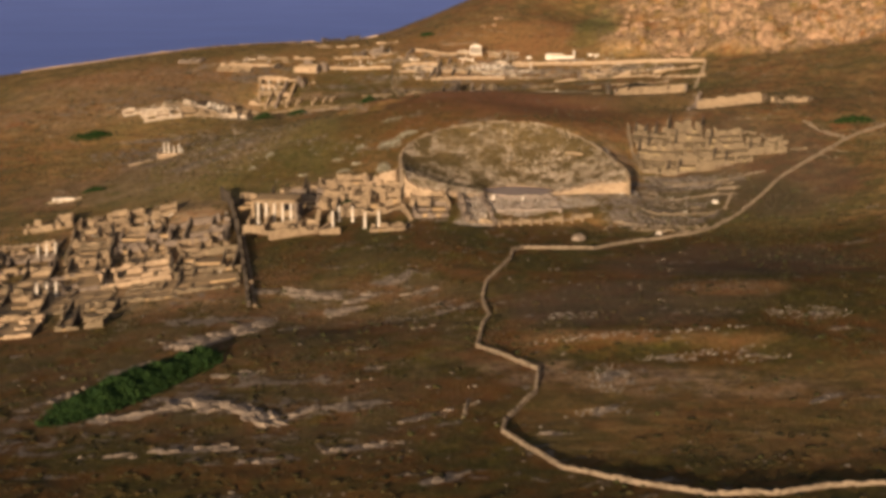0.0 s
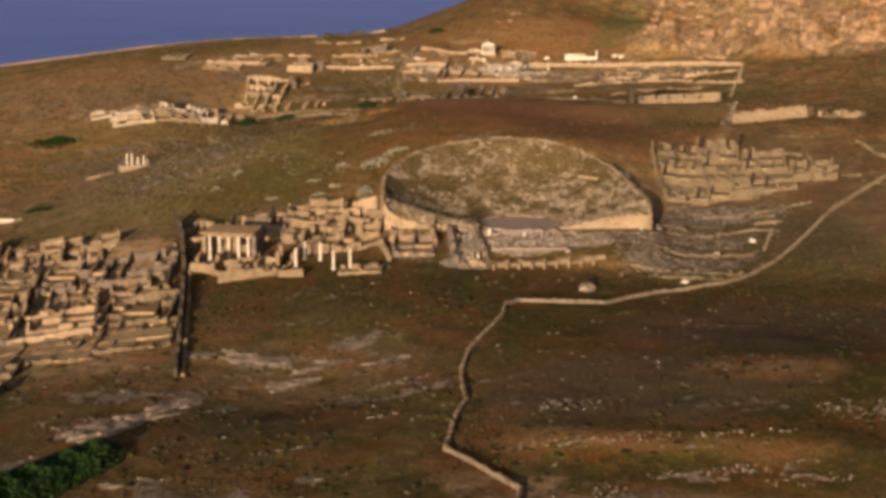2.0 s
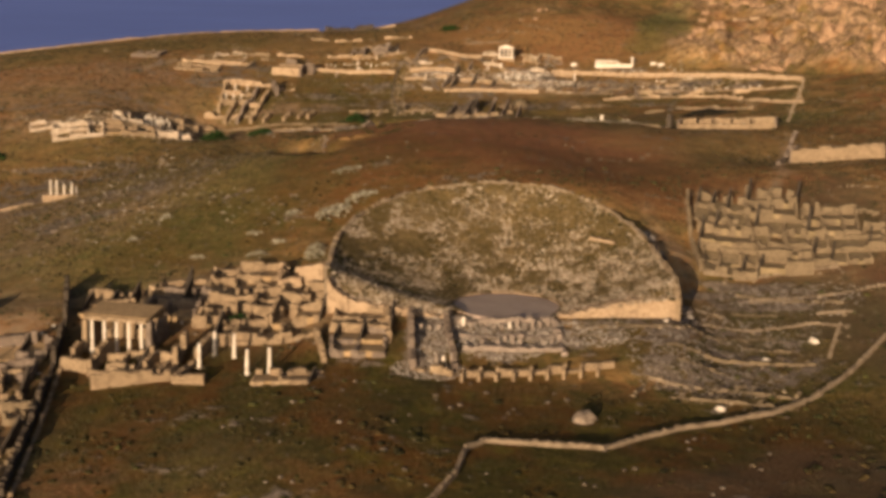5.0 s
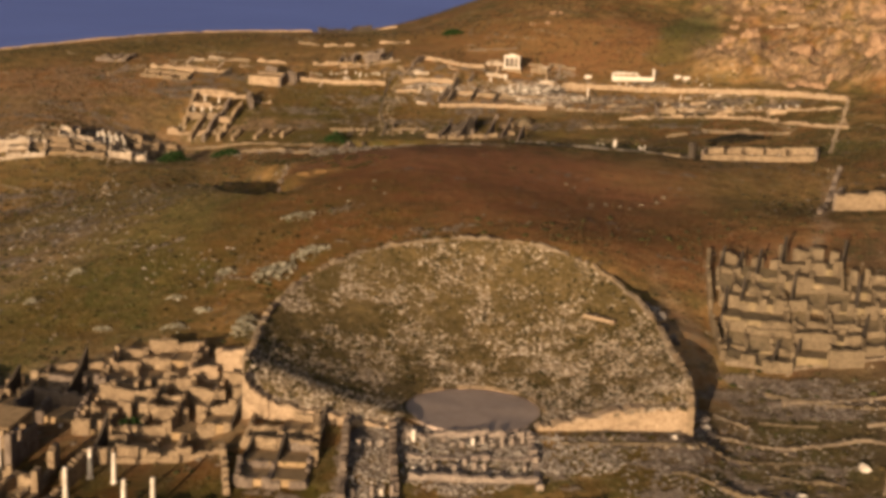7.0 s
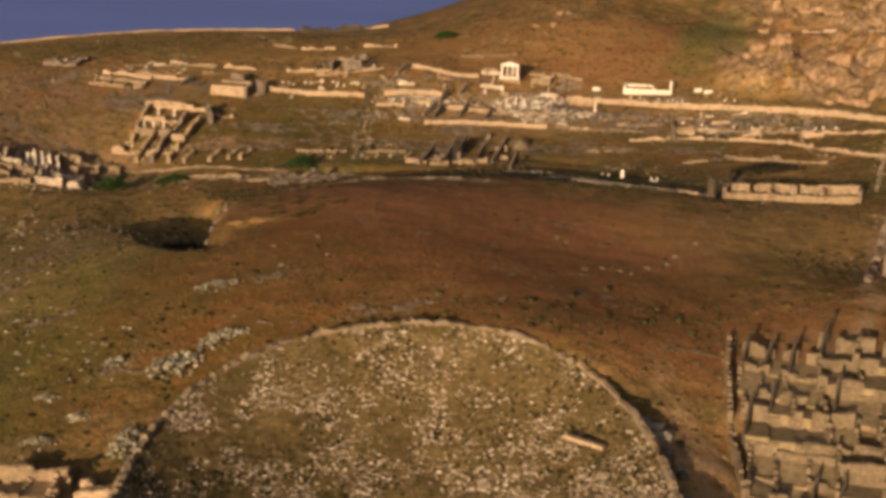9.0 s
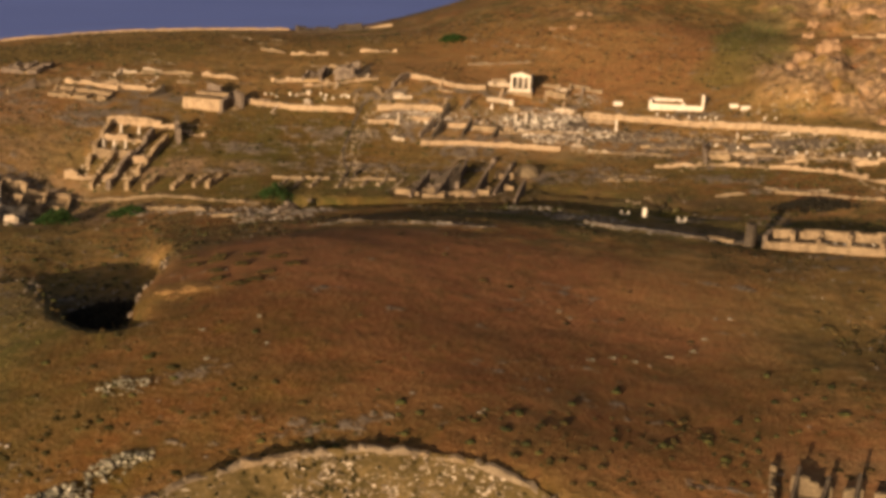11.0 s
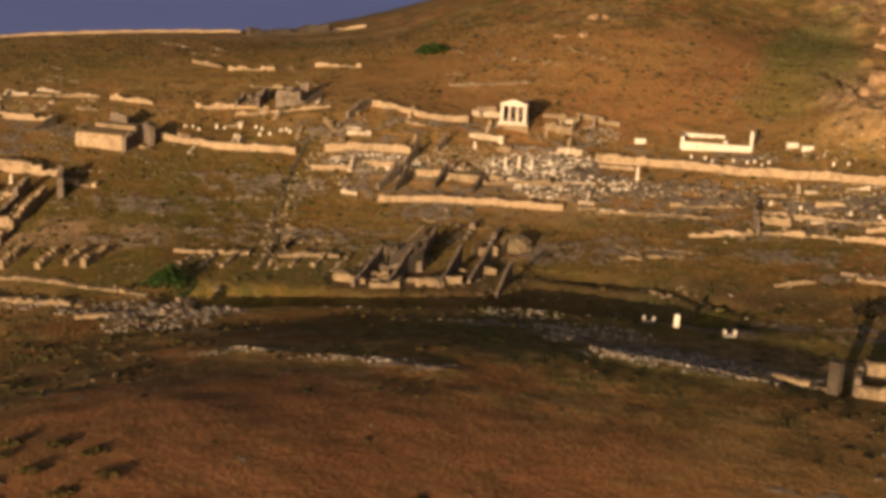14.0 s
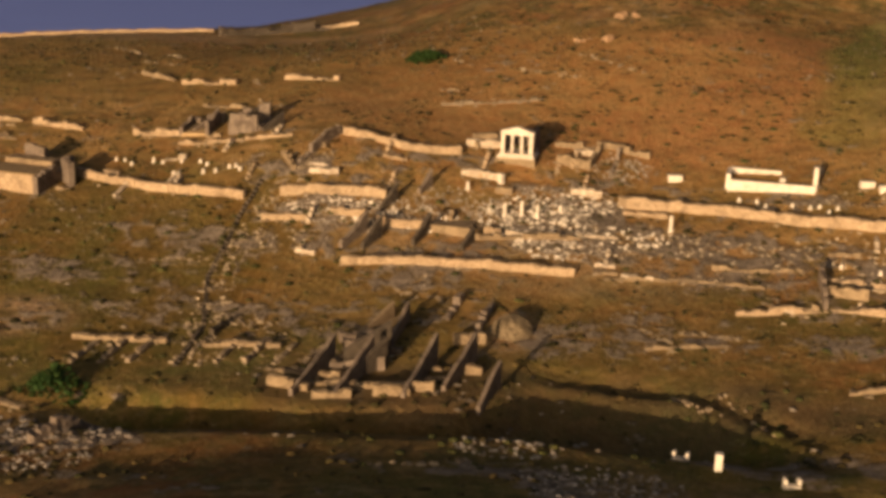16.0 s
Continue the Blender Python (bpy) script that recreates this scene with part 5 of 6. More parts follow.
def outcrop(x, y, length, width, tall, turn, seed, material=None):
    """A low ledge of bedrock: broken slabs heaped on each other, one mesh."""
    rng = random.Random(seed)
    at = frame_of((x, y), turn)
    ob = thing("rock_outcrop", "weathered granite ledge breaking through dry grass", "rock", "rock ledges", at=(x, y, ground_at(x, y)))
    for k in range(max(5, int(length * width * 0.34))):
        u, v = rng.uniform(-length / 2, length / 2), rng.gauss(0, width / 4)
        px, py = at(u, v)
        r = rng.uniform(0.25, 0.85) * min(width, 4.0) * 0.5
        part("rock_slab", *blob_data(px, py, ground_at(px, py) - 0.12, r * rng.uniform(1.1, 2.4), r * rng.uniform(0.6, 1.0), tall * rng.uniform(0.2, 0.55), seed * 31 + k, 9, 4, 0.42, radians(turn + rng.uniform(-20, 20))), material or ROCK, ob)
    return ob


def foreground_rocks():
    for k, (x, y, l, w, t, a) in enumerate(LEDGES):
        outcrop(x, y, l, w, t, a, 200 + k)
    # the pale broken edge of the quarry
    for k, (x, y, a) in enumerate(((-44.0, 90, 80), (-44.6, 100, 95), (-46.4, 111, 100), (-48.6, 121, 105))):
        outcrop(x, y, 9, 1.6, 0.9, a, 250 + k)
    outcrop(-36.3, 93.4, 7, 5, 0.7, 30, 260, GOLD_ROCK)


GOLD_ROCK = make_plain("ochre_pit_rock", (0.24, 0.13, 0.045), (0.40, 0.24, 0.09), 1.0, 0.95, 0.8, (0.12, 0.075, 0.03))


def leafy_data(cx, cy, rx, ry, tall, count, leaf, seed, turn=0.0):
    """A shrub's crown: many small leaf clumps over an uneven mound, open at the edge."""
    rng = random.Random(seed)
    at = frame_of((cx, cy), turn)
    verts, faces, spots = [], [], []
    for _ in range(count):
        t, r = rng.uniform(0, 2 * math.pi), math.sqrt(rng.random()) * rng.uniform(0.7, 1.25)
        u, v = rx * r * math.cos(t), ry * r * math.sin(t)
        spots.append((r, u, v, *at(u, v)))
    level = land(np.array([p[3] for p in spots]), np.array([p[4] for p in spots]))
    lumps = fbm(np.array([p[3] for p in spots]), np.array([p[4] for p in spots]), 3.2, seed, 2)
    for (r, u, v, x, y), z, lump in zip(spots, level, lumps):
        up = tall * max(0.05, 1 - r * r) ** 0.5 * rng.uniform(0.35, 1.0) * (0.45 + 1.1 * lump)
        c = Vector((x, y, float(z) + max(0.1, up)))
        q = Euler((rng.uniform(-0.9, 0.9), rng.uniform(-0.9, 0.9), rng.uniform(0, 6.28))).to_matrix()
        s = leaf * rng.uniform(0.6, 1.4)
        n = len(verts)
        for a, b, d in ((0, 0, 0.35), (1, 0.1, 0), (0.2, 0.9, -0.1), (-0.9, 0.3, 0), (-0.3, -0.9, -0.1), (0, 0, -0.4)):
            verts.append(c + q @ Vector((a * s, b * s, d * s)))
        faces += [(n, n + 1, n + 2), (n, n + 2, n + 3), (n, n + 3, n + 4), (n, n + 4, n + 1), (n + 5, n + 2, n + 1), (n + 5, n + 3, n + 2), (n + 5, n + 4, n + 3), (n + 5, n + 1, n + 4)]
    return verts, faces


def shrub(x, y, rx, ry, tall, label, group, seed, material=None, count=None, leaf=0.35, turn=0.0):
    z = ground_at(x, y)
    ob = thing("shrub", label, "shrub", group, at=(x, y, z))
    rng = random.Random(seed)
    for k in range(3):
        a = rng.uniform(0, 6.28)
        v, f = lathe_data([(0.12, -0.4), (0.09, 0.3 * tall), (0.03, 0.7 * tall)], 6)
        v = [(x + p + 0.35 * max(0, c) * math.cos(a), y + q + 0.35 * max(0, c) * math.sin(a), z + c) for p, q, c in v]
        part("stem", v, f, WOOD, ob)
    part("crown", *leafy_data(x, y, rx, ry, tall, count or int(60 + 28 * rx * ry), leaf, seed, turn), material or LEAF, ob)


def shrubs():
    g = "green shrubs"
    d = "dense dark green evergreen shrub on the dry slope"
    shrub(-73.0, -139.0, 6.0, 20.0, 2.4, "wide thicket of dark green evergreen shrub", g, 1, LEAF, 10000, 0.34, -23)
    shrub(-65.0, -125, 4.5, 7, 2.2, d, g, 2, LEAF, 1900, 0.34)
    shrub(-44.4, -5.0, 1.9, 1.7, 2.4, "dark green shrub grown up inside a ruin", g, 3)
    shrub(-48.6, 190.6, 3.6, 2.2, 2.4, d, g, 4)
    shrub(-76.5, 183.5, 3.8, 2.0, 1.8, d, g, 5)
    shrub(-89, 178, 4.0, 3.0, 2.6, d, g, 6)
    shrub(-148, 148, 7, 4, 2.2, d, g, 7)
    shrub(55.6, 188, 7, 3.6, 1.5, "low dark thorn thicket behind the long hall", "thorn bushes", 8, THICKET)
    shrub(-27, 298, 3.4, 2.6, 1.8, d, g, 9)
    shrub(104, 56, 6, 2.4, 1.4, d, g, 10)
    shrub(-126, 58, 3, 2, 1.4, d, g, 11)
    for k, (x, y) in enumerate(((-40.2, 108.4), (-37.2, 109.7), (-32.5, 106), (-32.6, 112.5), (-27.7, 101.2), (-33.8, 98.3), (-30.4, 95.7), (-28.5, 110.2), (-43.2, 116), (-28.5, 97.5), (-35.5, 103), (-38, 114), (-25, 105))):
        shrub(x, y, 1.1, 0.8, 0.32, "small dark thorn bush beside the pit", "thorn bushes", 40 + k, SCRUB, 60, 0.28)
    # near-black scrub added to deepen the quarry's shade
    shrub(-58, 118, 5.0, 9.0, 1.0, "near-black thorn scrub added as shade in the quarry pit", "thorn bushes", 60, THICKET, 1500, 0.36)
    for k, (x, y) in enumerate(((12.2, 101.3), (13.6, 99.6), (16.9, 83.8), (19.5, 86), (22.3, 85.8), (26.5, 89), (29.6, 91.9), (31.2, 97), (-24, 82), (-30, 78), (-27, 70), (-21, 74))):
        shrub(x, y, 0.45, 0.35, 0.35, "small pale dry tuft on the red knoll", "pale tufts", 120 + k, GREY_SHRUB, 14, 0.13)
    s = "silvery dry thorn shrub with pale leaves"
    h = "silvery shrubs"
    rng = random.Random(66)
    for k in range(4):
        shrub(rng.uniform(-78, -38), rng.uniform(24, 62), rng.uniform(0.8, 1.8), rng.uniform(0.6, 1.4), rng.uniform(0.6, 1.2), "small silvery thorn bush in dry grass", "silvery shrubs", 80 + k, GREY_SHRUB, 70, 0.26)
    shrub(-35.4, 43.6, 3.6, 2.4, 1.7, s, h, 21, GREY_SHRUB, 190, 0.34, 20)
    shrub(-30.6, 49.0, 3.6, 1.3, 1.2, s, h, 22, GREY_SHRUB, 130, 0.32, 30)
    shrub(-36.4, 27.6, 1.8, 3.0, 1.6, s, h, 23, GREY_SHRUB, 170, 0.3)
    shrub(-44.5, 33.5, 1.4, 0.9, 0.6, s, h, 24, GREY_SHRUB, 50, 0.26)
    shrub(-50.0, 38.0, 1.8, 0.8, 0.6, s, h, 25, GREY_SHRUB, 50, 0.26)
    shrub(-47.6, 28.0, 2.2, 1.0, 0.7, s, h, 26, GREY_SHRUB, 60, 0.26)
    shrub(-34.5, 64.0, 3.6, 1.6, 0.5, s, h, 27, GREY_SHRUB, 90, 0.22)


field_wall()
foreground_rocks()
shrubs()


# ---- the sanctuary terraces on the upper slope ----
def temple():
    """A small marble temple: steps, front of two columns between piers, gable, cella."""
    ob = thing("small_temple", "small white marble temple front with a gable", "temple", at=(-5.2, 255.2, 25.2))
    base = ground_at(-5.2, 255.6) + 0.25
    turn, mid = radians(-3), (-5.2, 255.4, base)

    def raised(verts):
        return turned([(0.89 * x, y, z if z < 0.55 else 0.55 + 0.73 * (z - 0.55)) for x, y, z in verts], turn, mid)

    def slab(name, x0, x1, y0, y1, z0, z1, material=MARBLE, label=""):
        v, f = box_data(x0, x1, y0, y1, z0, z1)
        part(name, raised(v), f, material, ob, label)

    slab("podium", -3.3, 3.3, -1.35, 6.4, -3.4, 0.0, STONE, "rough stone podium")
    slab("step", -3.1, 3.1, -1.2, 6.2, 0.004, 0.25)
    slab("step", -2.8, 2.8, -0.8, 6.0, 0.25, 0.55)
    for x in (-2.35, 2.35):
        slab("corner_pier", x - 0.32, x + 0.32, -0.35, 0.4, 0.55, 4.3)
    for x in (-0.8, 0.8):
        v, f = lathe_data([(0.3, 0.72), (0.29, 2.0), (0.25, 4.0)], 14)
        shaft = part("column", raised([(x + a, b, c) for a, b, c in v]), f, MARBLE, ob)
        for piece, profile in (("base", [(0.36, 0.55), (0.36, 0.7), (0.31, 0.74)]), ("capital", [(0.25, 3.98), (0.4, 4.12), (0.4, 4.3)])):
            v, f = lathe_data(profile, 14)
            part(piece, raised([(x + a, b, c) for a, b, c in v]), f, MARBLE, shaft)
    slab("architrave", -2.75, 2.75, -0.45, 0.45, 4.3, 4.95)
    v = [(-2.9, -0.5, 4.95), (2.9, -0.5, 4.95), (0, -0.5, 5.95), (-2.9, 0.5, 4.95), (2.9, 0.5, 4.95), (0, 0.5, 5.95)]
    part("gable", raised(v), [(0, 1, 2), (5, 4, 3), (0, 3, 4, 1), (1, 4, 5, 2), (2, 5, 3, 0)], MARBLE, ob)
    slab("cella_wall", 2.05, 2.7, 0.42, 5.8, 0.55, 4.6, DARK, "grey rubble side wall")
    slab("cella_wall", -2.7, -2.05, 0.42, 5.8, 0.55, 4.2, DARK)
    slab("back_wall", -2.05, 2.05, 5.2, 5.8, 0.55, 4.2, DARK)
    v, f = lathe_data([(0.5, -1.0), (0.5, 0.2), (0.42, 0.25), (0.42, 1.1), (0.5, 1.15), (0.5, 1.35)], 4)
    z = ground_at(-6.6, 249.6)
    tagged(new("altar", mesh_of("altar", [(-6.6 + a, 249.6 + b, z + c) for a, b, c in v], f, MARBLE)), "small square white marble altar block", "altar")


def marble_hall():
    """The white walled precinct with one tall upright."""
    ob = thing("marble_precinct", "roofless white marble walled precinct with a tall pier", "ruin", at=(31.4, 253, 24.6))
    g = ground_at(31, 252)

    def slab(name, x0, x1, y0, y1, z0, z1, m=MARBLE):
        v, f = box_data(x0, x1, y0, y1, z0, z1)
        part(name, turned(v, radians(-4), (31.4, 252.4, g)), f, m, ob)

    slab("front_wall", -6.1, 6.0, -0.3, 0.3, -1.2, 1.35)
    slab("back_wall", -6.1, 1.2, 4.6, 5.2, -0.5, 2.1)
    slab("back_wall", 1.6, 5.6, 4.5, 5.0, -0.5, 1.2)
    slab("side_wall", -6.4, -5.8, 0.3, 5.2, -1.0, 2.0)
    slab("tall_pier", 5.6, 6.2, 0.3, 1.6, -1.0, 3.9)
    slab("side_wall", 5.6, 6.2, 1.6, 5.0, -1.0, 1.5)
    slab("altar_block", 1.0, 1.8, 2.0, 3.2, -0.5, 1.6)
    slab("bench", -5.2, 0.6, 1.6, 2.4, -0.5, 0.75)


def terrace_house():
    """The squat house block on the left end of the terrace."""
    ob = thing("terrace_house", "squat ochre stone house block with a flat roof", "house", at=(-78.5, 246.5, 20.5))
    at = frame_of((-83.0, 241.8), -9)
    g = ground_at(-79, 243)
    v, f = box_data(0, 9.6, 0, 7.0, -1.5, 2.1)
    part("wall_block", turned(v, radians(-9), (-83.0, 241.8, g)), f, PALE, ob)
    v, f = box_data(0.35, 9.3, 0.35, 6.7, 2.104, 2.25)
    part("roof_slab", turned(v, radians(-9), (-83.0, 241.8, g)), f, FLOOR, ob)
    for a, b, tall in (((9.9, -0.2), (10.2, 9.0), 3.4), ((10.4, 8.6), (2.0, 9.4), 3.0), ((10.4, 6.5), (13.4, 4.0), 3.2)):
        part("rear_wall", *run_data([at(*a), at(*b)], tall, 0.8, int(tall * 77), 0.3), DARK, ob)
    v, f = box_data(0.6, 8.8, 6.0, 8.6, -0.5, 3.0)
    part("upper_room", turned(v, radians(-9), (-83.0, 241.8, g)), f, STONE, ob)


def sanctuary():
    g = "terrace walls of the sanctuary"
    pale = "long pale ashlar terrace wall on the hillside"
    rough = "broken rubble wall on the terrace"
    main_terraces = [([(10.4, 246.6), (24, 246.0), (36.5, 243.2), (48.8, 241.3), (66, 235.2), (78, 227), (88, 217)], 1.9, 1.2, PALE, pale), ([(-36.7, 240.6), (-21.7, 241.6)], 1.7, 1.0, PALE, pale),
            ([(-69.8, 247.6), (-56.6, 243.0), (-46, 240.8), (-41.6, 239.6)], 1.6, 1.0, PALE, pale), ([(-37.7, 234.8), (-31.3, 235.1)], 1.2, 0.9, PALE, rough), ([(-28.4, 236.7), (-23.6, 236.9)], 1.3, 0.9, PALE, rough),
            ([(-24.3, 225.9), (-11.7, 227.4), (-2.5, 227.8), (6.2, 227.4)], 1.5, 1.0, PALE, pale), ([(-21.7, 235.5), (-15.4, 235.8)], 1.6, 0.9, PALE, rough), ([(-31.5, 256.8), (-21.9, 254.6), (-13.5, 256.2)], 1.5, 0.9, PALE, rough)]
    west_terraces = [([(-8.4, 234.9), (6.1, 237.0)], 1.0, 0.9, STONE, rough), ([(-32.1, 257.2), (-35.9, 247.4)], 2.2, 0.9, DARK, rough), ([(-39.2, 250.6), (-36.2, 246.0)], 1.2, 0.9, STONE, rough),
            ([(-116.1, 253.6), (-104, 252.6), (-91.3, 252.2)], 1.6, 0.9, PALE, rough), ([(-126, 242), (-118, 254)], 1.5, 0.9, STONE, rough), ([(-85.5, 266.4), (-76.0, 264.0)], 1.5, 0.9, PALE, rough), ([(-67.1, 262.9), (-58.4, 262.2)], 1.7, 0.9, PALE, rough),
            ([(-58.0, 258.5), (-43.0, 257.0)], 1.0, 0.9, PALE, rough), ([(-113.4, 264.4), (-99.5, 266.0), (-87.9, 267.2)], 0.9, 0.8, STONE, rough), ([(-77.5, 294.0), (-70, 290)], 0.9, 0.8, STONE, rough), ([(-68, 288), (-58, 287.5)], 1.0, 0.8, PALE, rough)]
    east_terraces = [([(-50, 290), (-40, 288.5)], 1.0, 0.8, PALE, rough), ([(26.5, 219.4), (38.2, 221.0), (47.2, 218.6), (55.7, 214.6), (64, 209.6), (83, 187.5)], 1.2, 0.9, PALE, rough),
            ([(37.3, 229.0), (42, 227.5), (56.0, 222.5), (66, 218.5), (85, 210)], 1.0, 0.8, PALE, rough), ([(37.2, 221.4), (37.0, 229.0)], 2.4, 0.8, DARK, rough), ([(37.6, 225.0), (42.4, 223.4)], 1.9, 0.8, STONE, rough),
            ([(23.5, 230.9), (35.0, 231.1)], 0.7, 0.8, STONE, rough), ([(0.6, 256.8), (5.4, 256.5), (6.6, 263)], 1.8, 0.8, STONE, rough), ([(-0.3, 262.4), (8.0, 263.4), (14.0, 261.0)], 1.3, 0.8, STONE, rough)]
    small_walls = [([(9.4, 262), (8.6, 255.2)], 1.6, 0.8, DARK, rough), ([(-12.6, 261.0), (-9.0, 262)], 1.6, 0.8, STONE, rough), ([(-60, 276), (-52, 274)], 0.8, 0.7, STONE, rough), ([(-20, 275), (-4, 279)], 0.6, 0.7, FIELD, rough),
            ([(47.4, 218.8), (47.7, 224.2)], 0.8, 0.7, STONE, rough), ([(57.0, 214.4), (57.8, 221)], 0.8, 0.7, STONE, rough), ([(66.0, 208), (66.6, 218)], 0.8, 0.7, STONE, rough), ([(83, 187.5), (85.2, 210)], 0.8, 0.7, STONE, rough),
            ([(10, 226.5), (20, 228), (30, 226.6)], 0.5, 0.7, STONE, rough), ([(16, 209), (26, 211)], 0.5, 0.7, STONE, rough), ([(38.3, 199.8), (44.2, 201.0)], 0.8, 0.7, STONE, rough), ([(48, 204), (60, 199)], 0.6, 0.7, FIELD, rough)]
    for k, (pts, tall, thick, m, lab) in enumerate(main_terraces + west_terraces + east_terraces + small_walls):
        wall_line(pts, tall, thick * 0.7, lab, g, 1100 + k, m, "terrace_wall" if m is PALE else "ruined_wall", "wall", 0.2 if k < 8 else 0.36, whole=k < 8)
    # short lengths of room wall between the terraces
    rng = random.Random(97)
    for k, (x0, x1, y0, y1, n) in enumerate(((-34, 18, 227, 262, 30), (-72, -40, 242, 268, 12), (24, 82, 214, 240, 14), (-120, -84, 244, 272, 12))):
        for q in range(n):
            x, y = rng.uniform(x0, x1), rng.uniform(y0, y1)
            t, half = radians(-5) + (math.pi / 2 if rng.random() < 0.4 else 0) + rng.gauss(0, 0.06), rng.uniform(1.0, 3.2)
            u, v = math.cos(t) * half, math.sin(t) * half
            if k == 2 and y > 246 - 0.5 * x + 18:
                continue
            wall_line([(x - u, y - v), (x + u, y + v)], rng.uniform(0.5, 1.4), 0.55, "short broken length of room wall", g, 1250 + 40 * k + q, rng.choice((PALE, STONE, LIME)), "ruined_wall", "wall", 0.3)
    # steep cross walls, coloured dark all over for the side away from the sun
    s = "leaning grey slab walls"
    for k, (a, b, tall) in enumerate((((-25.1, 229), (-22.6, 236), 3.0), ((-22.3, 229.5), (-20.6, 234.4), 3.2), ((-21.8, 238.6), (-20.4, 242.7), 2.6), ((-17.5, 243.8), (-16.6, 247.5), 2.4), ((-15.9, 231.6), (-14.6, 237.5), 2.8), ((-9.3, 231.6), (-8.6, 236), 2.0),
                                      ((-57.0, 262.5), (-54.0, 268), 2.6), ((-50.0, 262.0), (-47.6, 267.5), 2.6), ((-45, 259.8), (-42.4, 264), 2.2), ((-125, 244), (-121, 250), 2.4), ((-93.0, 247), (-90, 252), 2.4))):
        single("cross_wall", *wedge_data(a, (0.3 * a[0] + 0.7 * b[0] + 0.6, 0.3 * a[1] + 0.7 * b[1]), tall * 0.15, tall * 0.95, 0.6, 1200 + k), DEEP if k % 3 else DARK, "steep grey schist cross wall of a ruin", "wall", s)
    house((-59, 261.5), -4, [4.4, 4.0, 4.6], [5.6], 2.8, 1290, "dark broken house standing behind the terrace", g, DARK, 0.9)
    house((-116, 243), -5, [4.4, 5.0, 4.6], [4.6], 1.6, 1291, "low ruined house on the end of the terrace", g, STONE, 0.7)
    house((-136, 262), -8, [5.0, 4.6], [4.6, 4.2], 1.5, 1292, "low ruined house on the end of the terrace", g, DARK, 0.7)
    ob = thing("cistern_block", "squarish ochre masonry platform on the terrace", "platform", at=(-11, 236, 19.5))
    v, f = box_data(-3.0, 3.2, -1.4, 3.0, -2.5, 0.9)
    part("platform", turned(v, radians(-6), (-11.8, 236.6, ground_at(-11.8, 236))), f, STONE, ob)
    # columns and broken shafts
    for x, y, t in ((-4.9, 241.4, 2.3), (-2.6, 242.0, 2.4), (-0.4, 241.8, 2.2), (-11, 247, 1.4), (2.6, 244, 1.2)):
        column(x, y, t, 0.24, "short white marble column on the temple terrace", "temple columns", capital=False)
    column(17.9, 240.2, 2.5, 0.28, "single white column below the terrace wall", "temple columns", capital=False)
    rng = random.Random(31)
    for k in range(17):
        x, y = -66 + k * 1.55, 252.6 - k * 0.22 + rng.gauss(0, 0.6)
        rng.random() < 0.55 and column(x, y, rng.choice((0.3, 0.5, 0.9, 1.1)), 0.2, "short broken white column stump in a row", "column stumps", capital=False)
    for k in range(14):
        x, y = -56 + k * 0.95, 247.6 + rng.uniform(-0.8, 0.8) + (k % 2) * 0.8
        rng.random() < 0.6 and column(x, y, rng.choice((0.3, 0.6, 0.9)), 0.22, "short broken white column stump in a row", "column stumps", capital=False)
    for k in range(26):
        x, y = 24.6 + k * 1.2, 249.6 - k * 0.16 + rng.gauss(0, 0.45)
        rng.random() < 0.5 and column(x, y, rng.choice((0.25, 0.5, 0.8)), 0.2, "short broken white column stump in a row", "column stumps", capital=False)
    for k in range(16):
        x, y = 40 + k * 2.3 + rng.uniform(-0.4, 0.4), 231.5 - k * 0.9 + rng.uniform(-0.6, 0.6)
        rng.random() < 0.6 and column(x, y, rng.choice((0.3, 0.6, 0.9)), 0.22, "short broken white column stump in a row", "column stumps", capital=False)
    scatter_blocks([(-0.5, 241.5, 8.5, 7), (4, 247, 8, 4), (10, 257.5, 5, 3.5), (-12, 243, 6, 4), (-20, 239, 7, 3), (4, 234, 6, 3), (-28, 238, 8, 4)], 1500, 0.2, 51, GREY_RUBBLE, "paving_rubble", "grey and white marble fragments over paving")
    scatter_blocks([(-1, 241, 8, 6), (4, 246, 7, 3), (12, 238, 6, 3), (-16, 238, 6, 3), (-26, 238, 9, 2.5), (2, 234, 5, 2.5)], 330, 0.3, 57, MARBLE, "marble_fragment", "white marble fragments lying over paving")
    scatter_blocks([(-34, 231, 6, 3), (6.5, 233, 4, 2), (40, 236, 22, 4), (56, 231, 18, 6), (20, 236, 12, 4), (60, 226, 20, 4), (-108, 258, 12, 5), (52, 250, 14, 3)], 520, 0.24, 52, RUBBLE, "marble_fragment", "white marble fragments strewn on the terrace")
    for x, y in ((17.9, 254.8), (44.5, 253.8), (47, 252.6)):
        v, f = box_data(-1.0, 1.0, -0.5, 0.5, -0.5, 0.8)
        single("marble_block", turned(v, 0.2, (x, y, ground_at(x, y))), f, MARBLE, "squared white marble block in the grass", "block", "marble blocks")


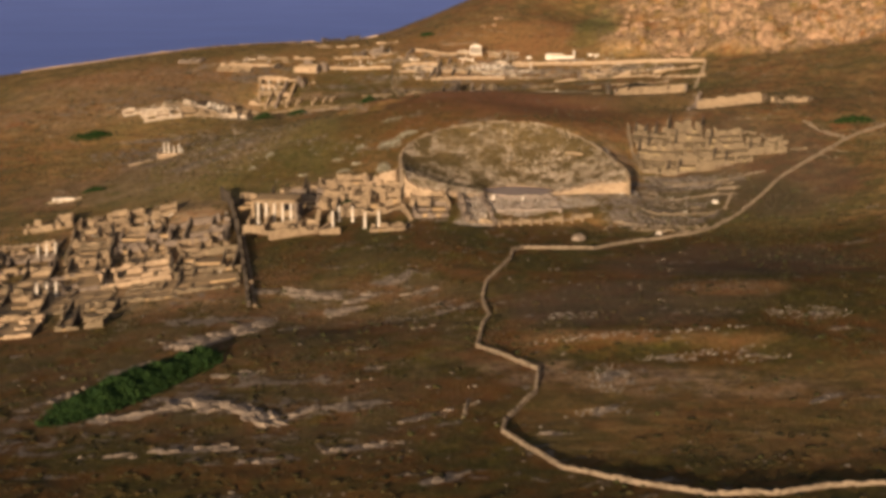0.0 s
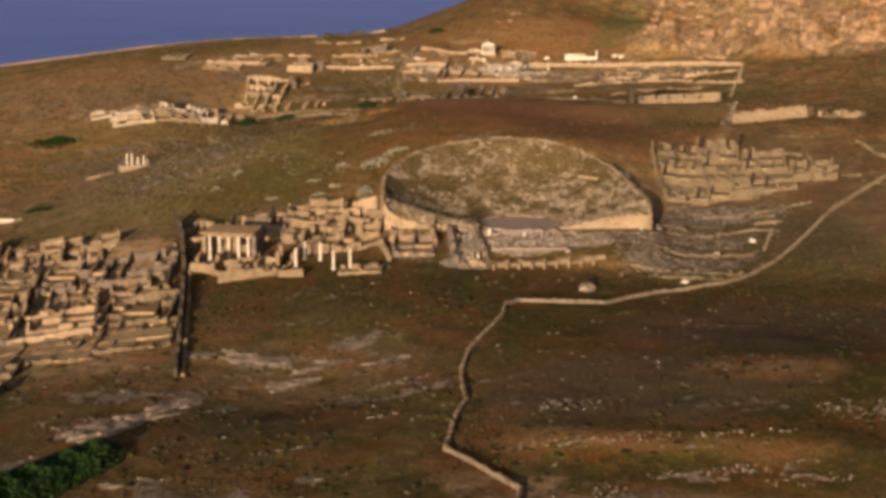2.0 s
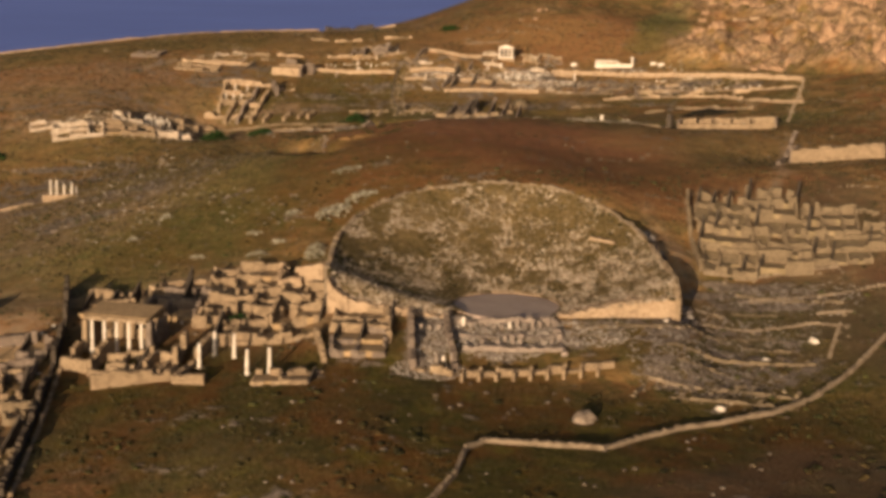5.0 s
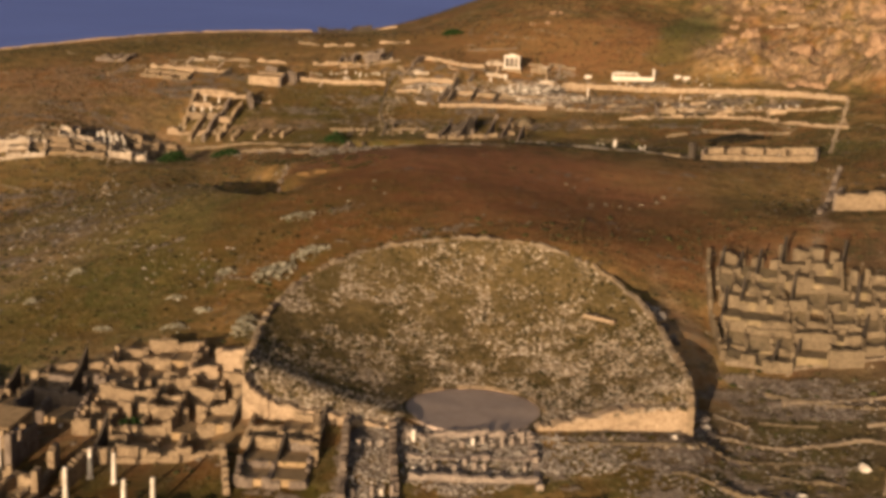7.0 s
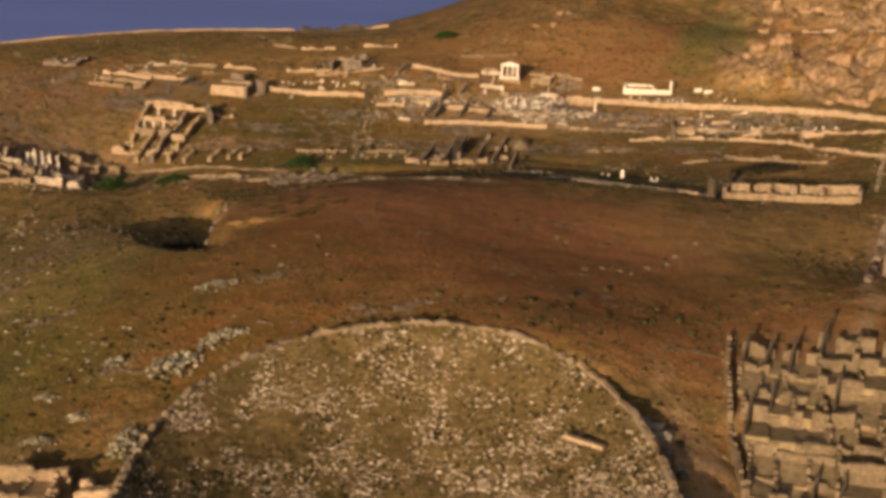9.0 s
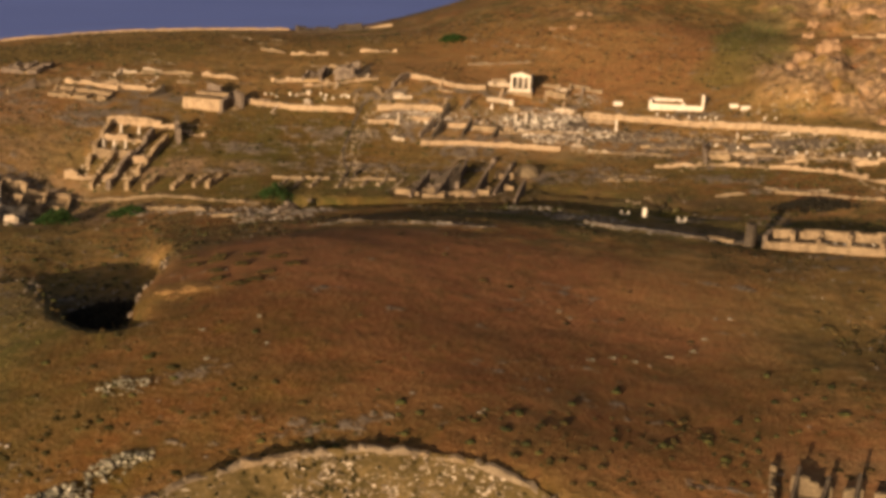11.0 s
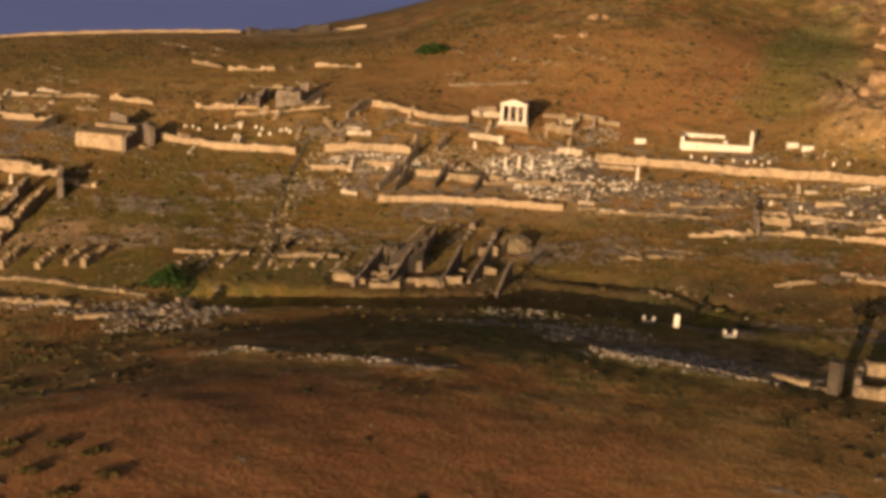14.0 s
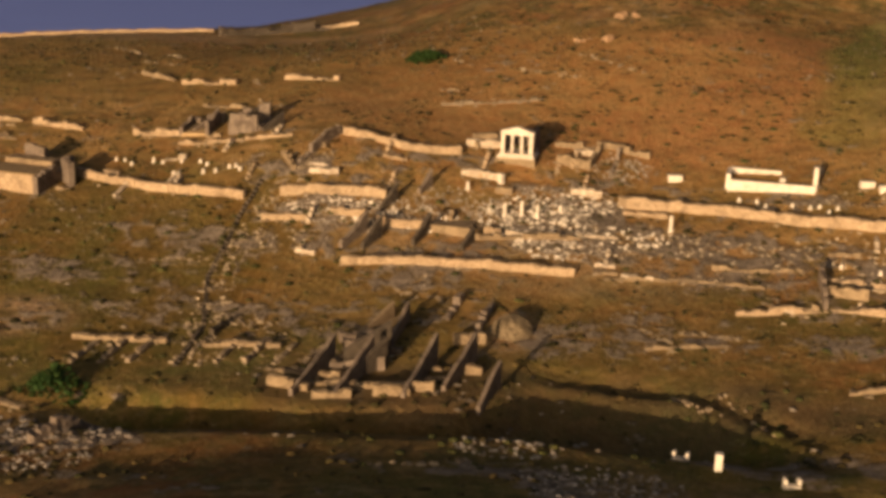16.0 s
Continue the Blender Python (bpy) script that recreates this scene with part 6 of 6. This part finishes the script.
def streambed():
    """The stepped gully that runs up between the terraces."""
    g = "gully walls"
    for k, (pts, tall) in enumerate((([(-36.9, 197.7), (-36.9, 207.7), (-40.6, 220.5), (-41.0, 234.9), (-40.4, 244.2)], 0.5), ([(-35.8, 202.5), (-33.6, 211)], 1.6))):
        wall_line(pts, tall, 0.6, "low stone wall lining a dry gully", g, 1300 + k, DEEP, "gully_wall", "wall", 0.2)
        WALL_LINES.pop()
    rng = random.Random(83)
    line = [(-33, 251), (-36.5, 243), (-38, 236), (-39, 224), (-37.6, 212), (-36.4, 205), (-35.6, 198)]
    pieces = []
    for a, b in zip(line, line[1:]):
        for _ in range(int(math.dist(a, b) * 5)):
            f, off = rng.random(), rng.choice((-1.5, 1.5, 0)) + rng.gauss(0, 0.35)
            x, y, r = a[0] + (b[0] - a[0]) * f + off, a[1] + (b[1] - a[1]) * f, rng.uniform(0.14, 0.4)
            pieces.append(blob_data(x, y, ground_at(x, y) - 0.05, r * 1.3, r, r * 0.8, len(pieces), 5, 3, 0.3, rng.uniform(0, 3)))
    single("gully_stones", *joined(pieces), FIELDWORK, "stepped line of stones along a dry gully", "stones", kind="stuff")
    for k in range(8):
        x = -49.5 + k * 3.4 + (7 if k > 2 else 0)
        wall_line([(x, 197.4 + 0.3 * k), (x + 1.1, 203.5 + 0.2 * k)], 0.8, 0.6, "low ruined shop wall on the slope", "shop walls", 1320 + k, FIELD, "shop_wall", "wall")
    for k, pts in enumerate(([(-52, 204), (-40, 203.6)], [(-36, 203), (-26, 203.6)], [(-26, 197.6), (-17, 196.4)])):
        wall_line(pts, 0.8, 0.8, "low ruined shop wall on the slope", "shop walls", 1340 + k, STONE, "shop_wall", "wall")


def gorge_houses():
    """Tall fins of wall beside the hollow."""
    ob = thing("hollow_house", "ruined house with tall dark leaning cross walls", "ruin", at=(-9, 202, 13))
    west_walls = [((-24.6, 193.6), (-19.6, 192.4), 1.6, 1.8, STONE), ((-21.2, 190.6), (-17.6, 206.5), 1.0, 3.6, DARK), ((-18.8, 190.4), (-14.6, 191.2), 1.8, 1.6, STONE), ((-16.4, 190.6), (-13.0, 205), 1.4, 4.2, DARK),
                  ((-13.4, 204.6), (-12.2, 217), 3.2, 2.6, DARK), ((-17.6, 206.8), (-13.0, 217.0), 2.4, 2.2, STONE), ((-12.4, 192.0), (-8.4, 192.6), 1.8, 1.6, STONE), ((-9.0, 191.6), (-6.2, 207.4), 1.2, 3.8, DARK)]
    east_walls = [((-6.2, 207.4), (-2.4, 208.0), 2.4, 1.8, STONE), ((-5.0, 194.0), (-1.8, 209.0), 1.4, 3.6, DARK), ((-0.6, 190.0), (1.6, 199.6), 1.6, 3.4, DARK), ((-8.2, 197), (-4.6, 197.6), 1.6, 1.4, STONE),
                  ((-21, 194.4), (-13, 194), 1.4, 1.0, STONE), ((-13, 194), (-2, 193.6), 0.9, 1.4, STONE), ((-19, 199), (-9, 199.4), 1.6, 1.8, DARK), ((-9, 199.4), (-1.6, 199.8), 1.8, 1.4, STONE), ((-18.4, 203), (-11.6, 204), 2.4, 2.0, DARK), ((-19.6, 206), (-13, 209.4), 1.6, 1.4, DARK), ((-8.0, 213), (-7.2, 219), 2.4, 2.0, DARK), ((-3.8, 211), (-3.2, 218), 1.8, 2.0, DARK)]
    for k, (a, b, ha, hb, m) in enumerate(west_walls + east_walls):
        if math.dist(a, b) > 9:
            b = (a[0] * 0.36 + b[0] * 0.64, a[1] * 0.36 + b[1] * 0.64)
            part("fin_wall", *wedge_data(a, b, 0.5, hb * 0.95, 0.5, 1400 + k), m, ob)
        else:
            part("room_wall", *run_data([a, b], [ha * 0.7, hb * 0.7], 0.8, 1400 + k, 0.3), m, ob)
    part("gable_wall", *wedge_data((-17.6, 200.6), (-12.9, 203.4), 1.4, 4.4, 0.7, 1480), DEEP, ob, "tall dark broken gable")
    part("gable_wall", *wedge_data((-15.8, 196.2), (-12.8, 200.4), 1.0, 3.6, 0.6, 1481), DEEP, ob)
    # a round rubble-faced mound on the bank
    rng = random.Random(212)
    z = ground_at(0.2, 211)
    pieces = [blob_data(0.2, 211.5, z - 0.4, 2.6, 2.6, 2.4, 5, 18, 7, 0.06)]
    for k in range(150):
        t, up = rng.uniform(0, 6.28), rng.uniform(0.1, 1.4)
        r = 2.55 * math.sin(math.pi / 2 - up * 0.9)
        pieces.append(blob_data(0.2 + r * math.cos(t), 211.5 + r * math.sin(t), z - 0.45 + 2.4 * math.sin(up * 0.9), 0.22, 0.2, 0.14, k, 5, 3, 0.3, t))
    single("stone_mound", *joined(pieces), DUN, "round mound of tan rubble on the bank", "mound")
    # a dark bank and pale marbles in the hollow
    for k, (x, y) in enumerate(((20.7, 180.5), (24.2, 177.6), (30.9, 175.4))):
        z = ground_at(x, y)
        v, f = joined([box_data(-0.8, 0.8, -0.35, 0.35, -0.4, 0.3), box_data(-0.8, -0.5, -0.35, 0.35, 0.45, 0.95), box_data(0.5, 0.8, -0.35, 0.35, 0.45, 0.95)] if k != 1 else [box_data(-0.35, 0.35, -0.35, 0.35, -0.4, 1.7)])
        single("marble_fragment", turned(v, -0.2 + 0.2 * k, (x, y, z)), f, MARBLE, ("white marble bench-shaped fragment in the hollow", "upright white marble fragment in the hollow")[k == 1], "fragment", "marbles in the hollow")
    scatter_blocks([(14, 171, 8, 4), (24, 161, 9, 3.5), (35, 157, 8, 3), (4, 178, 6, 3)], 520, 0.22, 61, GREY_RUBBLE, "stony_strip", "pale stony strip along the hollow")
    scatter_blocks([(-52, 180, 9, 4), (-68, 184, 9, 3), (-40, 178, 6, 3)], 260, 0.34, 62, DARK_STONE, "stony_strip", "pale stones along a track")
    for k, (a, b, t) in enumerate((((-44.6, 176.5), (-41.0, 185), 2.0), ((-57, 176.5), (-50, 178), 1.0), ((-74, 186), (-58, 182), 1.0), ((-98, 199.5), (-73, 194.6), 0.7), ((-73, 194.6), (-50, 186), 0.7))):
        wall_line([a, b], t, 1.0, "rough stone wall beside the valley track", "track walls", 1450 + k, STONE if k else DARK, "track_wall", "wall")


def valley_ruins():
    """Bright ruins in the valley, left of the knoll."""
    g = "valley ruins"
    for k, (x, y, a, w, d, h) in enumerate(((-131, 160, 18, [5, 5, 4], [5, 5], 2.2), (-118, 166, 16, [5, 4.4, 5], [5, 5], 2.4), (-119, 179, 14, [4.4, 5, 4.4], [4.6, 5], 2.8), (-104, 172, 12, [4.6, 4.6], [5, 5.2], 2.6), (-105, 186, 12, [5, 4.4, 4.6], [5, 4.6], 3.0),
                                            (-140, 168, 20, [4.4, 4.4], [4.6], 1.8))):
        house((x, y), a, w, d, 0.82 * h, 600 + k, "pale ruined house in the valley", g, (LIME, STONE, LIME)[k % 3], 0.72, 0.3, thick=0.42)
    for k in range(9):
        column(-111 + (k % 5) * 1.7, 186 + (k // 5) * 4 + 0.3 * (k % 5), 3.0, 0.26, "white column of a valley house", "valley columns")
    # stepped house with the long white back wall
    ob = thing("stepped_house", "hillside house ruin with a long white rear wall", "ruin", at=(-88, 215, 12))
    for k, (a, b, ha, hb, m) in enumerate((((-96.6, 229.0), (-80.6, 229.8), 2.0, 2.0, PALE), ((-80.6, 229.2), (-77.4, 221), 3.2, 3.0, DARK), ((-84.2, 224), (-86.6, 201.6), 2.4, 2.2, DARK), ((-80.4, 222), (-82.2, 200.4), 2.2, 2.0, STONE), ((-79.7, 227), (-72.8, 225.9), 1.0, 0.8, PALE),
                                           ((-95.4, 227.6), (-94.2, 210), 1.6, 1.8, STONE), ((-94.4, 221), (-84.8, 221.6), 1.4, 1.4, PALE), ((-94.0, 214), (-85.6, 214.4), 1.8, 1.6, STONE), ((-97.6, 205.6), (-86.4, 206.6), 2.0, 2.0, PALE), ((-90.6, 202), (-89.4, 213), 2.0, 2.0, STONE),
                                           ((-84.8, 212), (-81.6, 212.4), 1.8, 1.8, PALE), ((-78, 199), (-76.6, 204), 1.4, 1.6, STONE), ((-71.6, 197.6), (-70, 203), 1.4, 1.6, STONE), ((-67.2, 198.2), (-65.8, 203.4), 1.4, 1.6, STONE), ((-64, 197.2), (-62.6, 203), 1.4, 1.6, STONE))):
        part("ruin_wall", *run_data([a, b], [ha, hb], 0.9, 1500 + k, 0.3), m, ob)
    for x, y in ((-93.5, 218), (-91, 217.6), (-88.6, 218.2), (-92, 225), (-88, 225.4)):
        column(x, y, 2.0, 0.24, "white column of a valley house", "valley columns", capital=False)
    # the few columns standing alone further down
    ob = thing("lone_shrine", "low ruined shrine with three white columns", "ruin", at=(-111, 106, 1))
    z = ground_at(-111, 106)
    v, f = box_data(-4.6, 4.6, -2.2, 2.2, -2.2, 0.9)
    part("platform", turned(v, radians(22), (-111, 106, z)), f, PALE, ob)
    for k, (u, w, t) in enumerate(((-2.6, -1.2, 3.6), (-1.2, -1.2, 3.6), (0.6, -1.0, 2.4), (2.4, -1.0, 2.8), (3.6, 0.4, 1.6))):
        x, y = frame_of((-111, 106), 22)(u, w)
        v, f = lathe_data([(0.3, 0.88), (0.28, 1.2), (0.24, t + 0.7), (0.34, t + 0.8), (0.34, t + 0.9)], 10)
        part("column", [(x + a, y + b, z + c) for a, b, c in v], f, MARBLE, ob)
    wall_line([(-124, 99), (-117, 103)], 0.8, 0.9, "low pale wall near the shrine", "valley walls", 1555, PALE)
    scatter_blocks([(-133, 50, 5, 2.5)], 70, 0.6, 63, RUBBLE, "marble_heap", "heap of white marble fragments")
    scatter_blocks([(-112, 178, 20, 14), (-88, 212, 8, 10)], 420, 0.36, 64, RUBBLE, "valley_rubble", "pale fallen stones among the valley ruins")
    for k in range(3):
        v, f = box_data(-1.4, 1.4, -0.5, 0.5, -0.4, 0.9)
        x, y = -131 - 2.4 * k, 49 + 1.6 * k
        single("marble_block", turned(v, 0.4 * k, (x, y, ground_at(x, y))), f, MARBLE, "squared white marble block in the grass", "block", "marble blocks")


def shoulder_ruins():
    """Ruined enclosures on the shoulder to the right of the knoll."""
    ob = thing("long_hall", "long roofless ochre hall with cross walls", "ruin", at=(56, 151, 16.5))
    at = frame_of((43.6, 152.8), -13)
    part("front_wall", *run_data([at(0, 0), at(25.5, 0)], 1.5, 0.8, 1600, 0.1, whole=True), STONE, ob)
    part("back_wall", *run_data([at(0, 6.6), at(25.5, 6.6)], 2.6, 0.8, 1601, 0.1, whole=True), STONE, ob)
    for k, u in enumerate((0, 4.4, 8.6, 13.5, 18.6, 25.5)):
        part("cross_wall", *run_data([at(u, 0), at(u, 6.6)], 2.4 if k % 2 == 0 else 2.8, 0.7, 1610 + k, 0.12, whole=True), DARK if k in (0, 5) else STONE, ob)
    part("tower_stub", *run_data([at(-2.4, -1.2), at(-2.2, 2.6)], 3.6, 1.2, 1620, 0.3), DEEP, ob)
    for k in range(6):
        x, y = at(9.6 + k * 1.5, 3.0)
        column(x, y, 1.6, 0.24, "short white column inside the long hall", "hall columns", capital=False)
    part("step_wall", *run_data([at(-12, 2.0), at(-2.6, 0.6)], 0.7, 0.8, 1622, 0.25), STONE, ob)
    ob = thing("walled_enclosure", "ochre masonry enclosure with a high front wall", "ruin", at=(74, 96, 16))
    at = frame_of((64.4, 97.6), -22)
    for k, (a, b, t, m) in enumerate((((0, 0), (20.5, 0), 3.6, STONE), ((0, 0), (-1.6, 14), 3.4, DARK), ((20.5, 0), (21, 12), 2.6, STONE), ((-1.6, 14), (21, 12), 2.2, STONE), ((4.4, 1), (4.0, 9), 2.4, DARK), ((8.4, 2.2), (7.6, 13), 2.6, STONE), ((8.2, 6.2), (20.8, 6.0), 2.2, STONE),
                                      ((24, 1), (34, 3), 1.6, STONE), ((34, 3), (35, 11), 1.4, STONE), ((24, 1), (24, 10), 1.6, STONE), ((29, 2), (29, 10), 1.2, STONE), ((24, 10), (35, 11), 1.2, STONE))):
        part("enclosure_wall", *run_data([at(*a), at(*b)], t, 0.9, 1630 + k, 0.25, whole=k == 0), m, ob)
    wall_line([(60, 89.7), (63.6, 103), (68.4, 122), (72, 136)], 1.4, 1.0, "dark wall edging a footpath", "footpath walls", 1650, DARK)
    wall_line([(50, 201), (60, 196), (69, 190)], 0.8, 0.8, "broken rubble wall on the shoulder", "footpath walls", 1651, STONE)
    wall_line([(88, 217), (84, 200), (78, 178), (74, 160)], 0.5, 0.8, "low wall along a hillside track", "footpath walls", 1652, FIELD)


def crag_data(x, y, r, seed):
    """A crag of several split upright blocks with steep faces and broken tops."""
    rng = random.Random(seed)
    pieces = []
    for _ in range(rng.randint(3, 6)):
        px, py = x + rng.gauss(0, 0.8) * r, y + rng.gauss(0, 0.6) * r
        sides, w, d, tall = rng.randint(5, 7), r * rng.uniform(0.5, 1.1), r * rng.uniform(0.4, 0.8), r * rng.uniform(0.5, 1.3)
        verts = []
        sx, sy = rng.uniform(-0.35, 0.35), rng.uniform(-0.1, 0.5)
        jit = [rng.uniform(0.75, 1.25) for _ in range(sides)]
        for f, up in ((1.12, -1.6), (1.0, 0.35 * tall), (0.92, 0.8 * tall), (0.6, tall)):
            for m in range(sides):
                a = 2 * math.pi * m / sides
                g = f * jit[m] * rng.uniform(0.93, 1.07)
                u, v = w * g * math.cos(a), d * g * math.sin(a)
                verts.append((u + 0.12 * up, v + 0.15 * max(up, 0), up + (sx * u + sy * v if up > 0 else 0) + rng.uniform(-0.08, 0.08) * tall))
        faces = [(k * sides + m, k * sides + (m + 1) % sides, (k + 1) * sides + (m + 1) % sides, (k + 1) * sides + m) for k in range(3) for m in range(sides)]
        faces.append(tuple(range(3 * sides, 4 * sides)))
        pieces.append((turned(verts, rng.uniform(-0.5, 0.5), (px, py, ground_at(px, py))), faces))
    return joined(pieces)


def mountain():
    """Crags and a built path on the mountain's flank."""
    g = "mountain path"
    wall_line([(77, 304.2), (86, 303), (95, 299.5), (102, 302.4), (109, 304.6), (118, 305.2), (128, 308)], 1.3, 1.8, "raised stone path climbing the mountain", g, 1700, PALE, "path_wall", "path", 0.15, 1.6)
    rng = random.Random(71)
    n = 0
    spots = [(72, 312, 12, 9), (74, 290, 9, 9), (70, 262, 12, 10), (92, 246, 14, 12), (108, 268, 14, 12), (124, 222, 16, 16), (118, 296, 16, 12), (146, 250, 18, 26), (6, 317, 9, 5), (3, 304, 4, 2)]
    for cx, cy, rx, ry in spots:
        for _ in range(int(2 + rx * ry / 75)):
            x, y = cx + rng.uniform(-rx, rx), cy + rng.uniform(-ry, ry)
            r = rng.uniform(1.0, 2.6) if cx > 20 else rng.uniform(0.35, 0.8)
            single("crag", *crag_data(x, y, r, 3000 + n), CRAG, "sunlit orange granite crag on the mountain", "rock", "mountain crags")
            n += 1
    # near-black stone stands in for this stretch's shaded face and its scrub
    wall_line([(-58, 353), (-66, 351), (-73, 347), (-79, 342)], 2.6, 1.6, "dark drystone wall along the ridge", "ridge walls", 1710, DEEP)
    single("ridge_wall", *run_data([(-215, 296), (-187, 306), (-160, 321), (-136, 333), (-113, 341), (-98, 347), (-83, 350)], 0.75, 0.9, 1711, 0.12, 1.4, whole=True), PALE, "pale drystone wall along the ridge", "wall", "ridge walls")
    single("ridge_wall", *run_data([(-77, 352), (-64, 354), (-52, 355)], 0.7, 0.9, 1712, 0.12, 1.4, whole=True), PALE, "pale drystone wall along the ridge", "wall", "ridge walls")


def stray_walls():
    """Short lines of tumbled stones: what is left of field walls and terrace edges on the slopes."""
    rng = random.Random(55)
    for k, (x0, x1, y0, y1, n) in enumerate(((-58, 80, 200, 226, 9), (-110, 60, 258, 318, 10), (-180, -70, 60, 330, 26), (70, 110, 20, 200, 6), (-20, 60, 150, 200, 4))):
        for m in range(n):
            x, y = rng.uniform(x0, x1), rng.uniform(y0, y1)
            dx, dy = float(land(np.array([x + 2]), np.array([y]), False)[0] - land(np.array([x - 2]), np.array([y]), False)[0]), float(land(np.array([x]), np.array([y + 2]), False)[0] - land(np.array([x]), np.array([y - 2]), False)[0])
            t = math.atan2(dx, -dy) + rng.gauss(0, 0.25)
            half, bend = rng.uniform(2.0, 7.0), rng.uniform(-0.08, 0.08)
            pieces = []
            for q in range(int(half * 4)):
                u = rng.uniform(-half, half)
                off = rng.gauss(0, 0.3) + bend * u * u / half
                px, py = x + math.cos(t) * u - math.sin(t) * off, y + math.sin(t) * u + math.cos(t) * off
                r = rng.uniform(0.16, 0.42)
                pieces.append(blob_data(px, py, ground_at(px, py) - 0.05, r * rng.uniform(1.0, 1.6), r, r * 0.8, 40 * m + q, 5, 3, 0.3, t + rng.uniform(-0.5, 0.5)))
            single("tumbledown_wall", *joined(pieces), FIELDWORK, "low tumbledown line of fieldstones along the slope", "wall", "tumbledown walls")


def wall_rubble():
    """Fallen stones at the feet of all the ruined walls."""
    rng = random.Random(91)
    pts = []
    for line in WALL_LINES:
        for a, b in zip(line, line[1:]):
            d = math.dist(a, b)
            for _ in range(int(d * 1.1)):
                f, off = rng.random(), rng.gauss(0, 1.1)
                pts.append((a[0] + (b[0] - a[0]) * f - (b[1] - a[1]) / d * off, a[1] + (b[1] - a[1]) * f + (b[0] - a[0]) / d * off))
    zs = land(np.array([p[0] for p in pts]), np.array([p[1] for p in pts]))
    pieces = []
    for k, ((x, y), z) in enumerate(zip(pts, zs)):
        r = rng.uniform(0.12, 0.36)
        pieces.append(blob_data(x, y, z - 0.05, r * rng.uniform(0.9, 1.6), r, r * 0.8, k, 5, 3, 0.3, rng.uniform(0, 3)))
    single("wall_rubble", *joined(pieces), FIELDWORK, "fallen stones along the foot of ruined walls", "stones", kind="stuff")


FIELDWORK = make_mixed("tumbled_fieldstone", ((0.13, 0.095, 0.06), (0.26, 0.195, 0.12), (0.44, 0.34, 0.22)), 0.9)
CRAG = make_plain("orange_granite_crag", (0.23, 0.14, 0.076), (0.44, 0.28, 0.16), 1.6, 0.95, 0.9, (0.12, 0.08, 0.055))
temple()
marble_hall()
terrace_house()
sanctuary()
streambed()
gorge_houses()
valley_ruins()
shoulder_ruins()
mountain()
stray_walls()
wall_rubble()



# ---- ground cover: scrub tufts and loose stones ----
def scatter_cover(name, count, seed, material, label, low, high, thick=0.5, stones=False, span=(-215, 330), flat=0.6):
    """Small clumps over the slopes, thinned by a patchy noise; one joined mesh."""
    rng = np.random.RandomState(seed)
    x, y = rng.uniform(-180, 125, count * 3), rng.uniform(span[0], span[1], count * 3)
    chance = fbm(x, y, 26, seed + 5) * 0.6 + fbm(x, y, 7, seed + 9) * 0.4
    knoll = (np.hypot((x + 2) / 50, (y - 105) / 42) < 1) & (rng.uniform(0, 1, len(x)) < 0.93)
    ok = (chance > thick) & ~knoll & (bowl(x, y) > 1.06) & ~((np.abs(x) < 26) & (y > -26) & (y < 4)) & ((y > -20) | (rng.uniform(0, 1, len(x)) < 0.45))
    x, y = x[ok][:count], y[ok][:count]
    z = land(x, y)
    n = len(x)
    size = rng.uniform(low, high, n) * rng.uniform(0.6, 1.3, n)
    sides = 5
    ang = rng.uniform(0, 6.28, n)
    rings = []
    for r, up in ((1.0, -0.15), (0.85 if stones else 0.95, 0.35)):
        for m in range(sides):
            g = rng.uniform(0.65, 1.25, n)
            t = ang + 2 * math.pi * m / sides
            rings.append(np.stack([x + size * r * g * np.cos(t), y + size * r * g * np.sin(t), z + size * up * (0.6 if stones else flat) * rng.uniform(0.6, 1.3, n)], -1))
    rings.append(np.stack([x + size * 0.2 * rng.uniform(-1, 1, n), y, z + size * (0.4 if stones else flat) * rng.uniform(0.7, 1.2, n)], -1))
    verts = np.stack(rings, 1).reshape(-1, 3)
    k = 2 * sides + 1
    tri = []
    for m in range(sides):
        a, b, c, d = m, (m + 1) % sides, sides + m, sides + (m + 1) % sides
        tri += [(a, b, d), (a, d, c), (c, d, 2 * sides)]
    tri = (np.array(tri)[None] + (np.arange(n) * k)[:, None, None]).reshape(-1, 3)
    me = bpy.data.meshes.new(name)
    me.vertices.add(len(verts))
    me.vertices.foreach_set("co", verts.ravel())
    me.loops.add(tri.size)
    me.loops.foreach_set("vertex_index", tri.ravel().astype(np.int32))
    me.polygons.add(len(tri))
    me.polygons.foreach_set("loop_start", np.arange(0, tri.size, 3, dtype=np.int32))
    me.update(calc_edges=True)
    me.materials.append(material)
    tagged(new(name, me), label, "ground cover", kind="stuff")


FIELDSTONE = make_mixed("dull_fieldstone", ((0.10, 0.075, 0.05), (0.18, 0.14, 0.10), (0.30, 0.245, 0.18)), 0.9)
scatter_cover("dry_scrub", 11000, 4, SCRUB, "dry brown and olive scrub tufts over the slopes", 0.2, 0.55, 0.5)
scatter_cover("green_scrub", 5000, 14, GREEN_TUFT, "small dark green tufts over the slopes", 0.25, 0.6, 0.56)
scatter_cover("field_stone", 5000, 24, FIELDSTONE, "loose grey fieldstones over the slopes", 0.18, 0.5, 0.54, True)
scatter_cover("low_bush", 6500, 34, LOW_BUSH, "low cushions of olive and russet scrub", 0.2, 0.75, 0.5, span=(-215, -25), flat=0.4)
scatter_cover("low_bush", 4500, 44, LOW_BUSH, "low cushions of olive and russet scrub", 0.25, 0.7, 0.5, span=(30, 330), flat=0.34)
